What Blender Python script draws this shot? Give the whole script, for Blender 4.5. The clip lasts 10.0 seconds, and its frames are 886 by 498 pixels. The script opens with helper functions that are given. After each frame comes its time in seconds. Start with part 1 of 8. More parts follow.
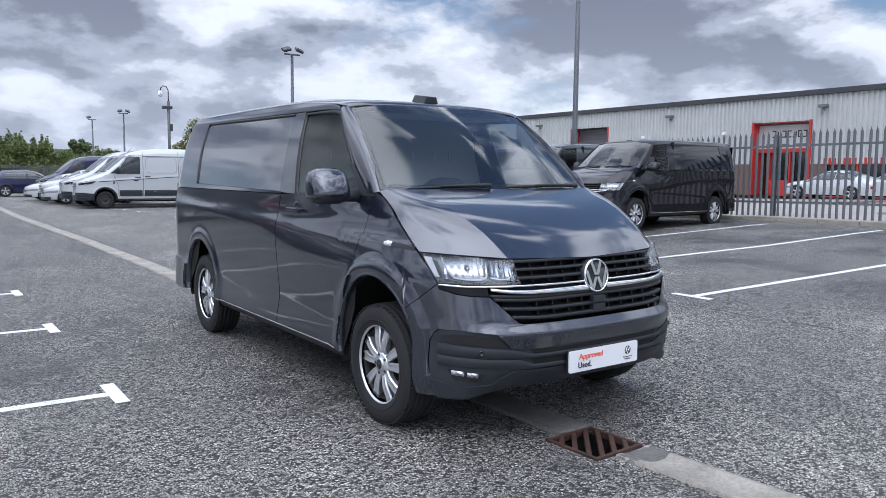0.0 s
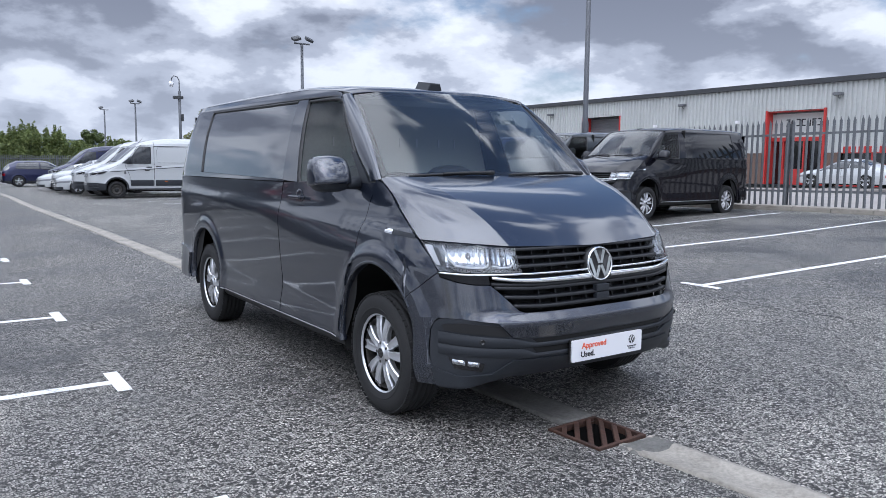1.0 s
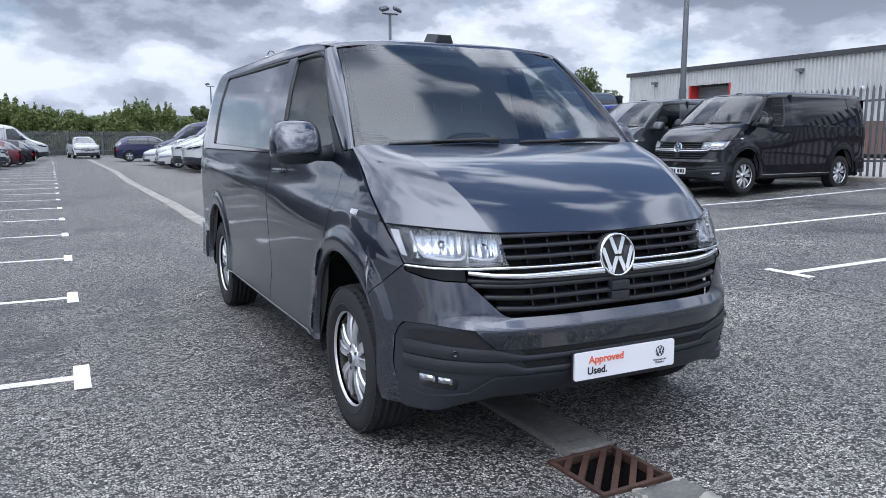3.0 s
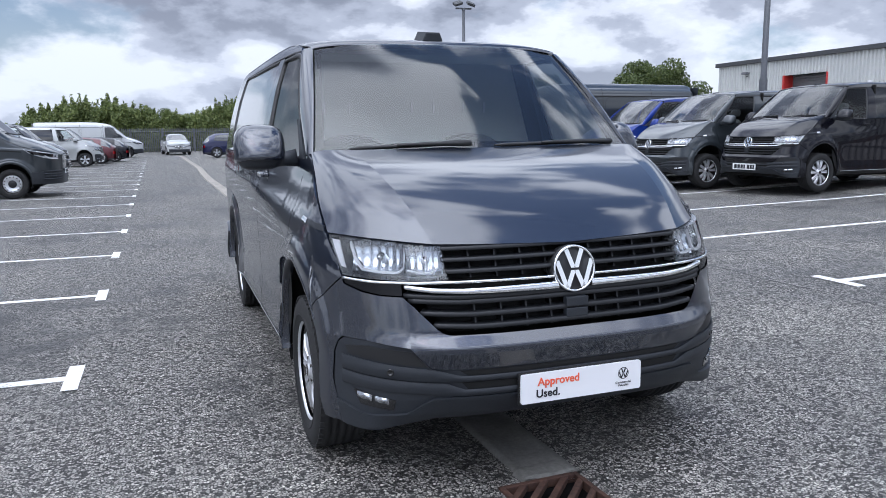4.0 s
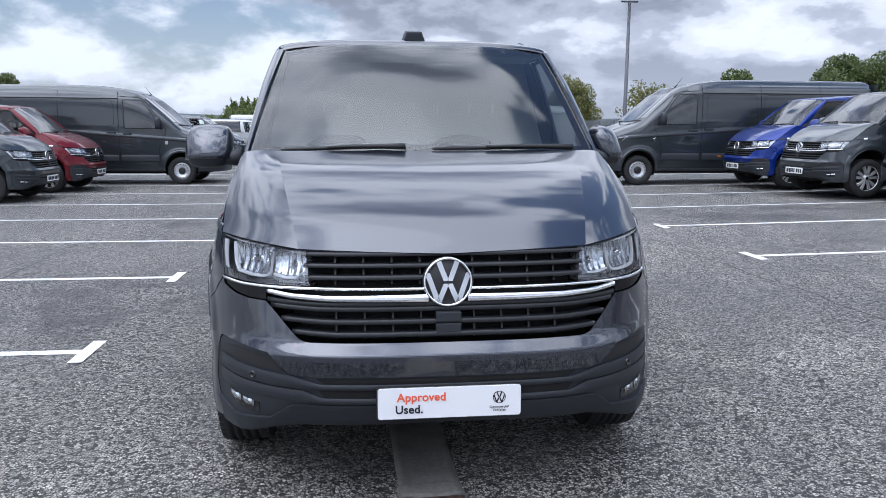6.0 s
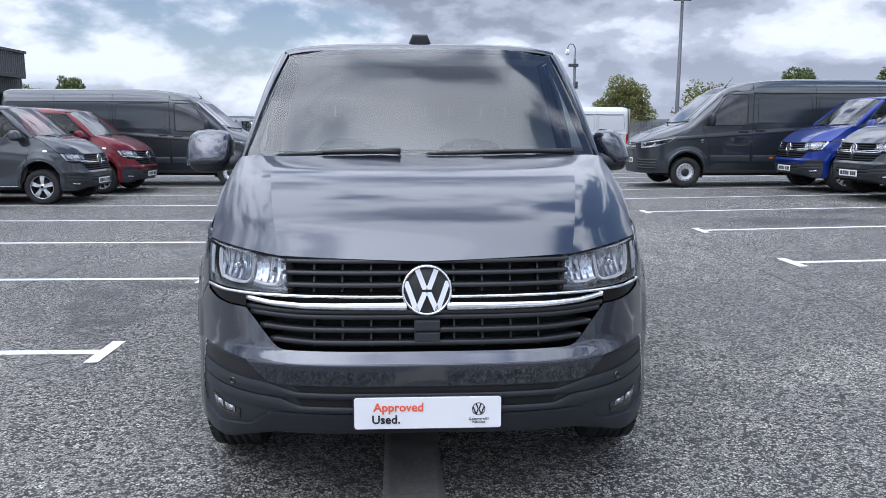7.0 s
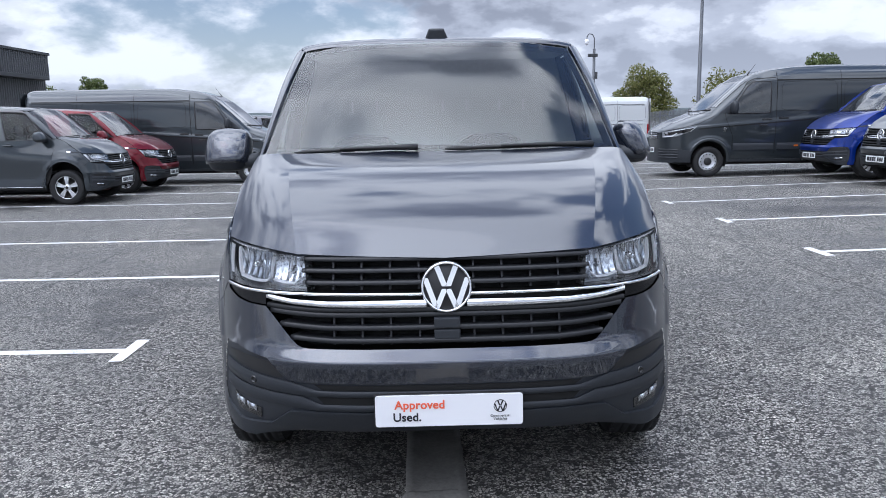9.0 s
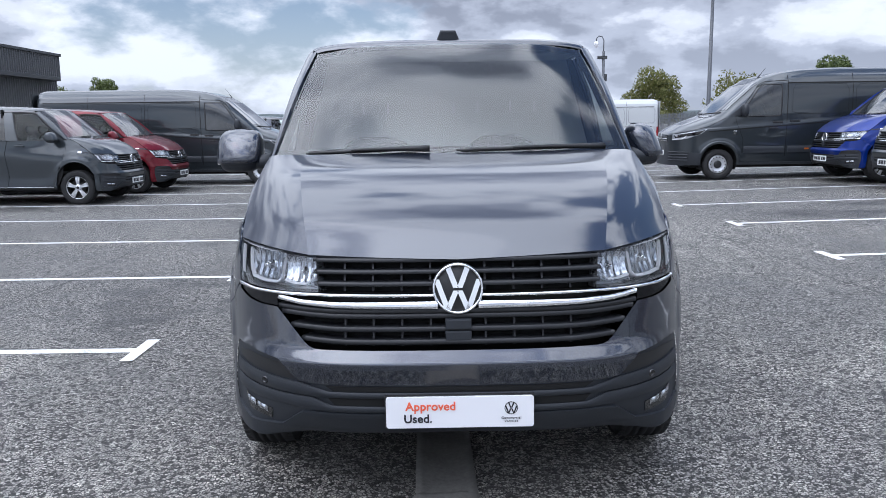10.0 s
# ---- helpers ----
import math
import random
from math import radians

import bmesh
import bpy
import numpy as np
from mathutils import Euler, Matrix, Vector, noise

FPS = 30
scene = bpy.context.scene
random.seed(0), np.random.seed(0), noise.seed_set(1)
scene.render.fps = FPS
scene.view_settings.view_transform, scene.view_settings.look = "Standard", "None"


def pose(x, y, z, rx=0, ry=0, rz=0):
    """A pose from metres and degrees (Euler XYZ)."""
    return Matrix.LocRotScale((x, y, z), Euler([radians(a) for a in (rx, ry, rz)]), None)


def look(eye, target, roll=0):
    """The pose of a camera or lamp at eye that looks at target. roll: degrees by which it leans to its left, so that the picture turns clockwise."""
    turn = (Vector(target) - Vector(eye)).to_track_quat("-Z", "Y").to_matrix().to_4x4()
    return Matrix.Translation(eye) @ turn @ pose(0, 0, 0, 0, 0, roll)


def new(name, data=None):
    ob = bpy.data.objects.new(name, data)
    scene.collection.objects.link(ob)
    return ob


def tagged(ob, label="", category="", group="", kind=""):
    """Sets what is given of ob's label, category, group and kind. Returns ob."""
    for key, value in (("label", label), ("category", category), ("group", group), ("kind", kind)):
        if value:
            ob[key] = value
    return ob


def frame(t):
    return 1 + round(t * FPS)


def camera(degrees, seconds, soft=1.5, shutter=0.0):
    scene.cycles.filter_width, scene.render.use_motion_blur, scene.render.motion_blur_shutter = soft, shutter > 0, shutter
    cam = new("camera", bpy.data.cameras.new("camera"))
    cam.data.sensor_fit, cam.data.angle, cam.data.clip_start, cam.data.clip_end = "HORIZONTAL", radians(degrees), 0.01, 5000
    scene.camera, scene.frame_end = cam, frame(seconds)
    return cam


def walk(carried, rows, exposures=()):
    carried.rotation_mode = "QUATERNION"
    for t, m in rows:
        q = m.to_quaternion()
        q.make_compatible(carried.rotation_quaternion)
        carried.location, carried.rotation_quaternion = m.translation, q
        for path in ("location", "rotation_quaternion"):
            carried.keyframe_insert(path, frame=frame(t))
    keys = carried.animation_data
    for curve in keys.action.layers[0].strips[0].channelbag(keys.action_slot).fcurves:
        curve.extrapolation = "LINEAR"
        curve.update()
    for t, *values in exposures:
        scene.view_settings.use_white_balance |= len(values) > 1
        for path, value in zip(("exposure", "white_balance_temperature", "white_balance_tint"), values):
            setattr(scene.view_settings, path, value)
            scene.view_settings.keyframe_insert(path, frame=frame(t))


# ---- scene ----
cam = camera(60.7, 10.0, soft=0.9)
PATH = [
    (0, (-2.964, -2.678, 1.377), (-1.834, -1.04, 1.183), 0.6),
    (0.5, (-2.959, -2.675, 1.376), (-1.837, -1.031, 1.173), 0.6),
    (1, (-2.897, -2.674, 1.363), (-1.793, -1.021, 1.142), 0.5),
    (1.5, (-2.767, -2.586, 1.329), (-1.696, -0.915, 1.085), 0.4),
    (2, (-2.541, -2.379, 1.329), (-1.52, -0.681, 1.062), 0.3),
    (2.5, (-2.275, -2.294, 1.32), (-1.323, -0.557, 1.038), 0.2),
    (4, (-1.421, -2.35, 1.371), (-0.764, -0.486, 1.065), -0.5),
    (4.5, (-1.109, -2.434, 1.374), (-0.569, -0.533, 1.062), -0.5),
    (5, (-0.813, -2.456, 1.377), (-0.394, -0.526, 1.062), -0.2),
    (5.5, (-0.528, -2.514, 1.391), (-0.225, -0.563, 1.073), 0.2),
    (7, (-0.028, -2.464, 1.42), (0.032, -0.49, 1.105), 0.2),
    (7.5, (0.006, -2.461, 1.424), (0.037, -0.486, 1.108), -0.1),
    (8, (-0.02, -2.451, 1.421), (-0.001, -0.477, 1.099), -0.4),
    (8.5, (-0.018, -2.448, 1.425), (-0.005, -0.476, 1.095), -0.7),
    (9, (-0.02, -2.443, 1.427), (-0.016, -0.47, 1.095), -0.9),
    (9.5, (-0.024, -2.439, 1.426), (-0.031, -0.467, 1.096), -0.8),
    (10, (-0.033, -2.441, 1.426), (-0.05, -0.468, 1.099), -0.7),
]
walk(cam, [(t, look(eye, target, roll)) for t, eye, target, roll in PATH], [(0, 0.0, 5830, 13), (4, 0.08, 5830, 13), (10, 0.12, 5830, 13)])

# ---- world, sun ----
CLOUD_SEED = 3.7
SUN_EL, SUN_AZ = 54.0, 225.0  # degrees: above the horizon, clockwise from +y


def mathn(nt, op, a, b=None, clamp=False):
    n = nt.nodes.new("ShaderNodeMath")
    n.operation, n.use_clamp = op, clamp
    for i, v in enumerate((a, b)):
        if v is None:
            continue
        if isinstance(v, (int, float)):
            n.inputs[i].default_value = v
        else:
            nt.links.new(v, n.inputs[i])
    return n.outputs[0]


def ramp(nt, fac, stops, interp="LINEAR"):
    n = nt.nodes.new("ShaderNodeValToRGB")
    n.color_ramp.interpolation = interp
    e = n.color_ramp.elements
    while len(e) < len(stops):
        e.new(0.5)
    for el, (p, c) in zip(e, stops):
        el.position = p
        el.color = (c, c, c, 1) if isinstance(c, (int, float)) else (*c, 1)
    nt.links.new(fac, n.inputs[0])
    return n.outputs[0]


def mixc(nt, fac, a, b, mode="MIX"):
    n = nt.nodes.new("ShaderNodeMix")
    n.data_type, n.blend_type = "RGBA", mode
    for i, v in ((0, fac), (6, a), (7, b)):
        if isinstance(v, (int, float)):
            n.inputs[i].default_value = v
        elif isinstance(v, tuple):
            n.inputs[i].default_value = (*v, 1)
        else:
            nt.links.new(v, n.inputs[i])
    return n.outputs[2]


def noise_tex(nt, vec, scale, detail=4, rough=0.55, dist=0.0):
    n = nt.nodes.new("ShaderNodeTexNoise")
    n.inputs["Scale"].default_value, n.inputs["Detail"].default_value = scale, detail
    n.inputs["Roughness"].default_value, n.inputs["Distortion"].default_value = rough, dist
    nt.links.new(vec, n.inputs["Vector"])
    return n.outputs["Fac"]


def make_world():
    w = bpy.data.worlds.new("sky")
    scene.world = w
    w.use_nodes = True
    nt = w.node_tree
    nt.nodes.clear()
    out = nt.nodes.new("ShaderNodeOutputWorld")
    sky = nt.nodes.new("ShaderNodeTexSky")
    sky.sky_type, sky.sun_disc = "NISHITA", False
    sky.sun_elevation, sky.sun_rotation = radians(SUN_EL), radians(SUN_AZ)
    sky.air_density, sky.dust_density = 1.0, 1.5
    blue = nt.nodes.new("ShaderNodeVectorMath")
    blue.operation = "SCALE"
    blue.inputs[3].default_value = 0.11
    nt.links.new(sky.outputs[0], blue.inputs[0])
    tc = nt.nodes.new("ShaderNodeTexCoord")
    sep = nt.nodes.new("ShaderNodeSeparateXYZ")
    nt.links.new(tc.outputs["Generated"], sep.inputs[0])
    # heaped clouds: a density by direction, sampled here and a little higher up
    def density(raise_):
        h = mathn(nt, "ADD", mathn(nt, "MAXIMUM", sep.outputs[2], 0.0), 0.75)
        comb = nt.nodes.new("ShaderNodeCombineXYZ")
        nt.links.new(mathn(nt, "DIVIDE", sep.outputs[0], h), comb.inputs[0])
        nt.links.new(mathn(nt, "DIVIDE", sep.outputs[1], h), comb.inputs[1])
        nt.links.new(mathn(nt, "ADD", mathn(nt, "MULTIPLY", sep.outputs[2], 1.9), CLOUD_SEED + raise_), comb.inputs[2])
        big = noise_tex(nt, comb.outputs[0], 2.5, 7, 0.52, 0.0)
        fine = noise_tex(nt, comb.outputs[0], 8.0, 6, 0.55, 0.1)
        return mathn(nt, "ADD", mathn(nt, "MULTIPLY", big, 0.68), mathn(nt, "ADD", mathn(nt, "MULTIPLY", fine, 0.24), 0.055))

    body, above = density(0.0), density(0.09)
    relief = mathn(nt, "SUBTRACT", body, above)
    # the sky clears to the east, high up
    clear = mathn(nt, "ADD", mathn(nt, "ADD", mathn(nt, "MULTIPLY", sep.outputs[0], 0.66), mathn(nt, "MULTIPLY", sep.outputs[1], 0.30)), mathn(nt, "MULTIPLY", sep.outputs[2], 0.69))
    body = mathn(nt, "SUBTRACT", body, mathn(nt, "MULTIPLY", ramp(nt, clear, [(0.78, 0.0), (0.93, 1.0)], "EASE"), 0.13))
    zenith = ramp(nt, sep.outputs[2], [(0.80, 0.0), (0.96, 1.0)], "EASE")
    cover = ramp(nt, mathn(nt, "ADD", body, mathn(nt, "MULTIPLY", zenith, 0.05)), [(0.40, 0.0), (0.475, 1.0)], "EASE")
    # thick parts are grey, sunlit crowns are white, undersides darker
    shade = mathn(nt, "SUBTRACT", body, mathn(nt, "MULTIPLY", relief, 1.25))
    # overhead the deck is thin and bright
    shade = mathn(nt, "SUBTRACT", shade, mathn(nt, "MULTIPLY", ramp(nt, sep.outputs[2], [(0.5, 0.0), (0.9, 1.0)], "EASE"), 0.036))
    # a grey bank of heavier cloud stands to the north and north-east
    north = mathn(nt, "ADD", mathn(nt, "MULTIPLY", sep.outputs[0], 0.259), mathn(nt, "MULTIPLY", sep.outputs[1], 0.966))
    bank = mathn(nt, "MULTIPLY", ramp(nt, north, [(0.80, 0.0), (0.93, 1.0)], "EASE"), ramp(nt, sep.outputs[2], [(0.10, 0.0), (0.18, 1.0), (0.26, 0.9), (0.36, 0.0)], "EASE"))
    shade = mathn(nt, "ADD", shade, mathn(nt, "MULTIPLY", bank, 0.065))
    tone = ramp(nt, shade, [(0.46, (1.15, 1.18, 1.21)), (0.505, (0.935, 0.965, 1.015)), (0.545, (0.55, 0.585, 0.66)), (0.60, (0.29, 0.315, 0.38))], "EASE")
    haze = ramp(nt, sep.outputs[2], [(0.0, 1.0), (0.24, 0.0)], "EASE")
    col = mixc(nt, cover, blue.outputs[0], tone)
    col = mixc(nt, mathn(nt, "MULTIPLY", haze, 0.4), col, (0.86, 0.92, 1.0))
    bg = nt.nodes.new("ShaderNodeBackground")
    nt.links.new(col, bg.inputs[0])
    # an overcast sky is brightest overhead
    zen = ramp(nt, sep.outputs[2], [(0.0, 0.32), (0.3, 0.33), (0.62, 0.66), (1.0, 0.76)])
    # and brighter where the veiled sun stands
    to_sun = (math.sin(radians(SUN_AZ)) * math.cos(radians(SUN_EL)), math.cos(radians(SUN_AZ)) * math.cos(radians(SUN_EL)), math.sin(radians(SUN_EL)))
    dot = mathn(nt, "ADD", mathn(nt, "ADD", mathn(nt, "MULTIPLY", sep.outputs[0], to_sun[0]), mathn(nt, "MULTIPLY", sep.outputs[1], to_sun[1])), mathn(nt, "MULTIPLY", sep.outputs[2], to_sun[2]))
    glow = mathn(nt, "POWER", mathn(nt, "MAXIMUM", dot, 0.0), 6.0)
    nt.links.new(mathn(nt, "ADD", zen, mathn(nt, "MULTIPLY", glow, 0.55)), bg.inputs[1])
    gain = nt.nodes.new("ShaderNodeVectorMath")
    gain.operation = "SCALE"
    gain.inputs[3].default_value = 2.6
    nt.links.new(col, gain.inputs[0])
    nt.links.new(gain.outputs[0], bg.inputs[0])
    nt.links.new(bg.outputs[0], out.inputs[0])


make_world()
sun = new("sun", bpy.data.lights.new("sun", "SUN"))
sun.data.energy, sun.data.angle, sun.data.color = 0.55, radians(80), (1.0, 0.97, 0.92)
sd = Vector((math.sin(radians(SUN_AZ)) * math.cos(radians(SUN_EL)), math.cos(radians(SUN_AZ)) * math.cos(radians(SUN_EL)), math.sin(radians(SUN_EL))))
sun.matrix_world = look(sd * 50, (0, 0, 0))

# ---- materials ----


def mat_base(name, color=(0.5, 0.5, 0.5), rough=0.5, metal=0.0, coat=0.0, spec=0.5):
    m = bpy.data.materials.new(name)
    m.use_nodes = True
    b = m.node_tree.nodes["Principled BSDF"]
    b.inputs["Base Color"].default_value = (*color, 1)
    b.inputs["Roughness"].default_value, b.inputs["Metallic"].default_value = rough, metal
    b.inputs["Coat Weight"].default_value, b.inputs["Coat Roughness"].default_value = coat, 0.03
    b.inputs["Specular IOR Level"].default_value = spec
    return m


def grainy(name, c1, c2, rough=0.6, scale=30.0, metal=0.0, bump=0.15, coat=0.0, stain=0.25, stain_scale=1.3, r_var=0.15, bump_dist=0.004):
    """A surface with fine grain and larger stains, in metres of the object's own space."""
    m = mat_base(name, c1, rough, metal, coat)
    nt = m.node_tree
    b = nt.nodes["Principled BSDF"]
    tc = nt.nodes.new("ShaderNodeTexCoord")
    v = tc.outputs["Object"]
    g = noise_tex(nt, v, scale, 6, 0.6)
    st = noise_tex(nt, v, stain_scale, 5, 0.6, 0.4)
    f = mathn(nt, "ADD", mathn(nt, "MULTIPLY", g, 1 - stain), mathn(nt, "MULTIPLY", st, stain))
    col = mixc(nt, ramp(nt, f, [(0.3, 0.0), (0.7, 1.0)]), c1, c2)
    nt.links.new(col, b.inputs["Base Color"])
    nt.links.new(mathn(nt, "ADD", mathn(nt, "MULTIPLY", st, r_var * 2), rough - r_var), b.inputs["Roughness"])
    if bump:
        bp = nt.nodes.new("ShaderNodeBump")
        bp.inputs["Strength"].default_value, bp.inputs["Distance"].default_value = bump, bump_dist
        nt.links.new(g, bp.inputs["Height"])
        nt.links.new(bp.outputs[0], b.inputs["Normal"])
    return m


def car_paint(name, color, metal=0.55, rough=0.34, ior=1.5, spec=0.25):
    m = mat_base(name, color, rough, metal, 1.0, spec)
    nt = m.node_tree
    b = nt.nodes["Principled BSDF"]
    tc = nt.nodes.new("ShaderNodeTexCoord")
    fl = noise_tex(nt, tc.outputs["Object"], 900, 2, 0.6)
    dirt = noise_tex(nt, tc.outputs["Object"], 2.2, 6, 0.62, 0.5)
    lo, hi = tuple(c * 0.88 for c in color), tuple(min(1, c * 1.14) for c in color)
    nt.links.new(mixc(nt, fl, lo, hi), b.inputs["Base Color"])
    nt.links.new(mathn(nt, "ADD", mathn(nt, "MULTIPLY", dirt, 0.05), 0.035), b.inputs["Coat Roughness"])
    b.inputs["Coat IOR"].default_value = ior
    return m


def asphalt():
    m = mat_base("asphalt", rough=0.8)
    nt = m.node_tree
    b = nt.nodes["Principled BSDF"]
    tc = nt.nodes.new("ShaderNodeTexCoord")
    v = tc.outputs["Object"]
    # stone chips, each of its own grey, with dark binder between them
    warp = nt.nodes.new("ShaderNodeVectorMath")
    warp.operation = "MULTIPLY_ADD"
    wn = nt.nodes.new("ShaderNodeTexNoise")
    wn.inputs["Scale"].default_value, wn.inputs["Detail"].default_value = 90, 2
    nt.links.new(v, wn.inputs["Vector"])
    nt.links.new(wn.outputs["Color"], warp.inputs[0])
    warp.inputs[1].default_value = (0.010, 0.010, 0.010)
    nt.links.new(v, warp.inputs[2])
    vo, ve = nt.nodes.new("ShaderNodeTexVoronoi"), nt.nodes.new("ShaderNodeTexVoronoi")
    ve.feature = "DISTANCE_TO_EDGE"
    for k in (vo, ve):
        k.inputs["Scale"].default_value = 70
        nt.links.new(warp.outputs[0], k.inputs["Vector"])
    sepc = nt.nodes.new("ShaderNodeSeparateColor")
    nt.links.new(vo.outputs["Color"], sepc.inputs[0])
    chip = ramp(nt, sepc.outputs[0], [(0.0, (0.028, 0.027, 0.026)), (0.20, (0.062, 0.060, 0.057)), (0.32, (0.215, 0.206, 0.190)), (0.80, (0.318, 0.304, 0.278)), (1.0, (0.47, 0.450, 0.412))])
    gap = ramp(nt, ve.outputs["Distance"], [(0.04, 0.0), (0.16, 1.0)])
    chip = mixc(nt, gap, (0.013, 0.0128, 0.0125), chip)
    grit = ramp(nt, noise_tex(nt, v, 330, 3, 0.7), [(0.36, 0.45), (0.52, 1.0), (0.68, 1.7)])
    chip = mixc(nt, 1.0, chip, grit, "MULTIPLY")
    big = noise_tex(nt, v, 0.45, 6, 0.62, 0.5)
    mid = noise_tex(nt, v, 3.1, 9, 0.68, 0.3)
    wear = mathn(nt, "ADD", mathn(nt, "MULTIPLY", big, 0.6), mathn(nt, "MULTIPLY", mid, 0.4))
    # the tarmac is paler about x 1 to 3 and darker about x -2
    sx = nt.nodes.new("ShaderNodeSeparateXYZ")
    nt.links.new(v, sx.inputs[0])
    side = ramp(nt, mathn(nt, "DIVIDE", mathn(nt, "ADD", sx.outputs[0], 6.0), 12.0), [(0.0, 0.45), (0.24, 0.35), (0.34, 0.25), (0.45, 0.45), (0.57, 1.0), (0.72, 0.9), (0.80, 0.5), (1.0, 0.4)], "EASE")
    wear = mathn(nt, "ADD", wear, mathn(nt, "MULTIPLY", mathn(nt, "SUBTRACT", side, 0.45), 0.12))
    tint = ramp(nt, wear, [(0.38, (0.40, 0.40, 0.41)), (0.425, (0.62, 0.62, 0.62)), (0.46, (1.0, 1.0, 1.0)), (0.52, (1.1, 1.1, 1.09)), (0.60, (1.50, 1.49, 1.46)), (0.70, (1.8, 1.79, 1.75))])
    nt.links.new(mixc(nt, 1.0, chip, tint, "MULTIPLY"), b.inputs["Base Color"])
    nt.links.new(ramp(nt, wear, [(0.38, 0.45), (0.55, 0.72)]), b.inputs["Roughness"])
    bp = nt.nodes.new("ShaderNodeBump")
    bp.inputs["Strength"].default_value, bp.inputs["Distance"].default_value = 0.9, 0.005
    nt.links.new(mathn(nt, "ADD", mathn(nt, "MULTIPLY", gap, 0.6), mathn(nt, "MULTIPLY", sepc.outputs[1], 0.4)), bp.inputs["Height"])
    nt.links.new(bp.outputs[0], b.inputs["Normal"])
    return m


def worn_line():
    m = mat_base("line_paint", (0.75, 0.75, 0.74), 0.6)
    nt = m.node_tree
    b = nt.nodes["Principled BSDF"]
    tc = nt.nodes.new("ShaderNodeTexCoord")
    v = tc.outputs["Object"]
    g = noise_tex(nt, v, 75, 5, 0.75)
    st = noise_tex(nt, v, 2.6, 6, 0.65)
    f = mathn(nt, "ADD", mathn(nt, "MULTIPLY", g, 0.6), mathn(nt, "MULTIPLY", st, 0.4))
    nt.links.new(ramp(nt, f, [(0.36, (0.10, 0.10, 0.098)), (0.415, (0.45, 0.45, 0.44)), (0.46, (0.72, 0.72, 0.71)), (0.7, (0.82, 0.82, 0.80))]), b.inputs["Base Color"])
    bp = nt.nodes.new("ShaderNodeBump")
    bp.inputs["Strength"].default_value, bp.inputs["Distance"].default_value = 0.5, 0.004
    nt.links.new(g, bp.inputs["Height"])
    nt.links.new(bp.outputs[0], b.inputs["Normal"])
    return m


def clear_glass(name, tint=(0.75, 0.82, 0.8), rough=0.0, gain=1.35):
    """Thin glass: part mirror by the angle, the rest clear and tinted."""
    m = bpy.data.materials.new(name)
    m.use_nodes = True
    nt = m.node_tree
    nt.nodes.clear()
    out = nt.nodes.new("ShaderNodeOutputMaterial")
    tr, gl, mx = nt.nodes.new("ShaderNodeBsdfTransparent"), nt.nodes.new("ShaderNodeBsdfGlossy"), nt.nodes.new("ShaderNodeMixShader")
    tr.inputs[0].default_value = (*tint, 1)
    gl.inputs["Roughness"].default_value = rough
    fr = nt.nodes.new("ShaderNodeFresnel")
    fr.inputs[0].default_value = 1.62
    nt.links.new(mathn(nt, "MULTIPLY", fr.outputs[0], gain, True), mx.inputs[0])
    nt.links.new(tr.outputs[0], mx.inputs[1])
    nt.links.new(gl.outputs[0], mx.inputs[2])
    nt.links.new(mx.outputs[0], out.inputs[0])
    return m


M = {}
M["asphalt"] = asphalt()
M["line"] = worn_line()
M["concrete"] = grainy("concrete", (0.15, 0.138, 0.118), (0.44, 0.405, 0.35), 0.85, 55, bump=0.5, stain=0.6, stain_scale=3.0)
M["concrete_dark"] = grainy("dark_concrete", (0.07, 0.067, 0.06), (0.20, 0.195, 0.18), 0.8, 55, bump=0.5, stain=0.6, stain_scale=5.0)
M["rust"] = grainy("rusty_iron", (0.03, 0.022, 0.02), (0.13, 0.065, 0.045), 0.75, 40, 0.4, 0.5, stain=0.5, stain_scale=7)
M["tar"] = grainy("black_tar", (0.012, 0.012, 0.013), (0.03, 0.03, 0.03), 0.6, 90, bump=0.4)
M["yard"] = grainy("yard_concrete", (0.24, 0.22, 0.205), (0.36, 0.335, 0.31), 0.85, 12, bump=0.2, stain=0.7, stain_scale=0.4)
M["pit"] = mat_base("drain_pit", (0.008, 0.008, 0.008), 0.9)
M["grey"] = car_paint("indium_grey_paint", (0.0145, 0.0195, 0.0335), 0.5, 0.3, 1.9)
M["grey_gloss"] = car_paint("indium_grey_gloss", (0.012, 0.016, 0.024), 0.3, 0.25, 2.5)
M["black_paint"] = car_paint("deep_black_paint", (0.004, 0.004, 0.007), 0.0, 0.4, 1.5, 0.02)
M["grey2"] = car_paint("pure_grey_paint", (0.033, 0.040, 0.046), 0.5, 0.34, 1.6, 0.2)
M["blue_paint"] = car_paint("bright_blue_paint", (0.002, 0.020, 0.17), 0.4, 0.34, 1.4, 0.1)
M["red_paint"] = car_paint("cherry_red_paint", (0.13, 0.005, 0.012), 0.4, 0.34, 1.42, 0.1)
M["white_paint"] = car_paint("white_paint", (0.50, 0.515, 0.52), 0.0, 0.4)
M["silver_paint"] = car_paint("silver_paint", (0.42, 0.43, 0.42), 0.5)
M["navy_paint"] = car_paint("navy_paint", (0.015, 0.018, 0.06), 0.3)
M["wine_paint"] = car_paint("wine_paint", (0.09, 0.015, 0.02), 0.4)
M["plastic"] = grainy("black_textured_plastic", (0.015, 0.0175, 0.022), (0.026, 0.030, 0.037), 0.5, 220, bump=0.12, stain=0.3, bump_dist=0.001)
M["gloss_black"] = mat_base("gloss_black", (0.008, 0.008, 0.009), 0.12, 0, 0.6)
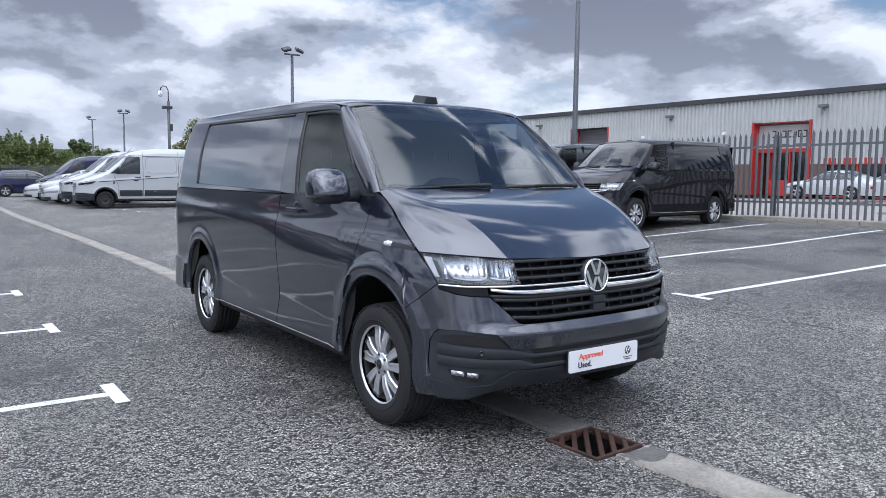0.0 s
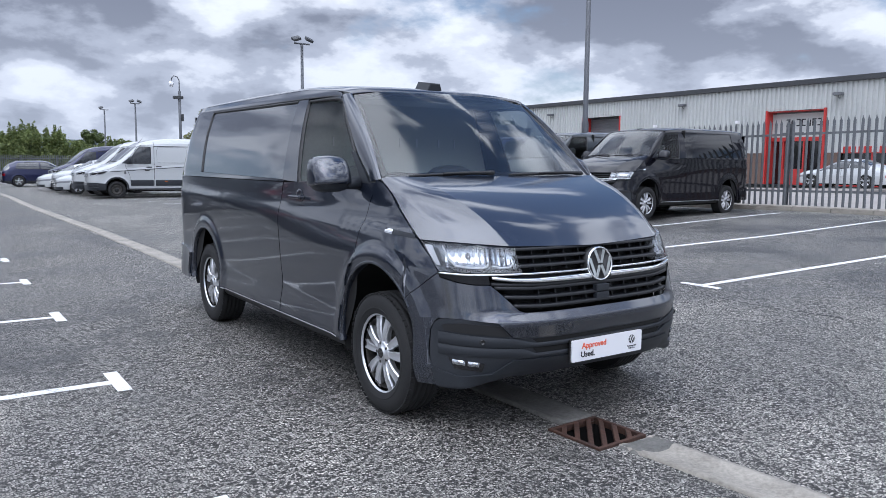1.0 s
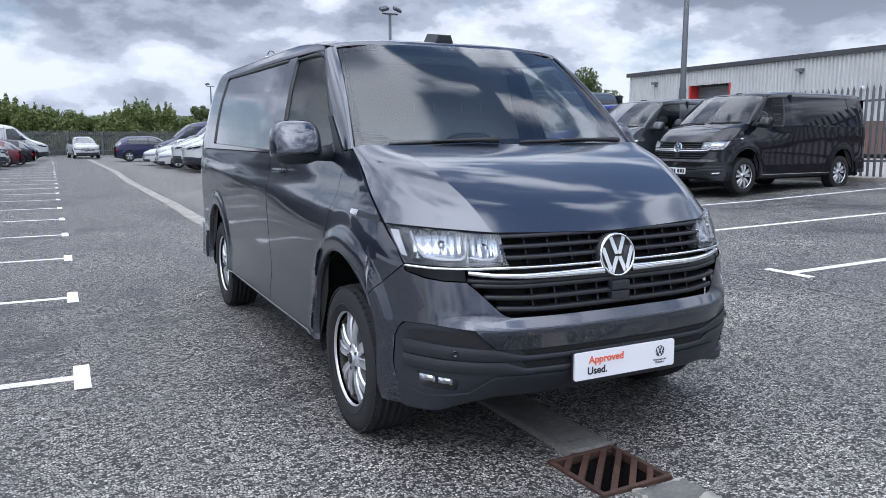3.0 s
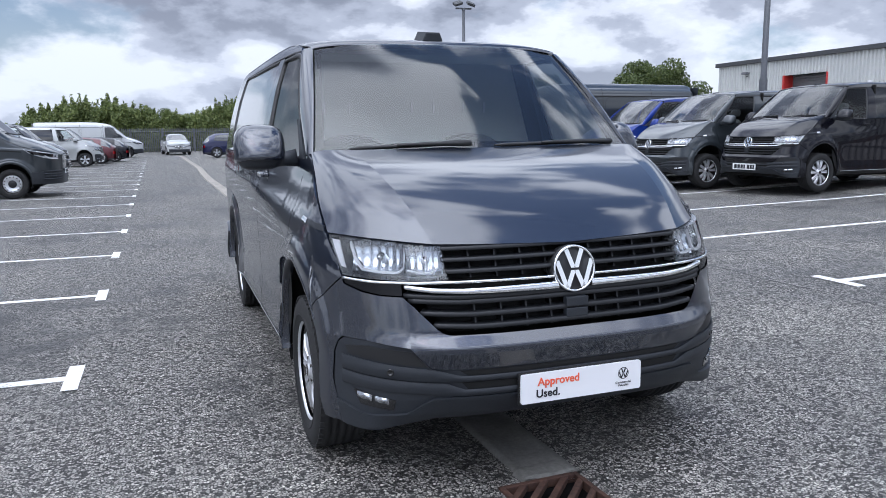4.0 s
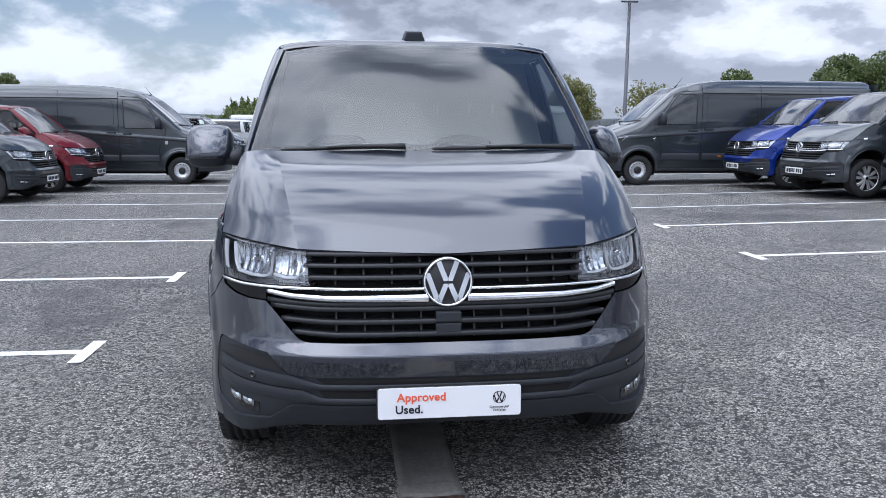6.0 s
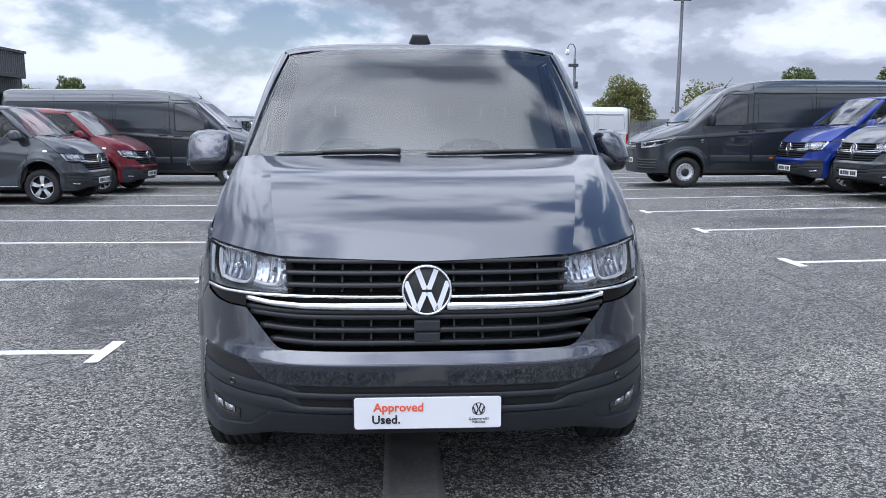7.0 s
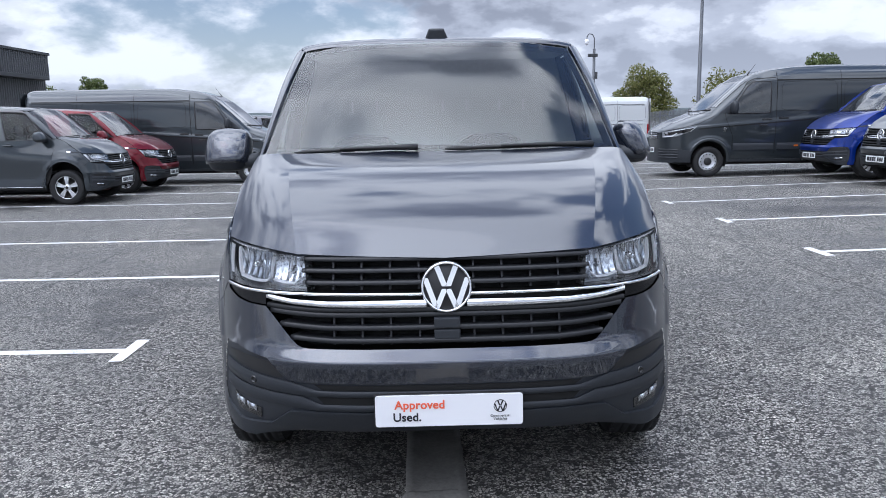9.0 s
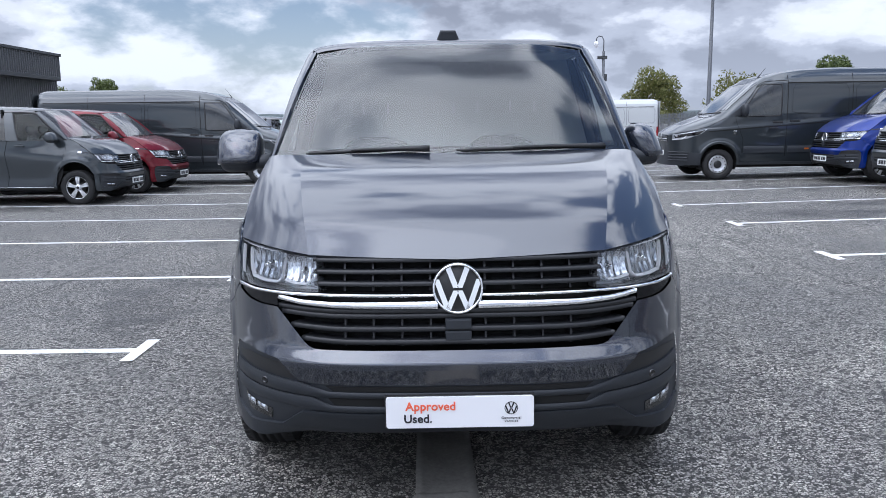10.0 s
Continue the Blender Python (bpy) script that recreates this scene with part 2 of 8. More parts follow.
M["smoked"] = mat_base("smoked_lens", (0.004, 0.004, 0.005), 0.25, 0, 0.0, 0.3)
M["grille_black"] = grainy("grille_plastic", (0.007, 0.0075, 0.009), (0.014, 0.015, 0.018), 0.42, 220, bump=0.1, stain=0.3, bump_dist=0.001)
M["trim_black"] = mat_base("satin_black", (0.015, 0.015, 0.016), 0.45)
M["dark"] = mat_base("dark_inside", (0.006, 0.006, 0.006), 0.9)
M["rubber"] = grainy("tyre_rubber", (0.010, 0.010, 0.011), (0.022, 0.022, 0.022), 0.8, 120, bump=0.2, stain=0.5, stain_scale=6, bump_dist=0.001)
M["chrome"] = mat_base("chrome", (0.86, 0.87, 0.88), 0.06, 1.0)
M["alloy"] = grainy("silver_alloy", (0.62, 0.63, 0.65), (0.74, 0.75, 0.77), 0.3, 300, 0.75, 0.03, stain=0.3, r_var=0.06, bump_dist=0.001)
M["steel"] = grainy("dark_steel", (0.05, 0.05, 0.05), (0.12, 0.11, 0.1), 0.5, 80, 0.8, 0.1)
M["lens"] = clear_glass("headlight_lens", (0.93, 0.95, 0.97))
M["glass"] = clear_glass("clear_glass", (0.88, 0.93, 0.92), gain=0.75)
M["screen_glass"] = clear_glass("windscreen_glass", (0.84, 0.89, 0.88), gain=1.6)
M["tint_glass"] = clear_glass("privacy_glass", (0.06, 0.065, 0.07))
M["white_plastic"] = mat_base("white_plastic", (0.8, 0.8, 0.82), 0.35)
M["reflector"] = mat_base("lamp_reflector", (0.55, 0.57, 0.60), 0.13, 1.0)
M["orange_text"] = mat_base("orange_print", (0.78, 0.13, 0.06), 0.5)
M["black_text"] = mat_base("black_print", (0.015, 0.015, 0.02), 0.5)
M["cabin_grey"] = grainy("cabin_trim", (0.06, 0.062, 0.066), (0.09, 0.092, 0.096), 0.8, 150, bump=0.1)
M["bulkhead"] = grainy("bulkhead_board", (0.56, 0.59, 0.575), (0.66, 0.69, 0.675), 0.75, 60, bump=0.1)
M["galv"] = grainy("galvanised_steel", (0.10, 0.106, 0.115), (0.185, 0.194, 0.205), 0.55, 18, 0.2, 0.1, stain=0.5)
M["red_steel"] = grainy("red_painted_steel", (0.38, 0.025, 0.022), (0.50, 0.04, 0.035), 0.5, 20, bump=0.1)
M["clad"] = grainy("pale_wall_cladding", (0.43, 0.445, 0.435), (0.53, 0.545, 0.53), 0.55, 6, bump=0.05, stain=0.6, stain_scale=0.4)
M["clad_dark"] = grainy("dark_grey_cladding", (0.07, 0.073, 0.08), (0.11, 0.115, 0.12), 0.55, 6, bump=0.05, stain=0.6, stain_scale=0.4)
M["roof_edge"] = grainy("grey_gutter", (0.035, 0.037, 0.04), (0.06, 0.063, 0.068), 0.5, 12)
M["brick"] = grainy("dark_brick", (0.09, 0.06, 0.05), (0.2, 0.13, 0.1), 0.85, 25, bump=0.4)
M["pole"] = grainy("painted_pole", (0.075, 0.08, 0.09), (0.12, 0.127, 0.14), 0.5, 18, 0.2, 0.1, stain=0.5)
M["bark"] = grainy("bark", (0.06, 0.045, 0.035), (0.13, 0.1, 0.08), 0.9, 20, bump=0.6)
M["plate"] = mat_base("plate_white", (0.78, 0.79, 0.78), 0.4)
M["amber"] = mat_base("amber_lens", (0.5, 0.12, 0.02), 0.2, 0, 0.6)
M["red_lens"] = mat_base("red_lens", (0.35, 0.01, 0.015), 0.15, 0, 0.8)


def leaf_mat(name, a, b_, c):
    m = mat_base(name, a, 0.6)
    nt = m.node_tree
    b = nt.nodes["Principled BSDF"]
    geo = nt.nodes.new("ShaderNodeNewGeometry")
    nt.links.new(ramp(nt, geo.outputs["Random Per Island"], [(0.0, a), (0.55, b_), (1.0, c)]), b.inputs["Base Color"])
    # thin leaves let some light through
    tl, mx, out = nt.nodes.new("ShaderNodeBsdfTranslucent"), nt.nodes.new("ShaderNodeMixShader"), nt.nodes["Material Output"]
    nt.links.new(b.inputs["Base Color"].links[0].from_socket, tl.inputs[0])
    mx.inputs[0].default_value = 0.35
    nt.links.new(b.outputs[0], mx.inputs[1])
    nt.links.new(tl.outputs[0], mx.inputs[2])
    nt.links.new(mx.outputs[0], out.inputs[0])
    return m


M["leaf"] = leaf_mat("leaves", (0.07, 0.095, 0.03), (0.12, 0.155, 0.045), (0.19, 0.22, 0.075))
M["leaf_dark"] = leaf_mat("dark_leaves", (0.055, 0.08, 0.025), (0.095, 0.13, 0.038), (0.15, 0.18, 0.06))
M["leaf_yellow"] = leaf_mat("yellowing_leaves", (0.10, 0.11, 0.03), (0.17, 0.18, 0.05), (0.26, 0.25, 0.09))
M["hill"] = grainy("far_hill", (0.05, 0.07, 0.075), (0.09, 0.11, 0.11), 1.0, 0.05, bump=0, stain_scale=0.01)

# ---- mesh helpers ----


def part(name, bm, material, parent=None, label=""):
    """Links a bmesh as one mesh object under a thing or a part."""
    me = bpy.data.meshes.new(name)
    bm.to_mesh(me)
    bm.free()
    for m in material if isinstance(material, (list, tuple)) else [material]:
        me.materials.append(m)
    ob = new(name, me)
    ob.parent = parent
    if label:
        ob["label"] = label
    return ob


def thing(name, label, category, m=None, group="", kind=""):
    ob = new(name)
    ob.empty_display_size = 0.1
    if m is not None:
        ob.matrix_basis = m
    return tagged(ob, label, category, group, kind)


def add_box(bm, lo, hi, bevel=0.0, m=None, mat=0):
    r = bmesh.ops.create_cube(bm, size=1.0)
    vs = r["verts"]
    c = [(a + b) / 2 for a, b in zip(lo, hi)]
    d = [b - a for a, b in zip(lo, hi)]
    for v in vs:
        v.co = Vector([c[i] + v.co[i] * d[i] for i in range(3)])
    fs = {f for v in vs for f in v.link_faces}
    if bevel:
        es = list({e for v in vs for e in v.link_edges})
        r = bmesh.ops.bevel(bm, geom=es, offset=bevel, segments=2, affect="EDGES", profile=0.6)
        vs = list({v for v in r["verts"]} | {v for v in vs if v.is_valid})
        fs = {f for v in vs for f in v.link_faces}
    for f in fs:
        f.material_index = mat
    if m is not None:
        bmesh.ops.transform(bm, matrix=m, verts=[v for v in vs if v.is_valid])
    return vs


def add_grid(bm, P, flip=False, smooth=True, mat=0, close_u=False, close_v=False):
    """Faces over an array of points (n, m, 3)."""
    n, m_ = len(P), len(P[0])
    V = [[bm.verts.new(P[i][j]) for j in range(m_)] for i in range(n)]
    for i in range(n if close_u else n - 1):
        for j in range(m_ if close_v else m_ - 1):
            a, b, c, d = V[i][j], V[(i + 1) % n][j], V[(i + 1) % n][(j + 1) % m_], V[i][(j + 1) % m_]
            try:
                f = bm.faces.new((d, c, b, a) if flip else (a, b, c, d))
            except ValueError:
                continue
            f.smooth, f.material_index = smooth, mat
    return V


def lathe(bm, prof, n=48, axis="x", at=(0, 0, 0), smooth=True, mat=0, closed=False):
    """Turns a profile of (radius, along the axis) round the axis."""
    P = []
    for r, a in prof:
        row = []
        for k in range(n):
            t = 2 * math.pi * k / n
            c, s_ = r * math.cos(t), r * math.sin(t)
            p = (a, c, s_) if axis == "x" else ((c, a, s_) if axis == "y" else (c, s_, a))
            row.append((p[0] + at[0], p[1] + at[1], p[2] + at[2]))
        P.append(row)
    return add_grid(bm, P, smooth=smooth, mat=mat, close_v=True, close_u=closed)


def add_tube(bm, pts, r, n=8, mat=0, cap=True):
    """A tube along points; r: one radius, or one a point."""
    pts = [Vector(p) for p in pts]
    rs = r if isinstance(r, (list, tuple)) else [r] * len(pts)
    P, up = [], Vector((0.123, 0.31, 0.94)).normalized()
    for i, p in enumerate(pts):
        d = (pts[min(i + 1, len(pts) - 1)] - pts[max(i - 1, 0)]).normalized()
        a = d.cross(up)
        if a.length < 0.05:
            a = d.cross(Vector((1, 0, 0)))
        a.normalize()
        b = d.cross(a)
        P.append([p + (a * math.cos(2 * math.pi * k / n) + b * math.sin(2 * math.pi * k / n)) * rs[i] for k in range(n)])
    V = add_grid(bm, P, close_v=True, mat=mat)
    if cap:
        for row in (V[0], V[-1][::-1]):
            f = bm.faces.new(row)
            f.material_index = mat
    return V


def add_prism(bm, poly, depth, plane="xz", at=0.0, bevel=0.0, mat=0, m=None):
    """A flat polygon given a depth. plane: the two axes of the polygon; at: where it starts on the third."""
    ax = {"xz": (0, 2, 1), "yz": (1, 2, 0), "xy": (0, 1, 2)}[plane]
    lo, hi = [], []
    for p in poly:
        for lst, a in ((lo, at), (hi, at + depth)):
            co = [0, 0, 0]
            co[ax[0]], co[ax[1]], co[ax[2]] = p[0], p[1], a
            lst.append(bm.verts.new(co))
    n = len(poly)
    fs = [bm.faces.new(lo[::-1]), bm.faces.new(hi)]
    for i in range(n):
        fs.append(bm.faces.new((lo[i], lo[(i + 1) % n], hi[(i + 1) % n], hi[i])))
    bmesh.ops.recalc_face_normals(bm, faces=fs)
    for f in fs:
        f.material_index = mat
    vs = lo + hi
    if bevel:
        es = [e for e in fs[0].edges] + [e for e in fs[1].edges]
        r = bmesh.ops.bevel(bm, geom=es, offset=bevel, segments=2, affect="EDGES", profile=0.6)
        vs = list({v for f in r["faces"] for v in f.verts} | {v for v in vs if v.is_valid})
    if m is not None:
        bmesh.ops.transform(bm, matrix=m, verts=[v for v in vs if v.is_valid])
    return vs


def resample(poly, n):
    p = np.array(poly, float)
    d = np.r_[0, np.cumsum(np.linalg.norm(np.diff(p, axis=0), axis=1))]
    t = np.linspace(0, d[-1], n)
    return np.stack([np.interp(t, d, p[:, k]) for k in range(p.shape[1])], 1)


def coons(bottom, right, top, left, nu, nv):
    """A patch between four lines: bottom and top run left to right, left and right bottom to top."""
    b, t, l, r = resample(bottom, nu), resample(top, nu), resample(left, nv), resample(right, nv)
    u, v = np.linspace(0, 1, nu)[:, None, None], np.linspace(0, 1, nv)[None, :, None]
    return ((1 - v) * b[:, None] + v * t[:, None] + (1 - u) * l[None] + u * r[None]
            - ((1 - u) * (1 - v) * b[0] + u * (1 - v) * b[-1] + (1 - u) * v * t[0] + u * v * t[-1]))


def bez(a, c, b, n):
    t = np.linspace(0, 1, n)[:, None]
    a, c, b = np.array(a, float), np.array(c, float), np.array(b, float)
    return (1 - t) ** 2 * a + 2 * t * (1 - t) * c + t * t * b


def smooth_line(pts, n):
    """A smooth curve through a few points (Catmull-Rom)."""
    p = np.array(pts, float)
    p = np.vstack([2 * p[0] - p[1], p, 2 * p[-1] - p[-2]])
    k = len(p) - 3
    out = []
    for t in np.linspace(0, k - 1e-9, n):
        i = int(t)
        f = t - i
        a, b, c, d = p[i:i + 4]
        out.append(0.5 * (2 * b + (c - a) * f + (2 * a - 5 * b + 4 * c - d) * f * f + (3 * b - 3 * c + d - a) * f ** 3))
    return np.array(out)


def add_panel(bm, P, centre, thick=0.012, mat=0, side=1, rim=True):
    """A sheet with turned-in edges; side -1 mirrors it in x."""
    P = np.array(P, float)
    du = np.gradient(P, axis=0)
    dv = np.gradient(P, axis=1)
    N = np.cross(du, dv)
    N /= np.maximum(np.linalg.norm(N, axis=2, keepdims=True), 1e-9)
    mid = P.mean((0, 1)) - np.array(centre)
    out = (N.mean((0, 1)) @ mid) > 0
    if not out:
        N = -N
    Q = P - N * thick
    if side < 0:
        P, Q = P * (-1, 1, 1), Q * (-1, 1, 1)
    flip = (not out) ^ (side < 0)
    V = add_grid(bm, P.tolist(), flip=flip, mat=mat)
    if rim:
        n, m_ = P.shape[:2]
        loop = [(i, 0) for i in range(n)] + [(n - 1, j) for j in range(1, m_)] + [(i, m_ - 1) for i in range(n - 2, -1, -1)] + [(0, j) for j in range(m_ - 2, 0, -1)]
        inner = [bm.verts.new(Q[i, j]) for i, j in loop]
        for k in range(len(loop)):
            k2 = (k + 1) % len(loop)
            a, b = V[loop[k][0]][loop[k][1]], V[loop[k2][0]][loop[k2][1]]
            try:
                f = bm.faces.new((a, inner[k], inner[k2], b) if not flip else (b, inner[k2], inner[k], a))
            except ValueError:
                continue
            f.material_index = mat
            e = bm.edges.get((a, b))
            if e:
                e.smooth = False
    return V


# ---- the car park ----


def ground_z(x, y):
    """Height of the tarmac: it drains to a channel down the middle and rises towards the fence."""
    fall = -0.0045 * max(0.0, min(y, 60) - 3)
    if x > 0:
        r = np.interp(x, [0, 0.9, 1.55, 2.45, 3.6, 8.7, 11.8, 14, 20, 40], [0.0, 0.035, 0.075, 0.115, 0.18, 0.29, 0.40, 0.45, 0.5, 0.5])
        r *= np.interp(y, [-40, 7.5, 10, 12.5, 15, 30, 60], [1, 1, 0.9, 0.87, 0.75, 0.25, 0.1])
    else:
        r = np.interp(-x, [0, 0.9, 2, 6, 12], [0, 0.03, 0.035, 0.02, 0.02])
    return float(-0.03 + fall + r)


GULLY = (-0.108, 0.048)


def make_ground():
    xs = np.unique(np.r_[[-1500, -600, -250, -120, -80, -50], np.arange(-36, -6, 1.0), np.arange(-6, 6, 0.3), np.arange(6, 16, 0.5), np.arange(16, 50, 2.0), [60, 90, 150, 300, 700, 1500]])
    ys = np.unique(np.r_[[-1500, -500, -150, -60, -30], np.arange(-20, -4, 2.0), np.arange(-4, 12, 0.4), np.arange(12, 32, 1.0), np.arange(32, 80, 3.0), [100, 150, 300, 700, 1500]])
    # an opening under the gully grate
    hx, hy = (GULLY[0] - 0.16, GULLY[0] + 0.16), (GULLY[1] - 0.16, GULLY[1] + 0.16)
    xs, ys = np.unique(np.r_[xs[(xs < hx[0] - 0.05) | (xs > hx[1] + 0.05)], hx]), np.unique(np.r_[ys[(ys < hy[0] - 0.05) | (ys > hy[1] + 0.05)], hy])
    bm = bmesh.new()
    V = add_grid(bm, [[(x, y, ground_z(x, y)) for y in ys] for x in xs])
    i, j = list(xs).index(hx[0]), list(ys).index(hy[0])
    hole = set(V[i][j].link_faces) & set(V[i + 1][j + 1].link_faces)
    bmesh.ops.delete(bm, geom=list(hole), context="FACES_ONLY")
    return tagged(part("ground", bm, M["asphalt"]), "worn grey tarmac of a car park with dark damp patches", "ground", kind="structure")


make_ground()


def strip(bm, x0, y0, x1, y1, w, lift=0.004, step=0.4):
    """A painted band on the tarmac from one point to another."""
    d = Vector((x1 - x0, y1 - y0, 0))
    n = max(2, int(d.length / step) + 1)
    side = Vector((-d.y, d.x, 0)).normalized() * w / 2
    P = []
    for i in range(n):
        p = Vector((x0, y0, 0)) + d * i / (n - 1)
        P.append([(q.x, q.y, ground_z(q.x, q.y) + lift) for q in (p + side, p, p - side)])
    add_grid(bm, P, flip=False)


BAY = 2.42


def bay_end(y):
    """The left bays' ends draw back from the lane further along it."""
    return float(np.interp(y, [0, 2.3, 5, 9.5, 14.4, 16.6, 60], [-2.02, -2.03, -2.08, -2.16, -2.29, -2.34, -3.3]))


for k in range(0, 24):
    y = 2.25 + BAY * k
    if k < 22:
        bm = bmesh.new()
        strip(bm, bay_end(y) - 0.04, y, -7.2 if k < 3 else -14.5, y, 0.09)
        strip(bm, bay_end(y - 0.235), y - 0.235, bay_end(y + 0.235), y + 0.235, 0.085, 0.007)
        tagged(part("bay_line", bm, M["line"]), "worn white painted bay line with a T end on tarmac", "road marking", "bay lines left", "structure")
    if k < 18:
        bm = bmesh.new()
        strip(bm, 3.62, y, 12.6, y, 0.09)
        strip(bm, 3.58, y - 0.235, 3.58, y + 0.235, 0.085, 0.007)
        tagged(part("bay_line", bm, M["line"]), "white painted bay line with a T end on tarmac", "road marking", "bay lines right", "structure")
for y in (0.05, -2.35):
    bm = bmesh.new()
    strip(bm, -2.06, y, -7.2, y, 0.09)
    strip(bm, -2.02, y - 0.235, -2.02, y + 0.235, 0.085, 0.007)
    tagged(part("bay_line", bm, M["line"]), "worn white painted bay line with a T end on tarmac", "road marking", "bay lines left", "structure")


def channel_x(y):
    return float(np.interp(y, [-6, -0.85, -0.2, 0.35, 1.2, 3, 6, 8.8, 10.0, 11.6, 14.3, 18.1, 21.3, 23.9, 27.7, 33.8, 41.9, 54.5, 62], [0.32, 0.025, -0.02, -0.055, -0.08, -0.125, -0.15, -0.13, -0.12, -0.15, -0.15, -0.24, -0.3, -0.37, -0.38, -0.35, -0.56, -0.83, -1.2]))


def make_channel():
    """Dished concrete drain channel, one block after another."""
    root = tagged(thing("drain_channel", "", ""), "pale concrete dished drain channel set in the tarmac", "drain channel", kind="structure")
    edges = list(np.arange(-0.14, -6.0, -0.92)[::-1])
    spans = list(zip(edges, edges[1:]))
    ahead = list(np.arange(0.225, 12, 0.92)) + list(np.arange(12.3, 60, 3.0))
    spans += list(zip(ahead, ahead[1:]))
    for y, y1 in spans:
        bm = bmesh.new()
        g = 0.005
        P = []
        for yy in np.linspace(y + g, y1 - g, 4):
            cx, row = channel_x(yy), []
            for u, dz in ((-0.125, -0.02), (-0.123, 0.010), (-0.09, 0.010), (-0.05, -0.001), (0, -0.006), (0.05, -0.001), (0.09, 0.010), (0.123, 0.010), (0.125, -0.02)):
                row.append((cx + u, yy, max(ground_z(cx + u, yy), ground_z(cx, yy) + 0.004) + dz + 0.006))
            P.append(row)
        add_grid(bm, P, flip=True)
        # blocks that start between y 0 and 4.5 take the darker concrete
        part("channel_block", bm, M["concrete_dark"] if 0 < y < 4.5 else M["concrete"], root)


make_channel()


def make_grate():
    root = thing("drain_grate", "rusty brown cast iron gully grate with slanting bars", "drain grate", pose(*GULLY, ground_z(-0.05, 0.05) + 0.012, 0, 0, 3))
    bm = bmesh.new()
    s, b = 0.178, 0.022
    for lo, hi in (((-s, -s, -0.03), (s, -s + b, 0.008)), ((-s, s - b, -0.03), (s, s, 0.008)), ((-s, -s + b, -0.03), (-s + b, s - b, 0.008)), ((s - b, -s + b, -0.03), (s, s - b, 0.008))):
        add_box(bm, lo, hi, 0.004)
    part("frame", bm, M["rust"], root)
    inner = s - b
    for o in (-0.165, -0.099, -0.033, 0.033, 0.099, 0.165):
        # bars along the diagonal, cut off by the frame
        bm = bmesh.new()
        ends = []
        for off in (o - 0.013, o + 0.013):
            c = off * math.sqrt(2)
            lo, hi = max(-inner, -inner + c) - 0.003, min(inner, inner + c) + 0.003
            ends.append(((lo, lo - c), (hi, hi - c)))
        (p0, p1), (q0, q1) = ends
        add_prism(bm, [p0, q0, q1, p1], 0.03, "xy", -0.024, 0.003)
        part("bar", bm, M["rust"], root)
    # brick-sided pit, open at the top
    bm = bmesh.new()
    c = [(-0.163, -0.163), (0.163, -0.163), (0.163, 0.163), (-0.163, 0.163)]
    add_grid(bm, [[(x, y, z) for x, y in c] for z in (-0.012, -0.45)], smooth=False, close_v=True)
    bm.faces.new([bm.verts.new((x, y, -0.45)) for x, y in c])
    part("pit", bm, M["pit"], root, "dark drain pit under the bars")


make_grate()


def make_collar():
    """Uneven mortar between the channel's ends and the grate."""
    root = tagged(thing("mortar_bed", "", ""), "broken grey mortar bedding beside the drain grate", "mortar", kind="structure")
    rng = np.random.default_rng(11)
    for y0, y1, mat in ((-0.143, -0.295, "concrete_dark"), (0.232, 0.36, "concrete_dark")):
        bm = bmesh.new()
        P = []
        for t in np.linspace(0, 1, 9):
            row = []
            for u in np.linspace(-1, 1, 11):
                w = 0.15 - 0.012 * t + 0.012 * rng.uniform(-1, 1)
                yy = y0 + (y1 - y0) * (t + 0.10 * math.sin(u * 2.3 + 0.7) * t + 0.03 * rng.uniform(-1, 1) * t)
                cx = channel_x(yy)
                edge = 1 if abs(u) == 1 or t in (0.0, 1.0) else 0
                row.append((cx + u * w, yy, ground_z(cx + u * w, yy) + (-0.01 if edge else 0.021 + 0.004 * rng.uniform(-1, 1))))
            P.append(row)
        add_grid(bm, P)
        bmesh.ops.recalc_face_normals(bm, faces=bm.faces)
        part("mortar", bm, M[mat], root)


make_collar()


def tar_seam(pts, seed):
    """A thin uneven line of black tar along a joint in the surfacing."""
    rng = np.random.default_rng(seed)
    L = resample(pts, max(12, int(sum(math.dist(a, b) for a, b in zip(pts, pts[1:])) / 0.06)))
    bm = bmesh.new()
    P = []
    for k, (x, y) in enumerate(L):
        x += 0.018 * math.sin(k * 0.31) + 0.008 * rng.uniform(-1, 1)
        w = 0.004 + 0.009 * rng.uniform(0, 1) ** 2
        P.append([(x + o, y, ground_z(x + o, y) + (0.0015 if o else 0.004)) for o in (-w, 0.0, w)])
    add_grid(bm, P)
    bmesh.ops.recalc_face_normals(bm, faces=bm.faces)
    tagged(part("tar_seam", bm, M["tar"]), "thin black cracked joint in the tarmac", "crack", "joints in the tarmac", "structure")


tar_seam([(3.24, 0.4), (3.2, 2.98), (3.14, 4.06), (3.10, 5.6), (3.0, 7.6), (2.95, 10.5)], 3)
tar_seam([(-3.7, 0.5), (-3.66, 3.8), (-3.66, 5.0), (-3.78, 6.4), (-3.8, 9.0)], 4)


def make_yard():
    bm = bmesh.new()
    ys = np.arange(-20, 62, 6.0)
    add_grid(bm, [[(x, y, max(ground_z(14.3, y), ground_z(x, y)) + 0.03) for y in ys] for x in (14.3, 18.0, 24.0, 32.0, 41.9)])
    bmesh.ops.recalc_face_normals(bm, faces=bm.faces)
    tagged(part("yard_paving", bm, M["yard"]), "pale worn concrete yard behind the fence", "paving", kind="structure")


make_yard()


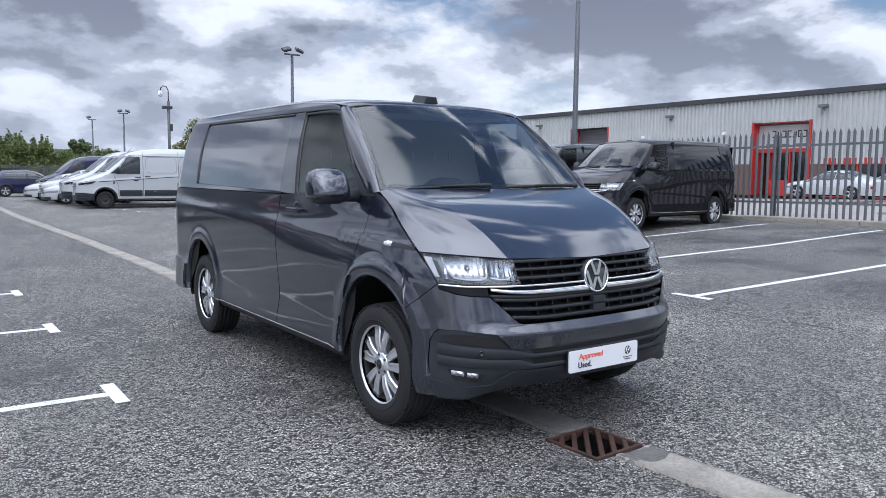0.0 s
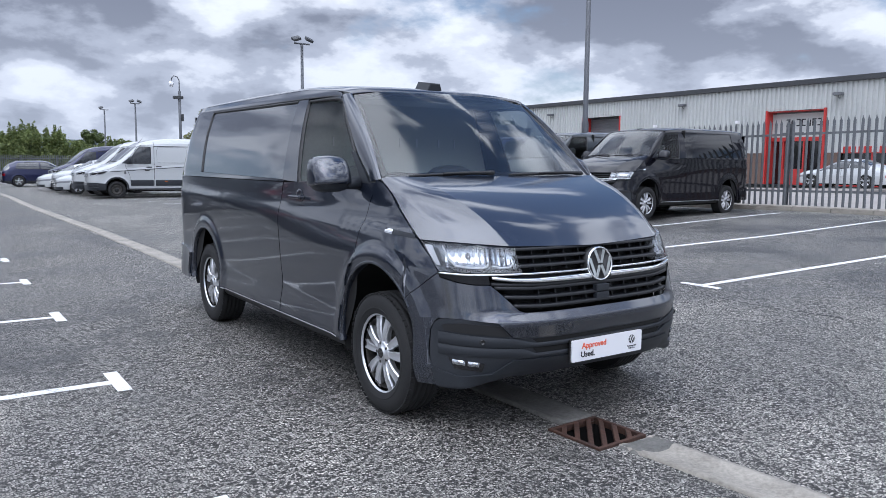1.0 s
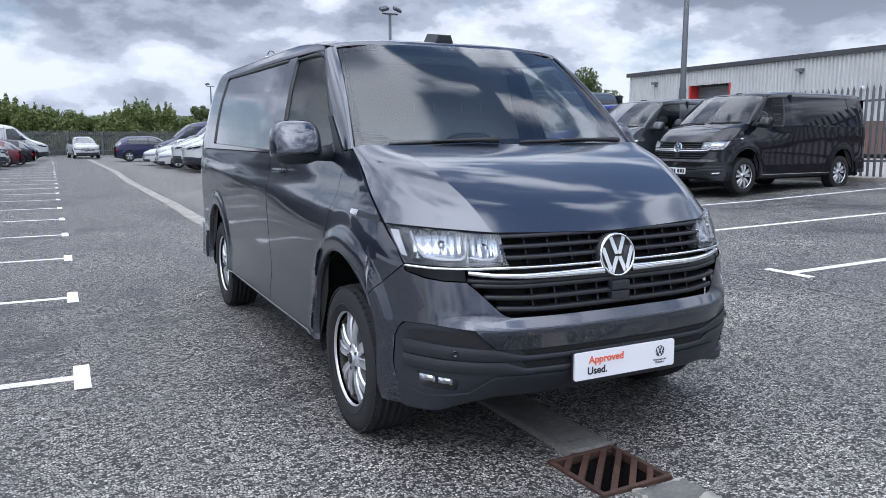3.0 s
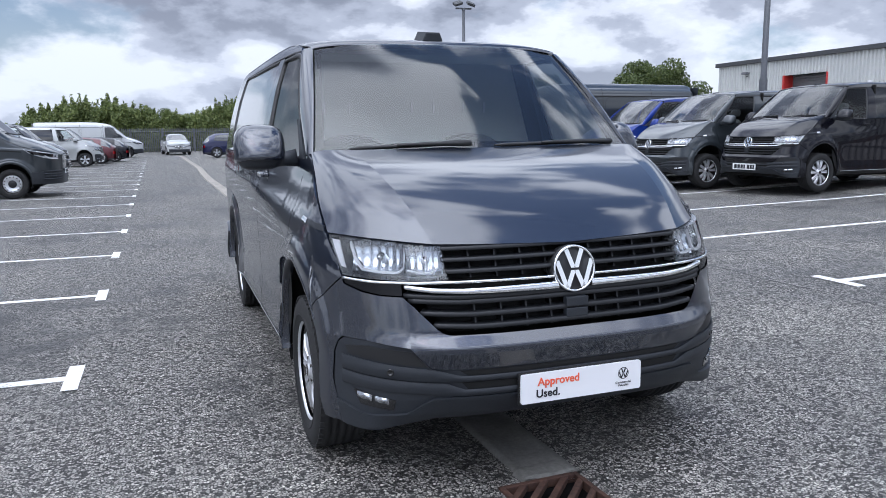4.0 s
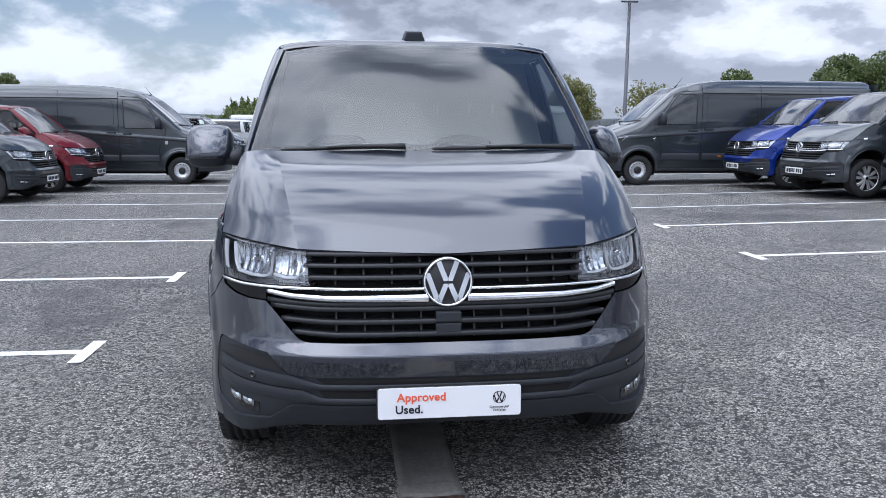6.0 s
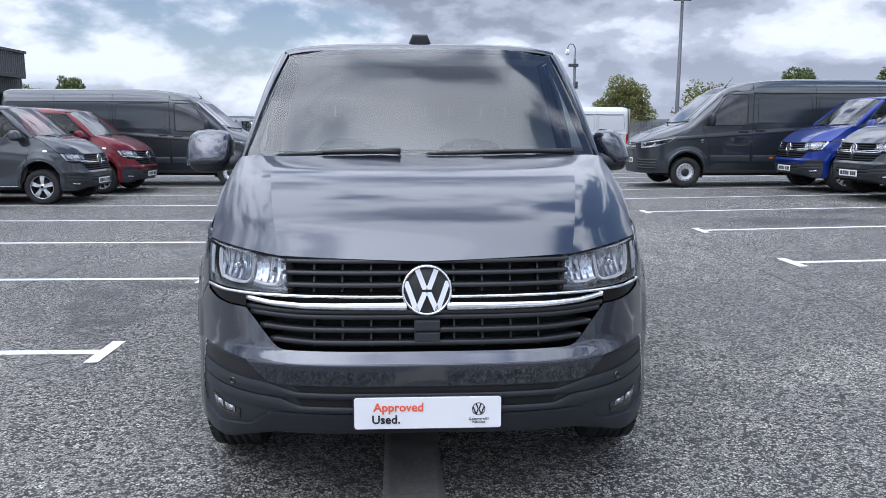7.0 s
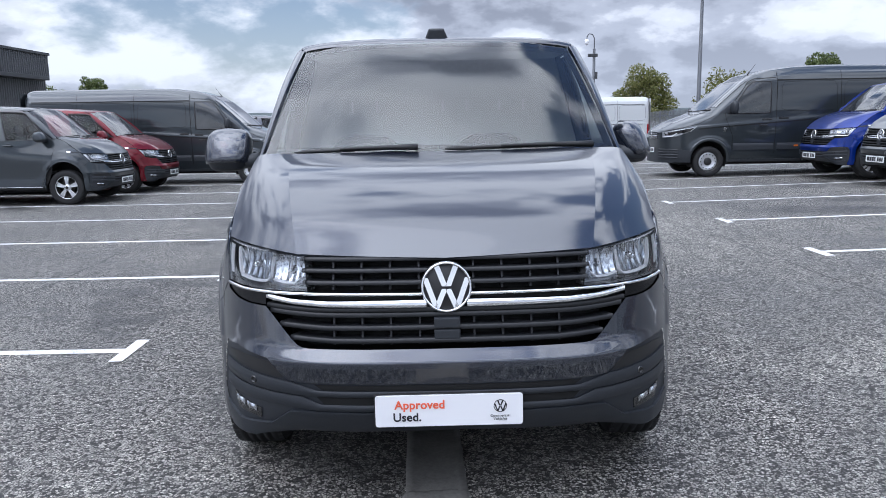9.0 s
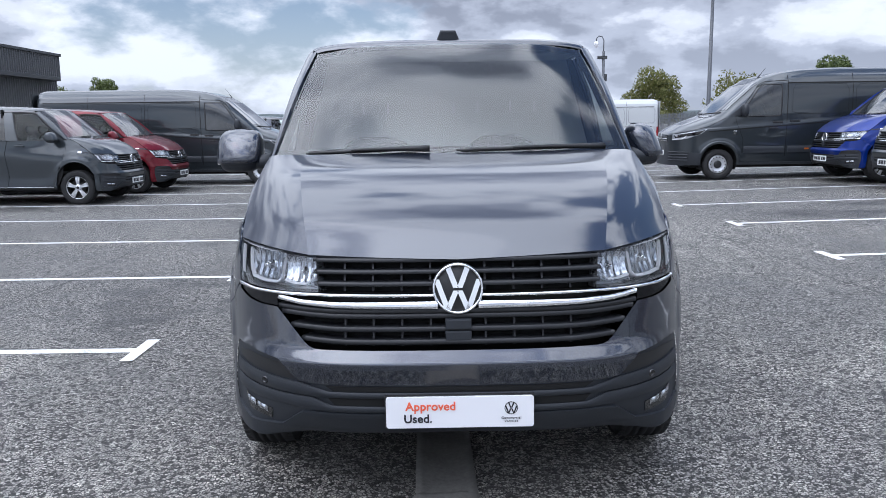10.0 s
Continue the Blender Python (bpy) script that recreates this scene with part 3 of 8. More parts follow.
def fence_line(name, x0, y0, x1, y1, height, pitch, label, near=True):
    """Palisade fence: pales with split tips, rails and posts."""
    root = tagged(thing(name, "", ""), label, "fence", kind="structure")
    d = Vector((x1 - x0, y1 - y0, 0))
    L = d.length
    d.normalize()
    n = Vector((-d.y, d.x, 0))
    ang = math.degrees(math.atan2(d.y, d.x))
    hw = 0.033
    bm = bmesh.new()
    # a pale: a W section with a three-pointed top
    for a, b, o1, o2 in ((-hw, 0, 0.0, 0.014), (0, hw, 0.014, 0.0)):
        top = height - 0.1
        pts = [(a, 0.05), (b, 0.05), (b, height if b == 0 else top), ((a + b) / 2, top + 0.035), (a, height if a == 0 else top)]
        v0 = [bm.verts.new((p[0], o1 + (o2 - o1) * (p[0] - a) / (b - a), p[1])) for p in pts]
        v1 = [bm.verts.new((p[0], o1 + (o2 - o1) * (p[0] - a) / (b - a) - 0.004, p[1])) for p in pts]
        bm.faces.new(v0[::-1])
        bm.faces.new(v1)
        for i in range(5):
            bm.faces.new((v0[i], v0[(i + 1) % 5], v1[(i + 1) % 5], v1[i]))
    bmesh.ops.recalc_face_normals(bm, faces=bm.faces)
    me = bpy.data.meshes.new("pale")
    bm.to_mesh(me)
    bm.free()
    me.materials.append(M["galv"])
    count = int(L / pitch)
    for k in range(count):
        p = Vector((x0, y0, 0)) + d * pitch * (k + 0.5)
        ob = new("pale", me)
        ob.parent = root
        ob.matrix_basis = pose(p.x, p.y, ground_z(p.x, p.y) + 0.06, random.uniform(-0.6, 0.6), random.uniform(-0.5, 0.5), ang)
    for z in (0.42, height - 0.32):
        bm = bmesh.new()
        pts = [Vector((x0, y0, 0)) + d * t for t in np.linspace(0, L, int(L / 2.5) + 2)]
        P = []
        for p in pts:
            g = ground_z(p.x, p.y) + z
            P.append([(q.x, q.y, g + h) for q, h in ((p - n * 0.008, 0), (p - n * 0.052, 0), (p - n * 0.052, 0.006), (p - n * 0.014, 0.006), (p - n * 0.014, 0.05), (p - n * 0.008, 0.05))])
        add_grid(bm, P, close_v=True, smooth=False)
        bmesh.ops.recalc_face_normals(bm, faces=bm.faces)
        part("rail", bm, M["galv"], root)
    for t in np.arange(0, L, 2.75):
        p = Vector((x0, y0, 0)) + d * float(t) - n * 0.09
        bm = bmesh.new()
        g = ground_z(p.x, p.y)
        m = pose(p.x, p.y, g, 0, 0, ang)
        for lo, hi in (((-0.05, -0.05, -0.02), (0.05, -0.044, height - 0.05)), ((-0.05, 0.03, -0.02), (0.05, 0.036, height - 0.05)), ((-0.004, -0.044, -0.02), (0.004, 0.03, height - 0.05))):
            add_box(bm, lo, hi, m=m)
        part("post", bm, M["galv"], root)
    return root


FENCE_X = 13.7
fence_line("fence_side", FENCE_X, -6.0, FENCE_X, 40.0, 2.05, 0.155, "grey galvanised steel palisade fence with spiked pales")


def make_kerb():
    root = tagged(thing("kerb", "", ""), "low concrete kerb along the foot of the fence", "kerb", kind="structure")
    y = -20.0
    while y < 71:
        bm = bmesh.new()
        x, z = FENCE_X - 0.22, ground_z(FENCE_X, y + 0.45)
        add_box(bm, (x - 0.14, y + 0.005, z - 0.1), (x + 0.5, y + 0.905, z + 0.1), 0.015)
        part("kerb_stone", bm, M["concrete"], root)
        y += 0.91


make_kerb()


def corrugated(bm, a, b, z0, z1, pitch=0.2, depth=0.03, holes=(), mat=0):
    """A ribbed sheet wall from a to b (plan points); holes: (from, to, top) along it, open from the ground."""
    a, b = Vector((*a, 0)), Vector((*b, 0))
    L = (b - a).length
    d = (b - a) / L
    n = Vector((d.y, -d.x, 0))
    cuts = sorted({0.0, L} | {h for x in holes for h in x[:2]})
    for s0, s1 in zip(cuts, cuts[1:]):
        low = z0
        for h0, h1, top in holes:
            if s0 >= h0 - 1e-6 and s1 <= h1 + 1e-6:
                low = top
        k = max(1, round((s1 - s0) / pitch))
        st = []
        for i in range(k):
            t0 = s0 + (s1 - s0) * i / k
            w = (s1 - s0) / k
            st += [(t0, 0), (t0 + w * 0.35, 0), (t0 + w * 0.5, depth), (t0 + w * 0.85, depth)]
        st.append((s1, 0))
        add_grid(bm, [[tuple(a + d * t + n * o + Vector((0, 0, z))) for z in (low, z1)] for t, o in st], smooth=False, mat=mat)


def make_warehouse():
    X, H = 42.0, 6.45
    root = thing("warehouse", "long pale ribbed steel warehouse with red door portals", "warehouse")
    bm = bmesh.new()
    # along the front, from the far end (y 51) to the near end
    Y0, Y1 = 51.0, -40.0
    holes = [(Y0 - 43.6, Y0 - 39.7, 5.3), (Y0 - 27.0, Y0 - 23.0, 4.95)]
    corrugated(bm, (X, Y0), (X, Y1), 2.3, H, 0.3, 0.09, holes=[(a, b, t) for a, b, t in holes])
    corrugated(bm, (X + 30, Y0), (X, Y0), 0.3, H)
    part("wall", bm, M["clad"], root)
    bm = bmesh.new()
    for y0, y1 in ((Y1, 16.5), (22.0, 23.0), (27.0, 39.7), (43.6, Y0)):
        add_box(bm, (X - 0.02, y0, 0.3), (X + 0.3, y1, 2.3))
    part("plinth", bm, M["brick"], root, "dark brick plinth wall")
    bm = bmesh.new()
    add_box(bm, (X - 0.25, Y1, H), (X + 30, Y0 + 0.2, H + 0.32), 0.03)
    part("roof", bm, M["roof_edge"], root, "dark grey roof edge and gutter")
    # roller shutter with its red frame
    bm = bmesh.new()
    add_grid(bm, [[(X + 0.75 + (0.02 if i % 2 else 0), y, 0.3 + i * 0.09) for y in (39.7, 43.6)] for i in range(56)], smooth=False)
    part("shutter", bm, M["galv"], root, "closed grey roller shutter")
    for y in (39.55, 43.6):
        bm = bmesh.new()
        add_box(bm, (X - 0.12, y, 0.3), (X + 0.75, y + 0.16, 5.3), 0.02)
        part("door_jamb", bm, M["red_steel"], root, "red steel door frame")
    # entrance portal
    portal = part("portal", bmesh.new(), M["red_steel"], root, "red steel entrance portal")
    bm = bmesh.new()
    for y in (22.98, 26.85):
        add_box(bm, (X - 0.12, y, 0.3), (X + 0.9, y + 0.15, 5.0), 0.02)
    add_box(bm, (X - 0.02, 23.13, 4.88), (X + 0.9, 26.85, 4.93), 0.02)
    part("portal_frame", bm, M["red_steel"], portal)
    bm = bmesh.new()
    add_box(bm, (X + 0.5, 23.13, 3.3), (X + 0.6, 26.85, 4.78))
    part("sign_board", bm, M["clad"], portal, "pale grey sign board over the entrance")
    bm = bmesh.new()
    add_box(bm, (X + 0.45, 23.13, 3.05), (X + 0.85, 26.85, 3.3), 0.02)
    for y in (23.13, 24.6, 26.0):
        add_box(bm, (X + 0.5, y, 0.3), (X + 0.8, y + 0.1, 3.05), 0.01)
    add_box(bm, (X + 0.55, 24.7, 0.3), (X + 0.6, 26.0, 1.3))
    part("door_frame", bm, M["red_steel"], portal)
    bm = bmesh.new()
    add_box(bm, (X + 0.83, 23.2, 0.3), (X + 0.86, 26.8, 3.05))
    part("door_glass", bm, M["gloss_black"], portal, "dark glazed entrance doors")
    # shop window with red head
    win = part("shop_window", bmesh.new(), M["red_steel"], root)
    bm = bmesh.new()
    add_box(bm, (X - 0.06, 16.3, 2.25), (X + 0.3, 22.2, 2.65), 0.02)
    for y in (16.4, 18.2, 20.1, 22.0):
        add_box(bm, (X + 0.02, y, 0.6), (X + 0.2, y + 0.12, 2.25), 0.01)
    add_box(bm, (X, 16.4, 0.3), (X + 0.3, 22.1, 0.6), 0.01)
    part("window_frame", bm, M["red_steel"], win)
    bm = bmesh.new()
    add_box(bm, (X + 0.12, 16.5, 0.6), (X + 0.14, 22.0, 2.25))
    part("window_pane", bm, M["gloss_black"], win, "dark shop window glass")
    # flood lights on the wall
    for y in (47.5, 33.5, 22.2, 9.0):
        lamp = part("flood_light", bmesh.new(), M["roof_edge"], root)
        bm = bmesh.new()
        add_box(bm, (X - 0.5, y - 0.25, 5.65), (X - 0.12, y + 0.25, 5.83), 0.03)
        part("lamp_head", bm, M["galv"], lamp)
        bm = bmesh.new()
        add_tube(bm, [(X, y, 5.5), (X - 0.2, y, 5.5), (X - 0.3, y, 5.7)], 0.03)
        part("bracket", bm, M["galv"], lamp)
    for y in (36.0, 29.0, 15.0):
        bm = bmesh.new()
        add_box(bm, (X - 0.3, y - 0.1, 4.25), (X - 0.02, y + 0.1, 4.45), 0.03)
        part("security_camera", bm, M["white_plastic"], root)
    # bars for the sign's two lines
    for k in range(8):
        bm = bmesh.new()
        y0 = 23.22 + 0.345 * k
        add_box(bm, (X + 0.488, y0, 3.98), (X + 0.5, y0 + 0.26, 4.06))
        add_box(bm, (X + 0.488, y0 + (0.0 if k % 2 else 0.18), 4.06), (X + 0.5, y0 + (0.07 if k % 2 else 0.26), 4.36))
        if k % 3:
            add_box(bm, (X + 0.488, y0, 4.36), (X + 0.5, y0 + 0.26, 4.43))
        part("lettering", bm, M["black_text"], portal)
    for y0, y1 in ((23.5, 24.4), (24.7, 26.3)):
        bm = bmesh.new()
        add_box(bm, (X + 0.488, y0, 3.42), (X + 0.5, y1, 3.6))
        part("lettering", bm, M["galv"], portal)
    return root


make_warehouse()


def text_part(name, body, size, material, parent, m, spacing=1.0, depth=0.004, bold=0.0):
    cu = bpy.data.curves.new(name, "FONT")
    cu.body, cu.size, cu.extrude, cu.space_character = body, size, depth, spacing
    cu.align_x, cu.align_y, cu.offset = "CENTER", "CENTER", bold
    ob = bpy.data.objects.new(name, cu)
    scene.collection.objects.link(ob)
    me = bpy.data.meshes.new_from_object(ob.evaluated_get(bpy.context.evaluated_depsgraph_get()))
    bpy.data.objects.remove(ob)
    bpy.data.curves.remove(cu)
    me.materials.clear()
    me.materials.append(material)
    ob = new(name, me)
    ob.parent, ob.matrix_basis = parent, m
    return ob


def make_shed():
    root = thing("shed_building", "dark grey ribbed steel industrial building", "building")
    bm = bmesh.new()
    corrugated(bm, (-26.3, 49.4), (-26.3, 15.0), 0, 4.5, 0.25, 0.06)
    corrugated(bm, (-26.0, 49.4), (-26.0, 15.0), 4.75, 6.15, 0.25, 0.06)
    corrugated(bm, (-60, 49.4), (-26.3, 49.4), 0, 6.15, 0.25, 0.06)
    bmesh.ops.recalc_face_normals(bm, faces=bm.faces)
    part("wall", bm, M["clad_dark"], root)
    bm = bmesh.new()
    add_box(bm, (-60, 15, 4.5), (-25.6, 48.6, 4.75), 0.02)
    add_box(bm, (-60, 15, 6.15), (-25.9, 49.5, 6.32), 0.02)
    part("roof", bm, M["roof_edge"], root)


make_shed()


def lamp_pole(x, y, h, heads=2, label="tall grey steel lighting column with twin flood lights", r=0.08):
    root = thing("lamp_post", label, "lamp post", pose(x, y, ground_z(x, y)), "lighting columns")
    bm = bmesh.new()
    add_tube(bm, [(0, 0, 0), (0, 0, h * 0.25), (0, 0, h * 0.26), (0, 0, h)], [r * 1.3, r * 1.3, r, r * 0.7], 14)
    part("pole", bm, M["pole"], root)
    bm = bmesh.new()
    add_box(bm, (-0.34, -0.03, h - 0.06), (0.34, 0.03, h), 0.01)
    part("crossbar", bm, M["pole"], root)
    for k in range(heads):
        sx = (-1, 1)[k]
        bm = bmesh.new()
        add_box(bm, (-0.17, -0.13, -0.05), (0.17, 0.16, 0.06), 0.03, pose(sx * 0.28, -0.1, h + 0.14, 28, sx * 18, 0))
        part("flood_light", bm, M["roof_edge"], root)


lamp_pole(10.0, 27.3, 6.35)
lamp_pole(13.4, 14.1, 9.5)
lamp_pole(10.2, 60.0, 6.15)
lamp_pole(9.7, 70.0, 6.2, 1, "grey steel lighting column with one flood light")


def cctv_mast():
    x, y = 9.0, 42.6
    root = thing("camera_mast", "grey steel mast with a dome security camera on a hook", "camera mast", pose(x, y, ground_z(x, y)))
    bm = bmesh.new()
    add_tube(bm, [(0, 0, 0), (0, 0, 5.6)], 0.08, 12)
    part("pole", bm, M["pole"], root)
    bm = bmesh.new()
    add_tube(bm, [(0, 0, 5.55), (0, 0, 6.2), (-0.1, 0, 6.4), (-0.3, 0, 6.45), (-0.42, 0, 6.3), (-0.44, 0, 6.15)], 0.03, 8)
    part("hook", bm, M["pole"], root)
    bm = bmesh.new()
    lathe(bm, [(0.001, 6.17), (0.12, 6.13), (0.13, 5.97), (0.1, 5.85), (0.001, 5.79)], 14, "z", (-0.44, 0, 0))
    part("dome_camera", bm, M["white_plastic"], root)
    bm = bmesh.new()
    add_box(bm, (-0.35, -0.1, 5.15), (0.2, 0.12, 5.32), 0.02)
    part("floodlight_box", bm, M["roof_edge"], root)
    bm = bmesh.new()
    add_box(bm, (0.05, -0.1, 3.9), (0.2, 0.1, 4.3), 0.02)
    part("control_box", bm, M["roof_edge"], root)


cctv_mast()
# ---- vehicles: the mid-size van ----
CEN = (0, 2.4, 0.95)
_th = np.linspace(0, math.pi / 2, 400)
_px, _py = 0.957 * np.sin(_th) ** (2 / 3.5), 0.66 * (1 - np.cos(_th))
_ps = np.r_[0, np.cumsum(np.hypot(np.diff(_px), np.diff(_py)))]
S_END = float(_ps[-1])


def nose_y(z):
    """How far back the nose lies on the middle line at a height."""
    return float(np.interp(z, [0.28, 0.33, 0.40, 0.52, 0.60, 0.66, 0.83, 0.96, 1.3], [0.22, 0.165, 0.125, 0.112, 0.108, 0.125, 0.165, 0.212, 0.3]))


def half_w(z):
    return float(np.interp(z, [0.20, 0.27, 0.34, 0.42, 0.515, 0.525, 0.60, 0.85, 1.10, 1.115, 1.17, 1.24, 1.28, 1.45, 1.62, 1.76, 1.83, 1.88],
                           [0.925, 0.945, 0.955, 0.953, 0.945, 0.9435, 0.947, 0.953, 0.957, 0.949, 0.942, 0.940, 0.932, 0.892, 0.843, 0.790, 0.757, 0.722])) / 0.957


ARCHES = ((0.915, 0.425, 0.385, 0.415), (3.865, 0.42, 0.385, 0.40))


def front_y(z, s):
    """The nose line's set-back; under the lip only the middle tucks in, not the corners."""
    t = min(1.0, max(0.0, (s - 0.55) / 0.3))
    return nose_y(min(z, 1.0)) * (1 - t) + nose_y(max(0.42, min(z, 1.0))) * t


def ease(t):
    t = min(1.0, max(0.0, t))
    return t * t * (3 - 2 * t)


def skin(s, z, off=0.0):
    """A point of the outer skin: s runs from the middle of the nose round the corner and along the side."""
    k = half_w(z)
    if s > 0.9 and 0.85 < z < 1.27:
        # the crease climbs towards the tail
        lift = 0.0265 * (s - S_END + 0.2) - 0.082
        fade = min(1.0, (z - 0.85) / 0.13, (1.27 - z) / 0.07)
        k = half_w(z - lift * fade)
    if s < S_END:
        x, y = float(np.interp(s, _ps, _px)), front_y(z, s) + float(np.interp(s, _ps, _py))
        nx, ny = float(np.interp(s, [0, 0.4, 0.8, S_END], [0, 0.25, 0.7, 1])), -float(np.interp(s, [0, 0.4, 0.8, S_END], [1, 0.95, 0.7, 0]))
    else:
        x, y, nx, ny = 0.957, front_y(z, s) + 0.66 + s - S_END, 1.0, 0.0
        if y > 4.55:
            r = 0.3
            a = min((y - 4.55) / r, math.pi / 2)
            rest = max(0.0, (y - 4.55) - r * math.pi / 2)
            x, y = 0.957 - r * (1 - math.cos(a)) - rest, 4.55 + r * math.sin(a)
            nx, ny = math.cos(a), math.sin(a)
    flare = 0.0
    for cy, cz, rx, rz in ARCHES:
        if s > 0.75 and y < 4.5:
            d = math.hypot((y - cy) / rx, (z - cz) / rz)
            if d < 1.35:
                t = min(1, max(0, (1.26 - d) / 0.14))
                flare = max(flare, 0.017 * t * t * (3 - 2 * t))
    # a slight bow along the length
    bow = 0.006 * math.sin(math.pi * min(1, max(0, (y - 0.9) / 3.8))) if y > 0.9 else 0.0
    # the shoulders draw in towards the windscreen's foot
    draw = ease((2.7 - y) / 1.9) * ease((z - 0.84) / 0.34) + 0.55 * ease((1.8 - y) / 0.7) * ease((z - 1.12) / 0.18)
    x = (x + bow) * k * (1 - 0.06 * draw) * float(np.interp(s, [0.6, 0.95], [1.0, 0.985])) + nx * (off + flare)
    return (x, y + ny * off, z)


def s_of_x(x):
    return float(np.interp(abs(x), _px, _ps))


def s_of_y(y, z):
    s = 0.9
    for _ in range(6):
        d = y - front_y(z, s)
        s = float(np.interp(d, _py, _ps)) if d < 0.66 else S_END + d - 0.66
    return s


def on_skin(P, off=0.0):
    return [[skin(s, z, off) for s, z in row] for row in P]


def yz(pts):
    return [(s_of_y(y, z), z) for y, z in pts]


def xz(pts):
    return [(s_of_x(x), z) for x, z in pts]


def arch(i, a0, a1, n=24, k=1.0):
    """Points round a wheel arch, angles in degrees from the rear, over the top, to the front."""
    cy, cz, rx, rz = ARCHES[i]
    return [(cy + rx * k * math.cos(radians(a)), cz + rz * k * math.sin(radians(a))) for a in np.linspace(a0, a1, n)]


GAP = 0.004
# bonnet lines: middle, crease and outer edge, nose to windscreen
BON_C = [(0, 0.205, 0.950), (0, 0.36, 1.075), (0, 0.62, 1.205), (0, 0.945, 1.298)]
BON_K = [(0.538, 0.262, 0.966), (0.578, 0.42, 1.090), (0.628, 0.67, 1.213), (0.668, 0.975, 1.298)]
BON_E = [(skin(s_of_y(y, z), z)[0] - 0.004, y, z) for y, z in ((0.585, 0.990), (0.72, 1.095), (0.87, 1.205), (1.03, 1.288))]


def bonnet_grid(n=26):
    C, K, E_ = smooth_line(BON_C, n), smooth_line(BON_K, n), smooth_line(BON_E, n)
    rows = []
    for i in range(n):
        v = i / (n - 1)
        mid = (C[i] + K[i]) / 2 + np.array((0.06, -0.022 * (1 - v) - 0.012 * v, 0.001))
        a = bez(C[i], mid, K[i], 14)
        ctl = (K[i] + E_[i]) / 2 + np.array((0.03 + 0.02 * v, -0.045 * (1 - v) - 0.01 * v, 0.003 + 0.010 * v))
        b = bez(K[i], ctl, E_[i], 12)
        half = np.vstack([a, b[1:]])
        rows.append(np.vstack([half[:0:-1] * (-1, 1, 1), half]))
    return np.array(rows)


WS_LO, WS_HI = [(0, 0.958, 1.288), (0.48, 0.990, 1.286), (0.806, 1.055, 1.282)], [(0, 1.605, 1.838), (0.41, 1.615, 1.83), (0.680, 1.645, 1.803)]


def screen_grid(shrink=0.0, n=22, off=0.0):
    lo, hi = smooth_line(WS_LO, 12), smooth_line(WS_HI, 12)
    lo, hi = np.vstack([lo[:0:-1] * (-1, 1, 1), lo]), np.vstack([hi[:0:-1] * (-1, 1, 1), hi])
    rows = []
    for v in np.linspace(shrink * 1.4, 1 - shrink * 1.4, n):
        r = lo * (1 - v) + hi * v
        bow = 0.035 * math.sin(math.pi * v)
        x = np.abs(r[:, 0]) / np.maximum(np.abs(r[:, 0]).max(), 1e-6)
        r = r + np.stack([0 * x, -bow * 0.67 * (1 - 0.5 * x), bow * 0.74 * (1 - 0.5 * x)], 1)
        c = resample(r, 27)
        c[:, 0] *= 1 - shrink * 1.1
        c[:, 1] -= off
        c[:, 2] += off * 0.6
        rows.append(c)
    return np.array(rows)


def roof_z(y):
    return float(np.interp(y, [1.6, 1.75, 2.1, 2.6, 3.4, 4.4, 4.75, 4.86], [1.842, 1.872, 1.908, 1.930, 1.942, 1.938, 1.925, 1.88]))


def roof_grid():
    rows = []
    ys = np.r_[np.linspace(0, 0.3, 8), np.linspace(0.4, 1.0, 18)]
    for v in ys:
        row = []
        for u in np.sin(np.linspace(-math.pi / 2, math.pi / 2, 41)):
            yf = 1.605 + 0.04 * u * u
            y = yf + (4.86 - yf) * v
            ze = float(np.interp(y, [1.6, 1.70, 1.80, 2.2, 3.0, 4.7, 4.86], [1.808, 1.812, 1.835, 1.866, 1.872, 1.872, 1.84]))
            w = skin(s_of_y(y, ze), ze)[0] + 0.002 if y < 4.5 else float(np.interp(y, [4.5, 4.86], [0.712, 0.66]))
            w = w + (0.688 - w) * min(1.0, max(0.0, (1.71 - y) / 0.09))
            a = abs(u)
            z = ze + (roof_z(y) - ze) * (1 - a ** 3.2) ** 0.62
            row.append((u * w, y, z))
        rows.append(row)
    # the front edge rolls down onto the windscreen
    lip = [(x, y - 0.005, z - 0.016) for x, y, z in rows[0]]
    return np.array([lip] + rows)


GLASS_DOOR = dict(bottom=[(1.20, 1.268), (1.975, 1.250)], right=[(1.975, 1.250), (2.04, 1.5), (2.105, 1.775)],
                  top=[(1.64, 1.748), (1.70, 1.765), (1.85, 1.772), (2.105, 1.775)], left=[(1.20, 1.268), (1.40, 1.47), (1.56, 1.65), (1.64, 1.748)])


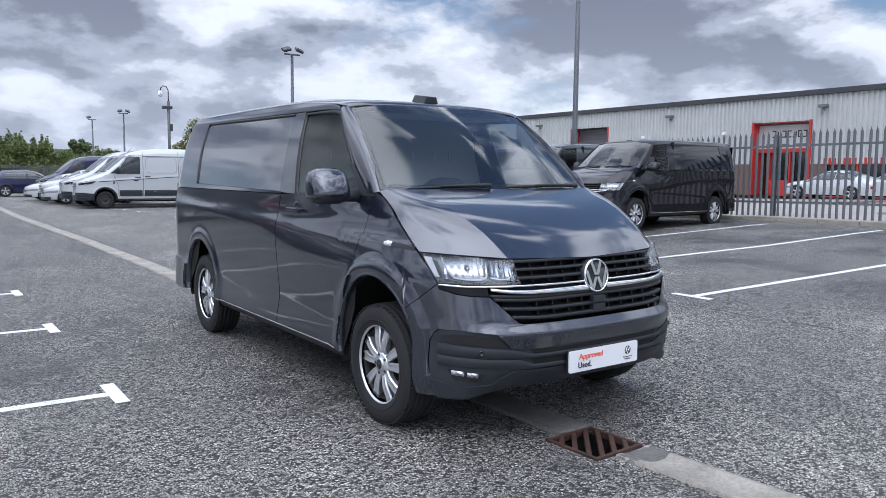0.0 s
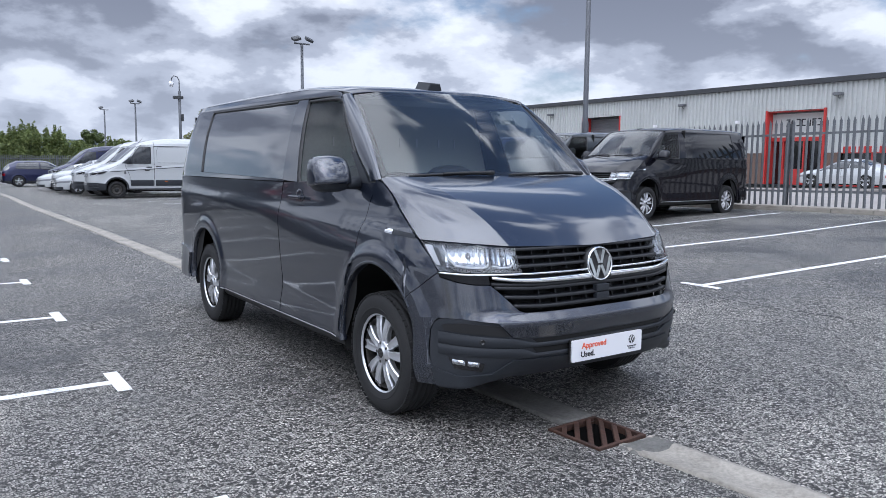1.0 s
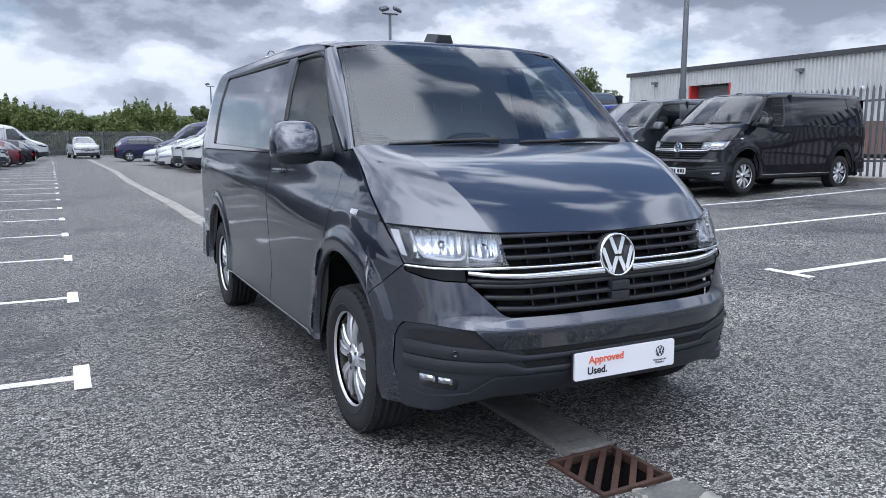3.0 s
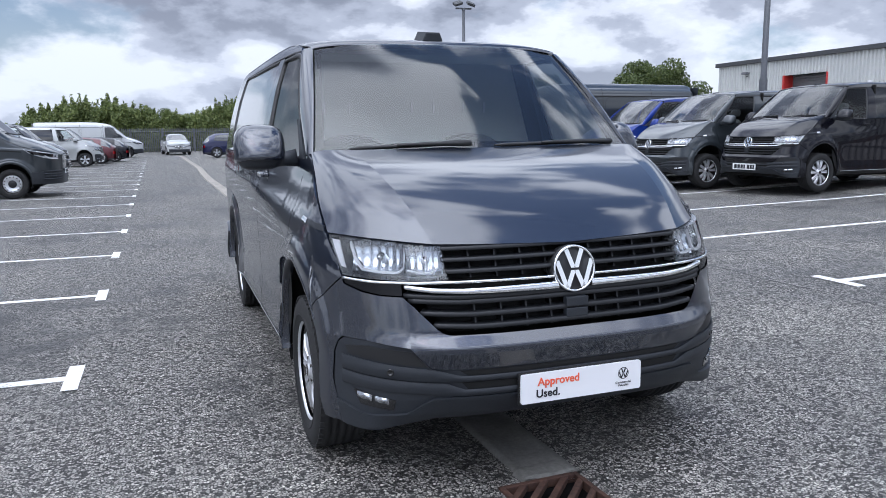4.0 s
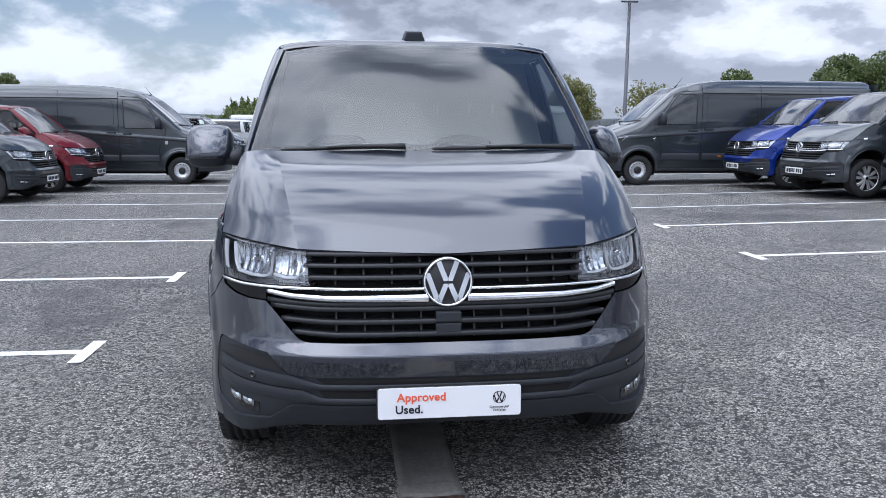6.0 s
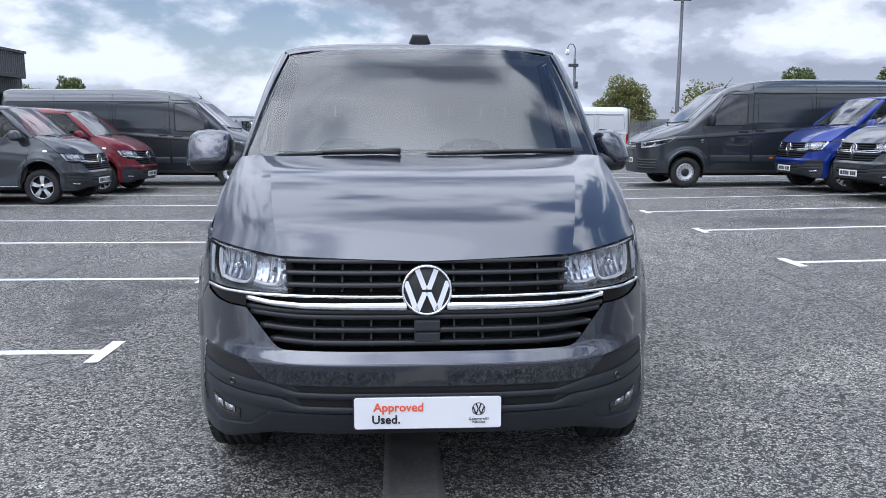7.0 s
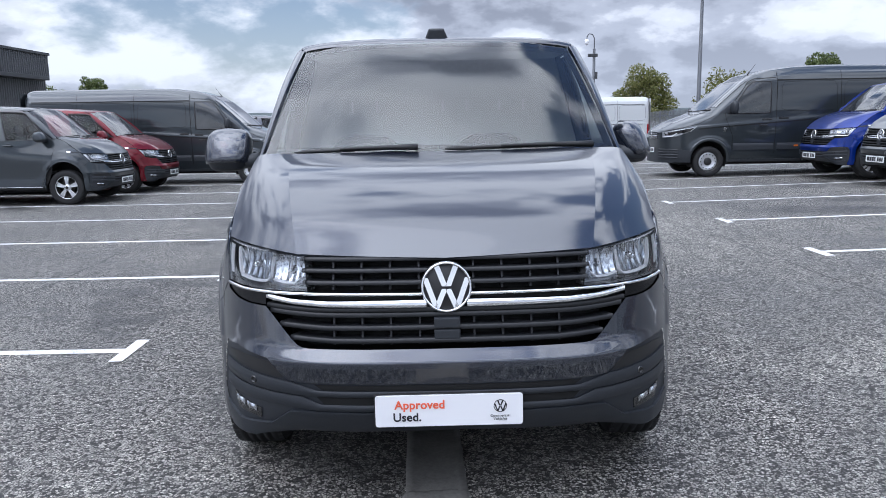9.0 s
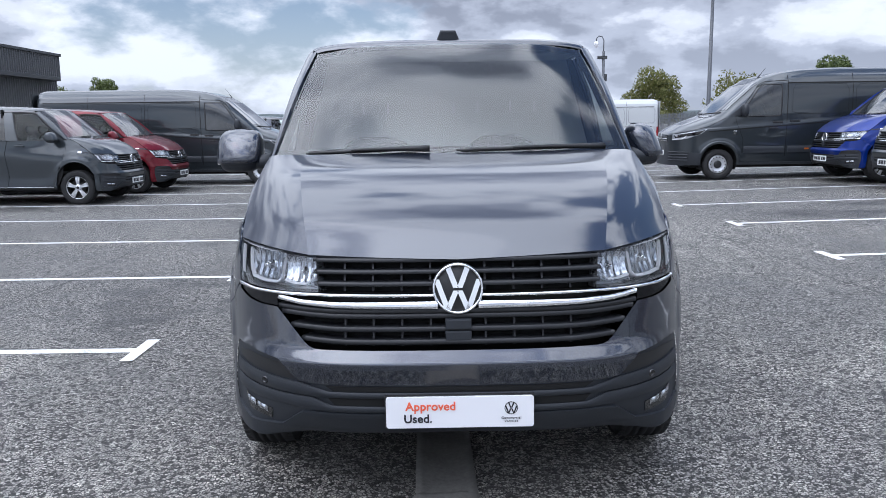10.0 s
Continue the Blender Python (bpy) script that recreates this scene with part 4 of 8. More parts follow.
def wheel_parts(root, x, y, r, side, style, wname="wheel"):
    """A wheel with its tyre; side +1 or -1 is the outer face's direction."""
    w = part(wname, bmesh.new(), M["rubber"], root)
    w.matrix_basis = pose(x, y, r, 0, 0, 0 if side > 0 else 180)
    R, hw = r, 0.104
    rim = R * 0.64
    prof = [(rim - 0.004, -hw + 0.012), (rim + 0.012, -hw), (rim + 0.05, -hw - 0.006), (R - 0.035, -hw - 0.002), (R - 0.012, -hw + 0.012), (R - 0.003, -hw + 0.03)]
    tread = []
    for c in (-0.05, -0.017, 0.017, 0.05):
        tread += [(R, c - 0.008), (R - 0.009, c - 0.005), (R - 0.009, c + 0.005), (R, c + 0.008)]
    full = prof + tread + [(a, -b) for a, b in prof[::-1]]
    bm = bmesh.new()
    lathe(bm, full, 64)
    lathe(bm, [(rim + 0.03, hw + 0.0045), (rim + 0.034, hw + 0.0075), (rim + 0.038, hw + 0.0045)], 64)
    bmesh.ops.recalc_face_normals(bm, faces=bm.faces)
    # shoulder blocks
    for k in range(56):
        a = 2 * math.pi * k / 56
        for sx in (1, -1):
            m = Matrix.Rotation(a, 4, "X") @ pose(sx * (hw - 0.018), 0, R - 0.006)
            add_box(bm, (-0.013, -0.013, -0.006), (0.013, 0.013, 0.0006), 0, m)
    part("tyre", bm, M["rubber"], w)
    bm = bmesh.new()
    lip = hw - 0.004
    lathe(bm, [(rim + 0.004, -lip), (rim - 0.012, -lip + 0.01), (rim - 0.03, 0.0), (rim - 0.020, lip - 0.022)], 64)
    bmesh.ops.recalc_face_normals(bm, faces=bm.faces)
    part("rim_barrel", bm, M["steel"], w)
    bm = bmesh.new()
    lathe(bm, [(rim - 0.006, lip - 0.014), (rim - 0.004, lip - 0.008), (rim, lip - 0.004), (rim + 0.004, lip - 0.003)], 64)
    bmesh.ops.recalc_face_normals(bm, faces=bm.faces)
    rim_ob = part("rim", bm, M["alloy"] if style[:5] != "steel" else M["steel"], w)
    face = lip - 0.006
    bm = bmesh.new()
    lathe(bm, [(rim - 0.03, -0.03), (0.01, -0.03)], 40)
    lathe(bm, [(0.13, 0.0), (0.13, 0.012), (0.07, 0.018), (0.06, 0.03), (0.001, 0.03)], 40)
    part("brake_disc", bm, M["steel"], w)
    if style[:5] == "steel":
        bm = bmesh.new()
        lathe(bm, [(rim - 0.014, face - 0.03), (rim - 0.05, face - 0.012), (rim - 0.075, face - 0.03), (0.085, face - 0.035)], 48)
        part("wheel_disc", bm, M["alloy"] if style == "steel" else M["steel"], w)
        bm = bmesh.new()
        lathe(bm, [(0.09, face - 0.036), (0.082, face - 0.008), (0.06, face), (0.001, face + 0.002)], 32)
        part("hub_cover", bm, M["trim_black"], w)
        for k in range(14):
            bm = bmesh.new()
            a = 2 * math.pi * k / 14
            lathe(bm, [(0.001, 0.0), (0.014, 0.0)], 10, at=(face - 0.0105, (rim - 0.055) * math.cos(a), (rim - 0.055) * math.sin(a)))
            part("vent_hole", bm, M["dark"], w)
        return w
    n = {"ten": 10, "five": 5}[style]
    for k in range(n):
        # blades in pairs that part towards the rim
        if style == "ten":
            base = 72 * (k // 2) + (k % 2 * 2 - 1) * 13.0
            lean = (k % 2 * 2 - 1) * -2.0
            wi, wo = 0.018, 0.031
        else:
            base, lean, wi, wo = 72 * k, 0.0, 0.026, 0.05
        m = Matrix.Rotation(radians(base), 4, "X")
        P = []
        r0, r1 = 0.045, rim - 0.008
        for t in np.linspace(0, 1, 7):
            rr = r0 + (r1 - r0) * t
            hwid = wi + (wo - wi) * t ** 1.3
            cy = math.tan(radians(lean)) * rr
            xo = face - 0.020 + 0.012 * math.sin(math.pi * min(1, t * 1.1))
            sec = [(xo - 0.035, cy - hwid * 0.8), (xo - 0.008, cy - hwid), (xo, cy - hwid * 0.8), (xo - 0.004, cy - hwid * 0.2), (xo - 0.004, cy + hwid * 0.2), (xo, cy + hwid * 0.8), (xo - 0.008, cy + hwid), (xo - 0.035, cy + hwid * 0.8)]
            P.append([tuple(m @ Vector((a, b, rr))) for a, b in sec])
        bm = bmesh.new()
        add_grid(bm, P, smooth=False, close_v=True)
        bmesh.ops.recalc_face_normals(bm, faces=bm.faces)
        if style == "five":
            m2 = m @ pose(face - 0.0085, 0, rim * 0.62)
            add_box(bm, (-0.012, -0.007, -0.06), (0.001, 0.007, 0.06), 0, m2)
        part("spoke", bm, M["alloy"], w)
    bm = bmesh.new()
    lathe(bm, [(0.07, face - 0.05), (0.066, face - 0.018), (0.055, face - 0.010), (0.034, face - 0.010), (0.033, face - 0.004), (0.028, face - 0.002), (0.001, face - 0.001)], 32)
    bmesh.ops.recalc_face_normals(bm, faces=bm.faces)
    hub = part("hub", bm, M["alloy"], w)
    bm = bmesh.new()
    lathe(bm, [(0.0275, face - 0.0015), (0.001, face + 0.001)], 24)
    part("centre_cap", bm, M["gloss_black"], w)
    for k in range(5):
        a = radians(72 * k + 36)
        bm = bmesh.new()
        lathe(bm, [(0.009, face - 0.02), (0.008, face - 0.008), (0.001, face - 0.007)], 8, at=(0, 0.054 * math.cos(a), 0.054 * math.sin(a)))
        part("wheel_bolt", bm, M["steel"], w)
    return w


def roundel(parent, mat, r, depth, at_y, cx, cz, tilt=0.0):
    """A ring with two stacked chevrons inside, facing -y, each piece a part."""
    ring = 0.11 * r
    rot = Matrix.Rotation(radians(tilt), 3, "X")

    def done(bm, name):
        bmesh.ops.recalc_face_normals(bm, faces=bm.faces)
        bmesh.ops.rotate(bm, cent=(cx, at_y, cz), matrix=rot, verts=bm.verts)
        part(name, bm, mat, parent)

    bm = bmesh.new()
    lathe(bm, [(r, at_y), (r * 0.985, at_y - depth), (r - ring * 0.5, at_y - depth * 1.25), (r - ring, at_y - depth), (r - ring, at_y)], 48, "y", (cx, 0, cz))
    done(bm, "emblem_ring")
    rr = r - ring * 0.7
    t = 0.17 * r
    for sx in (-1, 1):
        for x0, z0, x1, z1 in ((0.42, 0.93, 0.075, 0.035), (0.90, 0.40, 0.43, -0.90), (0.43, -0.90, 0.075, -0.075)):
            # strokes cut level at both ends
            w = t * 0.60 * math.hypot(x1 - x0, z1 - z0) / abs(z1 - z0)
            pts = [(sx * x0 * rr - w, z0 * rr), (sx * x1 * rr - w, z1 * rr), (sx * x1 * rr + w, z1 * rr), (sx * x0 * rr + w, z0 * rr)]
            bm = bmesh.new()
            add_prism(bm, [(cx + a, cz + b) for a, b in pts], depth, "xz", at_y - depth, 0.0)
            done(bm, "emblem_stroke")


def housing_x(y, z):
    return skin(s_of_y(y, max(z, 0.3)), max(z, 0.3))[0] - 0.032


def make_van(name, label, m, paint, wheels="ten", kombi=False, plate="sign", detail=True, slats=True, group="", folded=()):
    """Mid-size panel van, nose at -y, wheels on z = 0."""
    root = thing(name, label, "van", m, group)
    P_ = M[paint]
    dens = 1.0 if detail else 0.5

    def sheet(nm, grid, mat, parent=root, off=0.0, thick=0.014, lab="", both=True, side=1, rim=True):
        obs = []
        for sd_ in ((1, -1) if both else (side,)):
            bm = bmesh.new()
            add_panel(bm, on_skin(grid, off), CEN, thick, side=sd_, rim=rim)
            obs.append(part(nm, bm, mat, parent, lab))
        return obs

    def n(k):
        return max(6, int(k * dens))

    # inner shell so that gaps read dark
    for sd_ in (1, -1):
        bm = bmesh.new()
        g = coons(yz([(1.28, 0.36), (3.56, 0.36)]), yz([(3.56, 0.36), (3.60, 1.25)]), yz([(1.0, 1.25), (3.60, 1.25)]), yz([(1.28, 0.36), (1.0, 1.25)]), 20, 8)
        add_panel(bm, on_skin(g, -0.03), CEN, 0.01, side=sd_, rim=False)
        g = coons(yz([(4.27, 0.36), (5.7, 0.36)]), yz([(5.7, 0.36), (5.7, 1.25)]), yz([(3.6, 1.25), (5.7, 1.25)]), yz([(4.27, 0.36), (3.6, 1.25)]), 20, 8)
        add_panel(bm, on_skin(g, -0.03), CEN, 0.01, side=sd_, rim=False)
        g = coons(yz([(2.1, 1.23), (5.7, 1.23)]), yz([(5.7, 1.23), (5.7, 1.84)]), yz([(2.13, 1.84), (5.7, 1.84)]), yz([(2.1, 1.23), (2.13, 1.84)]), 20, 8)
        if not kombi:
            add_panel(bm, on_skin(g, -0.03), CEN, 0.01, side=sd_, rim=False)
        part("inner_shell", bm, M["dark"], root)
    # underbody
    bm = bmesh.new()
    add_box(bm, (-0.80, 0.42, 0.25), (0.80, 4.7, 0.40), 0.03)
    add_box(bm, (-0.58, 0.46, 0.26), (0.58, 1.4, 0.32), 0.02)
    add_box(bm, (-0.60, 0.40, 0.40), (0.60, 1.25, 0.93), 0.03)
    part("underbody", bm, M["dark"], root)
    # wheel housings
    for i in (0, 1):
        cy, cz, rx, rz = ARCHES[i]
        for sd_ in (1, -1):
            bm = bmesh.new()
            add_grid(bm, [[(sd_ * x, cy + (rx + 0.015) * math.cos(radians(a)), cz + (rz + 0.015) * math.sin(radians(a))) for x in (min(0.93, housing_x(cy + (rx + 0.015) * math.cos(radians(a)), cz + (rz + 0.015) * math.sin(radians(a)))), 0.55)] for a in np.linspace(-20, 200, 24)])
            add_grid(bm, [[(sd_ * 0.56, cy + (rx + 0.02) * k * math.cos(radians(a)), cz + (rz + 0.02) * k * math.sin(radians(a))) for k in (0.02, 1)] for a in np.linspace(-20, 200, 24)])
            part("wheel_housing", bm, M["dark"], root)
    # turned-in flanges round the wheel arches
    for i, (a0, a1) in enumerate(((-12, 148), (-12, 192))):
        for sd_ in (1, -1):
            bm = bmesh.new()
            P = []
            for a in np.linspace(a0, a1, 50):
                row = []
                for k, o in ((1.022, 0.0005), (1.008, 0.0035), (0.990, 0.003), (0.978, -0.004), (0.974, -0.04)):
                    cy, cz, rx, rz = ARCHES[i]
                    y, z = cy + rx * k * math.cos(radians(a)), cz + rz * k * math.sin(radians(a))
                    p = skin(s_of_y(y, z), z, o)
                    row.append((p[0] * sd_, p[1], p[2]))
                P.append(row)
            add_grid(bm, P, flip=sd_ > 0)
            bmesh.ops.recalc_face_normals(bm, faces=bm.faces)
            part("arch_flange", bm, P_, root)
    # bonnet
    bm = bmesh.new()
    g = bonnet_grid(n(26))
    for k0, k1 in ((0, 12), (11, 38), (37, 49)):
        add_panel(bm, g[:, k0:k1], (0, 1.0, 0.5), 0.016)
    part("bonnet", bm, P_, root)
    # front wing
    E_ = smooth_line(BON_E, 12)
    shut = [(y + 0.004, z - 0.005) for x, y, z in E_]
    top = yz(shut)
    left = yz([(0.452, 0.838), (0.50, 0.905), (shut[0][0] - 0.002, shut[0][1] - 0.002)])
    right = yz([(1.212, 0.715), (1.14, 0.86), (1.095, 1.04), (1.072, 1.20), (shut[-1][0] + 0.04, shut[-1][1])])
    top[-1] = right[-1]
    top[0] = left[-1]
    bottom = yz([(0.452, 0.838), (0.53, 0.768), (0.626, 0.683)] + arch(0, 142, 44.5, 22)[0:] + [(1.212, 0.715)])
    sheet("front_wing", coons(bottom, right, top, left, n(40), n(20)), P_)
    # front door, below the glass
    bottom = yz([(1.212 + GAP, 0.712)] + arch(0, 43.5, -10, 14)[1:] + [(1.33, 0.347), (2.235, 0.347)])
    right = yz([(2.235, 0.347), (2.225, 0.8), (2.195, 1.243)])
    top = yz([(1.055 + GAP, 1.262), (1.25, 1.262), (2.195, 1.243)])
    left = yz([(1.212 + GAP, 0.712), (1.14 + GAP, 0.86), (1.095 + GAP, 1.04), (1.072 + GAP, 1.20), (1.055 + GAP, 1.262)])
    doors = sheet("front_door", coons(bottom, right, top, left, n(36), n(26)), P_)
    # side panel behind it, to the tail
    bottom = yz([(2.24 + GAP, 0.347), (3.45, 0.347)] + arch(1, 190, -10, 34) + [(4.34, 0.36), (5.9, 0.36)])
    right = yz([(5.9, 0.36), (5.9, 1.243)])
    top = yz([(2.20 + GAP, 1.243), (5.9, 1.243)])
    left = yz([(2.24 + GAP, 0.347), (2.23 + GAP, 0.8), (2.20 + GAP, 1.243)])
    sheet("side_panel", coons(bottom, right, top, left, n(90), n(24)), P_)
    # upper side: rear window recess, pillars and rail
    rec = dict(b=[(2.225, 1.262), (4.02, 1.29)], t=[(2.285, 1.792), (4.13, 1.812)])
    g = coons(yz(rec["b"]), yz([rec["b"][1], (4.10, 1.55), rec["t"][1]]), yz(rec["t"]), yz([rec["b"][0], rec["t"][0]]), n(30), n(12))
    sheet("rear_side_panel" if not kombi else "rear_side_glass", g, (M["grey_gloss"] if paint == "grey" else P_) if not kombi else M["tint_glass"], off=-0.007, thick=0.004)
    if not kombi:
        line = resample([rec["b"][1], (4.10, 1.55), rec["t"][1], rec["t"][0]], 60)
        mid = np.array((3.1, 1.53))
        for sd_ in (1, -1):
            bm = bmesh.new()
            P = []
            for q in line:
                d = (mid - q) * (0.25, 1.0)
                d /= np.linalg.norm(d)
                row = []
                for k, o in ((-0.004, -0.010), (-0.002, 0.0025), (0.012, 0.0025), (0.015, -0.008)):
                    c2 = q + d * k
                    p = skin(s_of_y(c2[0], c2[1]), c2[1], o)
                    row.append((p[0] * sd_, p[1], p[2]))
                P.append(row)
            add_grid(bm, P, flip=sd_ < 0)
            bmesh.ops.recalc_face_normals(bm, faces=bm.faces)
            part("panel_seal", bm, M["trim_black"], root)
    f = 0.006
    g = coons(yz([(2.20, 1.243 + f), (5.9, 1.243 + f)]), yz([(5.9, 1.243 + f), (5.9, 1.288)]), yz([(2.20, 1.2605), (4.02, 1.288), (5.9, 1.288)]), yz([(2.20, 1.243 + f), (2.20, 1.2605)]), n(30), 4)
    sheet("waist_rail", g, P_)
    g = coons(yz([(1.995, 1.249), (2.219, 1.257)]), yz([(2.219, 1.257), (2.277, 1.795)]), yz([(2.125, 1.795), (2.277, 1.795)]), yz([(1.995, 1.249), (2.06, 1.5), (2.125, 1.795)]), 10, n(12))
    sheet("door_pillar", g, P_)
    g = coons(yz([(4.032, 1.285), (5.9, 1.285)]), yz([(5.9, 1.285), (5.9, 1.815)]), yz([(4.142, 1.815), (5.9, 1.815)]), yz([(4.032, 1.285), (4.112, 1.55), (4.142, 1.815)]), n(24), n(10))
    sheet("rear_pillar", g, P_)
    g = coons(yz([(1.665, 1.768), (1.72, 1.785), (1.85, 1.794), (2.37, 1.799), (4.1, 1.812), (5.9, 1.812)]), yz([(5.9, 1.812), (5.9, 1.872)]), yz([(1.70, 1.812), (1.80, 1.835), (2.2, 1.866), (3.0, 1.872), (5.9, 1.872)]), yz([(1.665, 1.768), (1.70, 1.812)]), n(50), 8)
    sheet("roof_rail", g, P_)
    # black shut line above the doors
    g = coons(yz([(1.70, 1.7885), (1.85, 1.7965), (2.37, 1.8015), (4.13, 1.8145)]), yz([(4.13, 1.8145), (4.13, 1.8205)]), yz([(1.70, 1.7945), (1.85, 1.8025), (2.37, 1.8075), (4.13, 1.8205)]), yz([(1.70, 1.7885), (1.70, 1.7945)]), n(40), 2)
    sheet("roof_seal", g, M["trim_black"], off=0.0025, thick=0.004)
    # windscreen pillar
    lo, hi = np.array((0.817, 1.05, 1.285)), np.array((0.690, 1.64, 1.806))
    inner = [tuple(lo + (hi - lo) * t + np.array((0, -0.022, 0.022)) * math.sin(math.pi * t)) for t in np.linspace(0, 1, 14)]
    outer = [skin(s_of_y(y, z), z) for y, z in smooth_line([(1.12, 1.272), (1.325, 1.437), (1.515, 1.637), (1.675, 1.794)], 14)]
    for sd_ in (1, -1):
        bm = bmesh.new()
        rows = []
        for a, b in zip(inner, outer):
            a, b = np.array(a), np.array(b)
            ctl = np.array((b[0] * 0.9 + a[0] * 0.1 + 0.004, a[1] * 0.85 + b[1] * 0.15 - 0.004, a[2] * 0.8 + b[2] * 0.2))
            rows.append(bez(a, ctl, b, 9))
        add_panel(bm, np.array(rows), CEN, 0.02, side=sd_)
        part("windscreen_pillar", bm, P_, root)
    # door glass and its black edge
    G = {k: yz(v) for k, v in GLASS_DOOR.items()}
    gl = sheet("door_glass", coons(G["bottom"], G["right"], G["top"], G["left"], 16, 12), M["glass"], off=-0.012, thick=0.003, rim=False)
    for ob in gl:
        ob.visible_shadow = False
    loop = GLASS_DOOR["bottom"] + GLASS_DOOR["right"][1:] + GLASS_DOOR["top"][::-1][1:] + GLASS_DOOR["left"][::-1][1:]
    loop = resample(loop, 80)[:-1]
    c = loop.mean(0)
    for sd_ in (1, -1):
        bm = bmesh.new()
        P = []
        for y, z in loop:
            d = np.array((y, z)) - c
            d /= np.linalg.norm(d)
            row = []
            for k, o in ((-0.006, -0.016), (-0.004, -0.003), (0.012, 0.001), (0.020, -0.002), (0.022, -0.016)):
                q = np.array((y, z)) + d * k
                p = skin(s_of_y(q[0], q[1]), q[1], o)
                row.append((p[0] * sd_, p[1], p[2]))
            P.append(row)
        add_grid(bm, P, close_u=True, flip=sd_ < 0)
        part("window_seal", bm, M["trim_black"], root)
        # black sail panel at the mirror's foot
        bm = bmesh.new()
        g = coons(yz([(1.135, 1.258), (1.22, 1.262)]), yz([(1.22, 1.262), (1.385, 1.44)]), yz([(1.345, 1.44), (1.385, 1.44)]), yz([(1.135, 1.258), (1.345, 1.44)]), 6, 8)
        add_panel(bm, on_skin(g, 0.003), CEN, 0.014, side=sd_)
        part("mirror_sail", bm, M["plastic"], root)
    # windscreen with its black border
    bm = bmesh.new()
    add_panel(bm, screen_grid(), CEN, 0.004, rim=False)
    ws = part("windscreen", bm, M["screen_glass"], root)
    ws.visible_shadow = False
    bm = bmesh.new()
    A, B = screen_grid(0.0, off=-0.004), screen_grid(0.045, off=-0.004)

    def border(g):
        return np.vstack([g[0], g[1:-1, -1], g[-1][::-1], g[-2:0:-1, 0]])
    a, b = border(A), border(B)
    add_grid(bm, np.stack([a, b], 1).tolist(), close_u=True)
    bmesh.ops.recalc_face_normals(bm, faces=bm.faces)
    part("screen_border", bm, M["gloss_black"], root, "black printed glass border")
    # roof
    bm = bmesh.new()
    add_panel(bm, roof_grid(), (0, 3, 1.0), 0.02, rim=False)
    part("roof", bm, P_, root)
    bm = bmesh.new()
    add_prism(bm, [(-0.062, 0), (0.062, 0), (0.040, 0.052), (-0.040, 0.052)], 0.16, "xz", 0, 0.008, m=pose(0, 1.74, roof_z(1.78) - 0.012, 8))
    if not detail:
        bmesh.ops.scale(bm, vec=(0.55, 0.8, 0.55), space=pose(0, -1.82, -roof_z(1.78) + 0.012), verts=bm.verts)
    part("roof_pod", bm, M["plastic"], root, "black antenna pod on the roof")
    # tail door
    bm = bmesh.new()
    rows = []
    for z in np.linspace(0.40, 1.80, 12):
        rows.append([(x, 4.862 - 0.05 * (x / 0.6) ** 4 * 0.2, z) for x in np.linspace(-0.72, 0.72, 12)])
    add_panel(bm, np.array(rows), (0, 3, 1), 0.02)
    part("tail_door", bm, P_, root)
    for sd_ in (1, -1):
        bm = bmesh.new()
        g = coons(yz([(4.84, 0.92), (5.02, 0.92)]), yz([(5.02, 0.92), (5.02, 1.55)]), yz([(4.84, 1.5), (5.02, 1.55)]), yz([(4.84, 0.92), (4.84, 1.5)]), 6, 8)
        add_panel(bm, on_skin(g, 0.006), CEN, 0.01, side=sd_)
        part("tail_light", bm, M["red_lens"], root, "red tail lamp")
        bm = bmesh.new()
        g = coons(yz([(4.32, 0.33), (5.9, 0.33)]), yz([(5.9, 0.33), (5.9, 0.60)]), yz([(4.29, 0.56), (4.5, 0.61), (5.9, 0.61)]), yz([(4.32, 0.33), (4.29, 0.56)]), 20, 8)
        add_panel(bm, on_skin(g, 0.022), CEN, 0.03, side=sd_)
        part("rear_bumper", bm, P_, root)
    # sills
    for sd_ in (1, -1):
        bm = bmesh.new()
        add_grid(bm, [[(sd_ * x, y, z) for x, z in ((0.80, 0.285), (0.893, 0.288), (0.921, 0.315), (0.925, 0.344), (0.90, 0.36))] for y in np.linspace(1.30, 3.48, 10)], flip=sd_ > 0)
        part("sill", bm, M["trim_black"], root)
        bm = bmesh.new()
        add_grid(bm, [[skin(s_of_y(y, z), z, o) for z, o in ((0.349, 0.004), (0.353, 0.006), (0.357, 0.004))] for y in np.linspace(1.34, 3.45, 20)])
        for v in bm.verts:
            v.co.x *= sd_
        bmesh.ops.recalc_face_normals(bm, faces=bm.faces)
        part("sill_strip", bm, M["alloy"], root, "bright sill edge")
    front_end(root, P_, n, sheet, slats, plate)
    mirrors_and_details(root, P_, doors, plate, folded)
    if detail:
        cabin(root)
    else:
        simple_cabin(root)
    r = 0.337
    for y in (0.909, 3.86):
        for sd_ in (1, -1):
            wheel_parts(root, sd_ * 0.815, y, r, sd_, wheels)
    return root


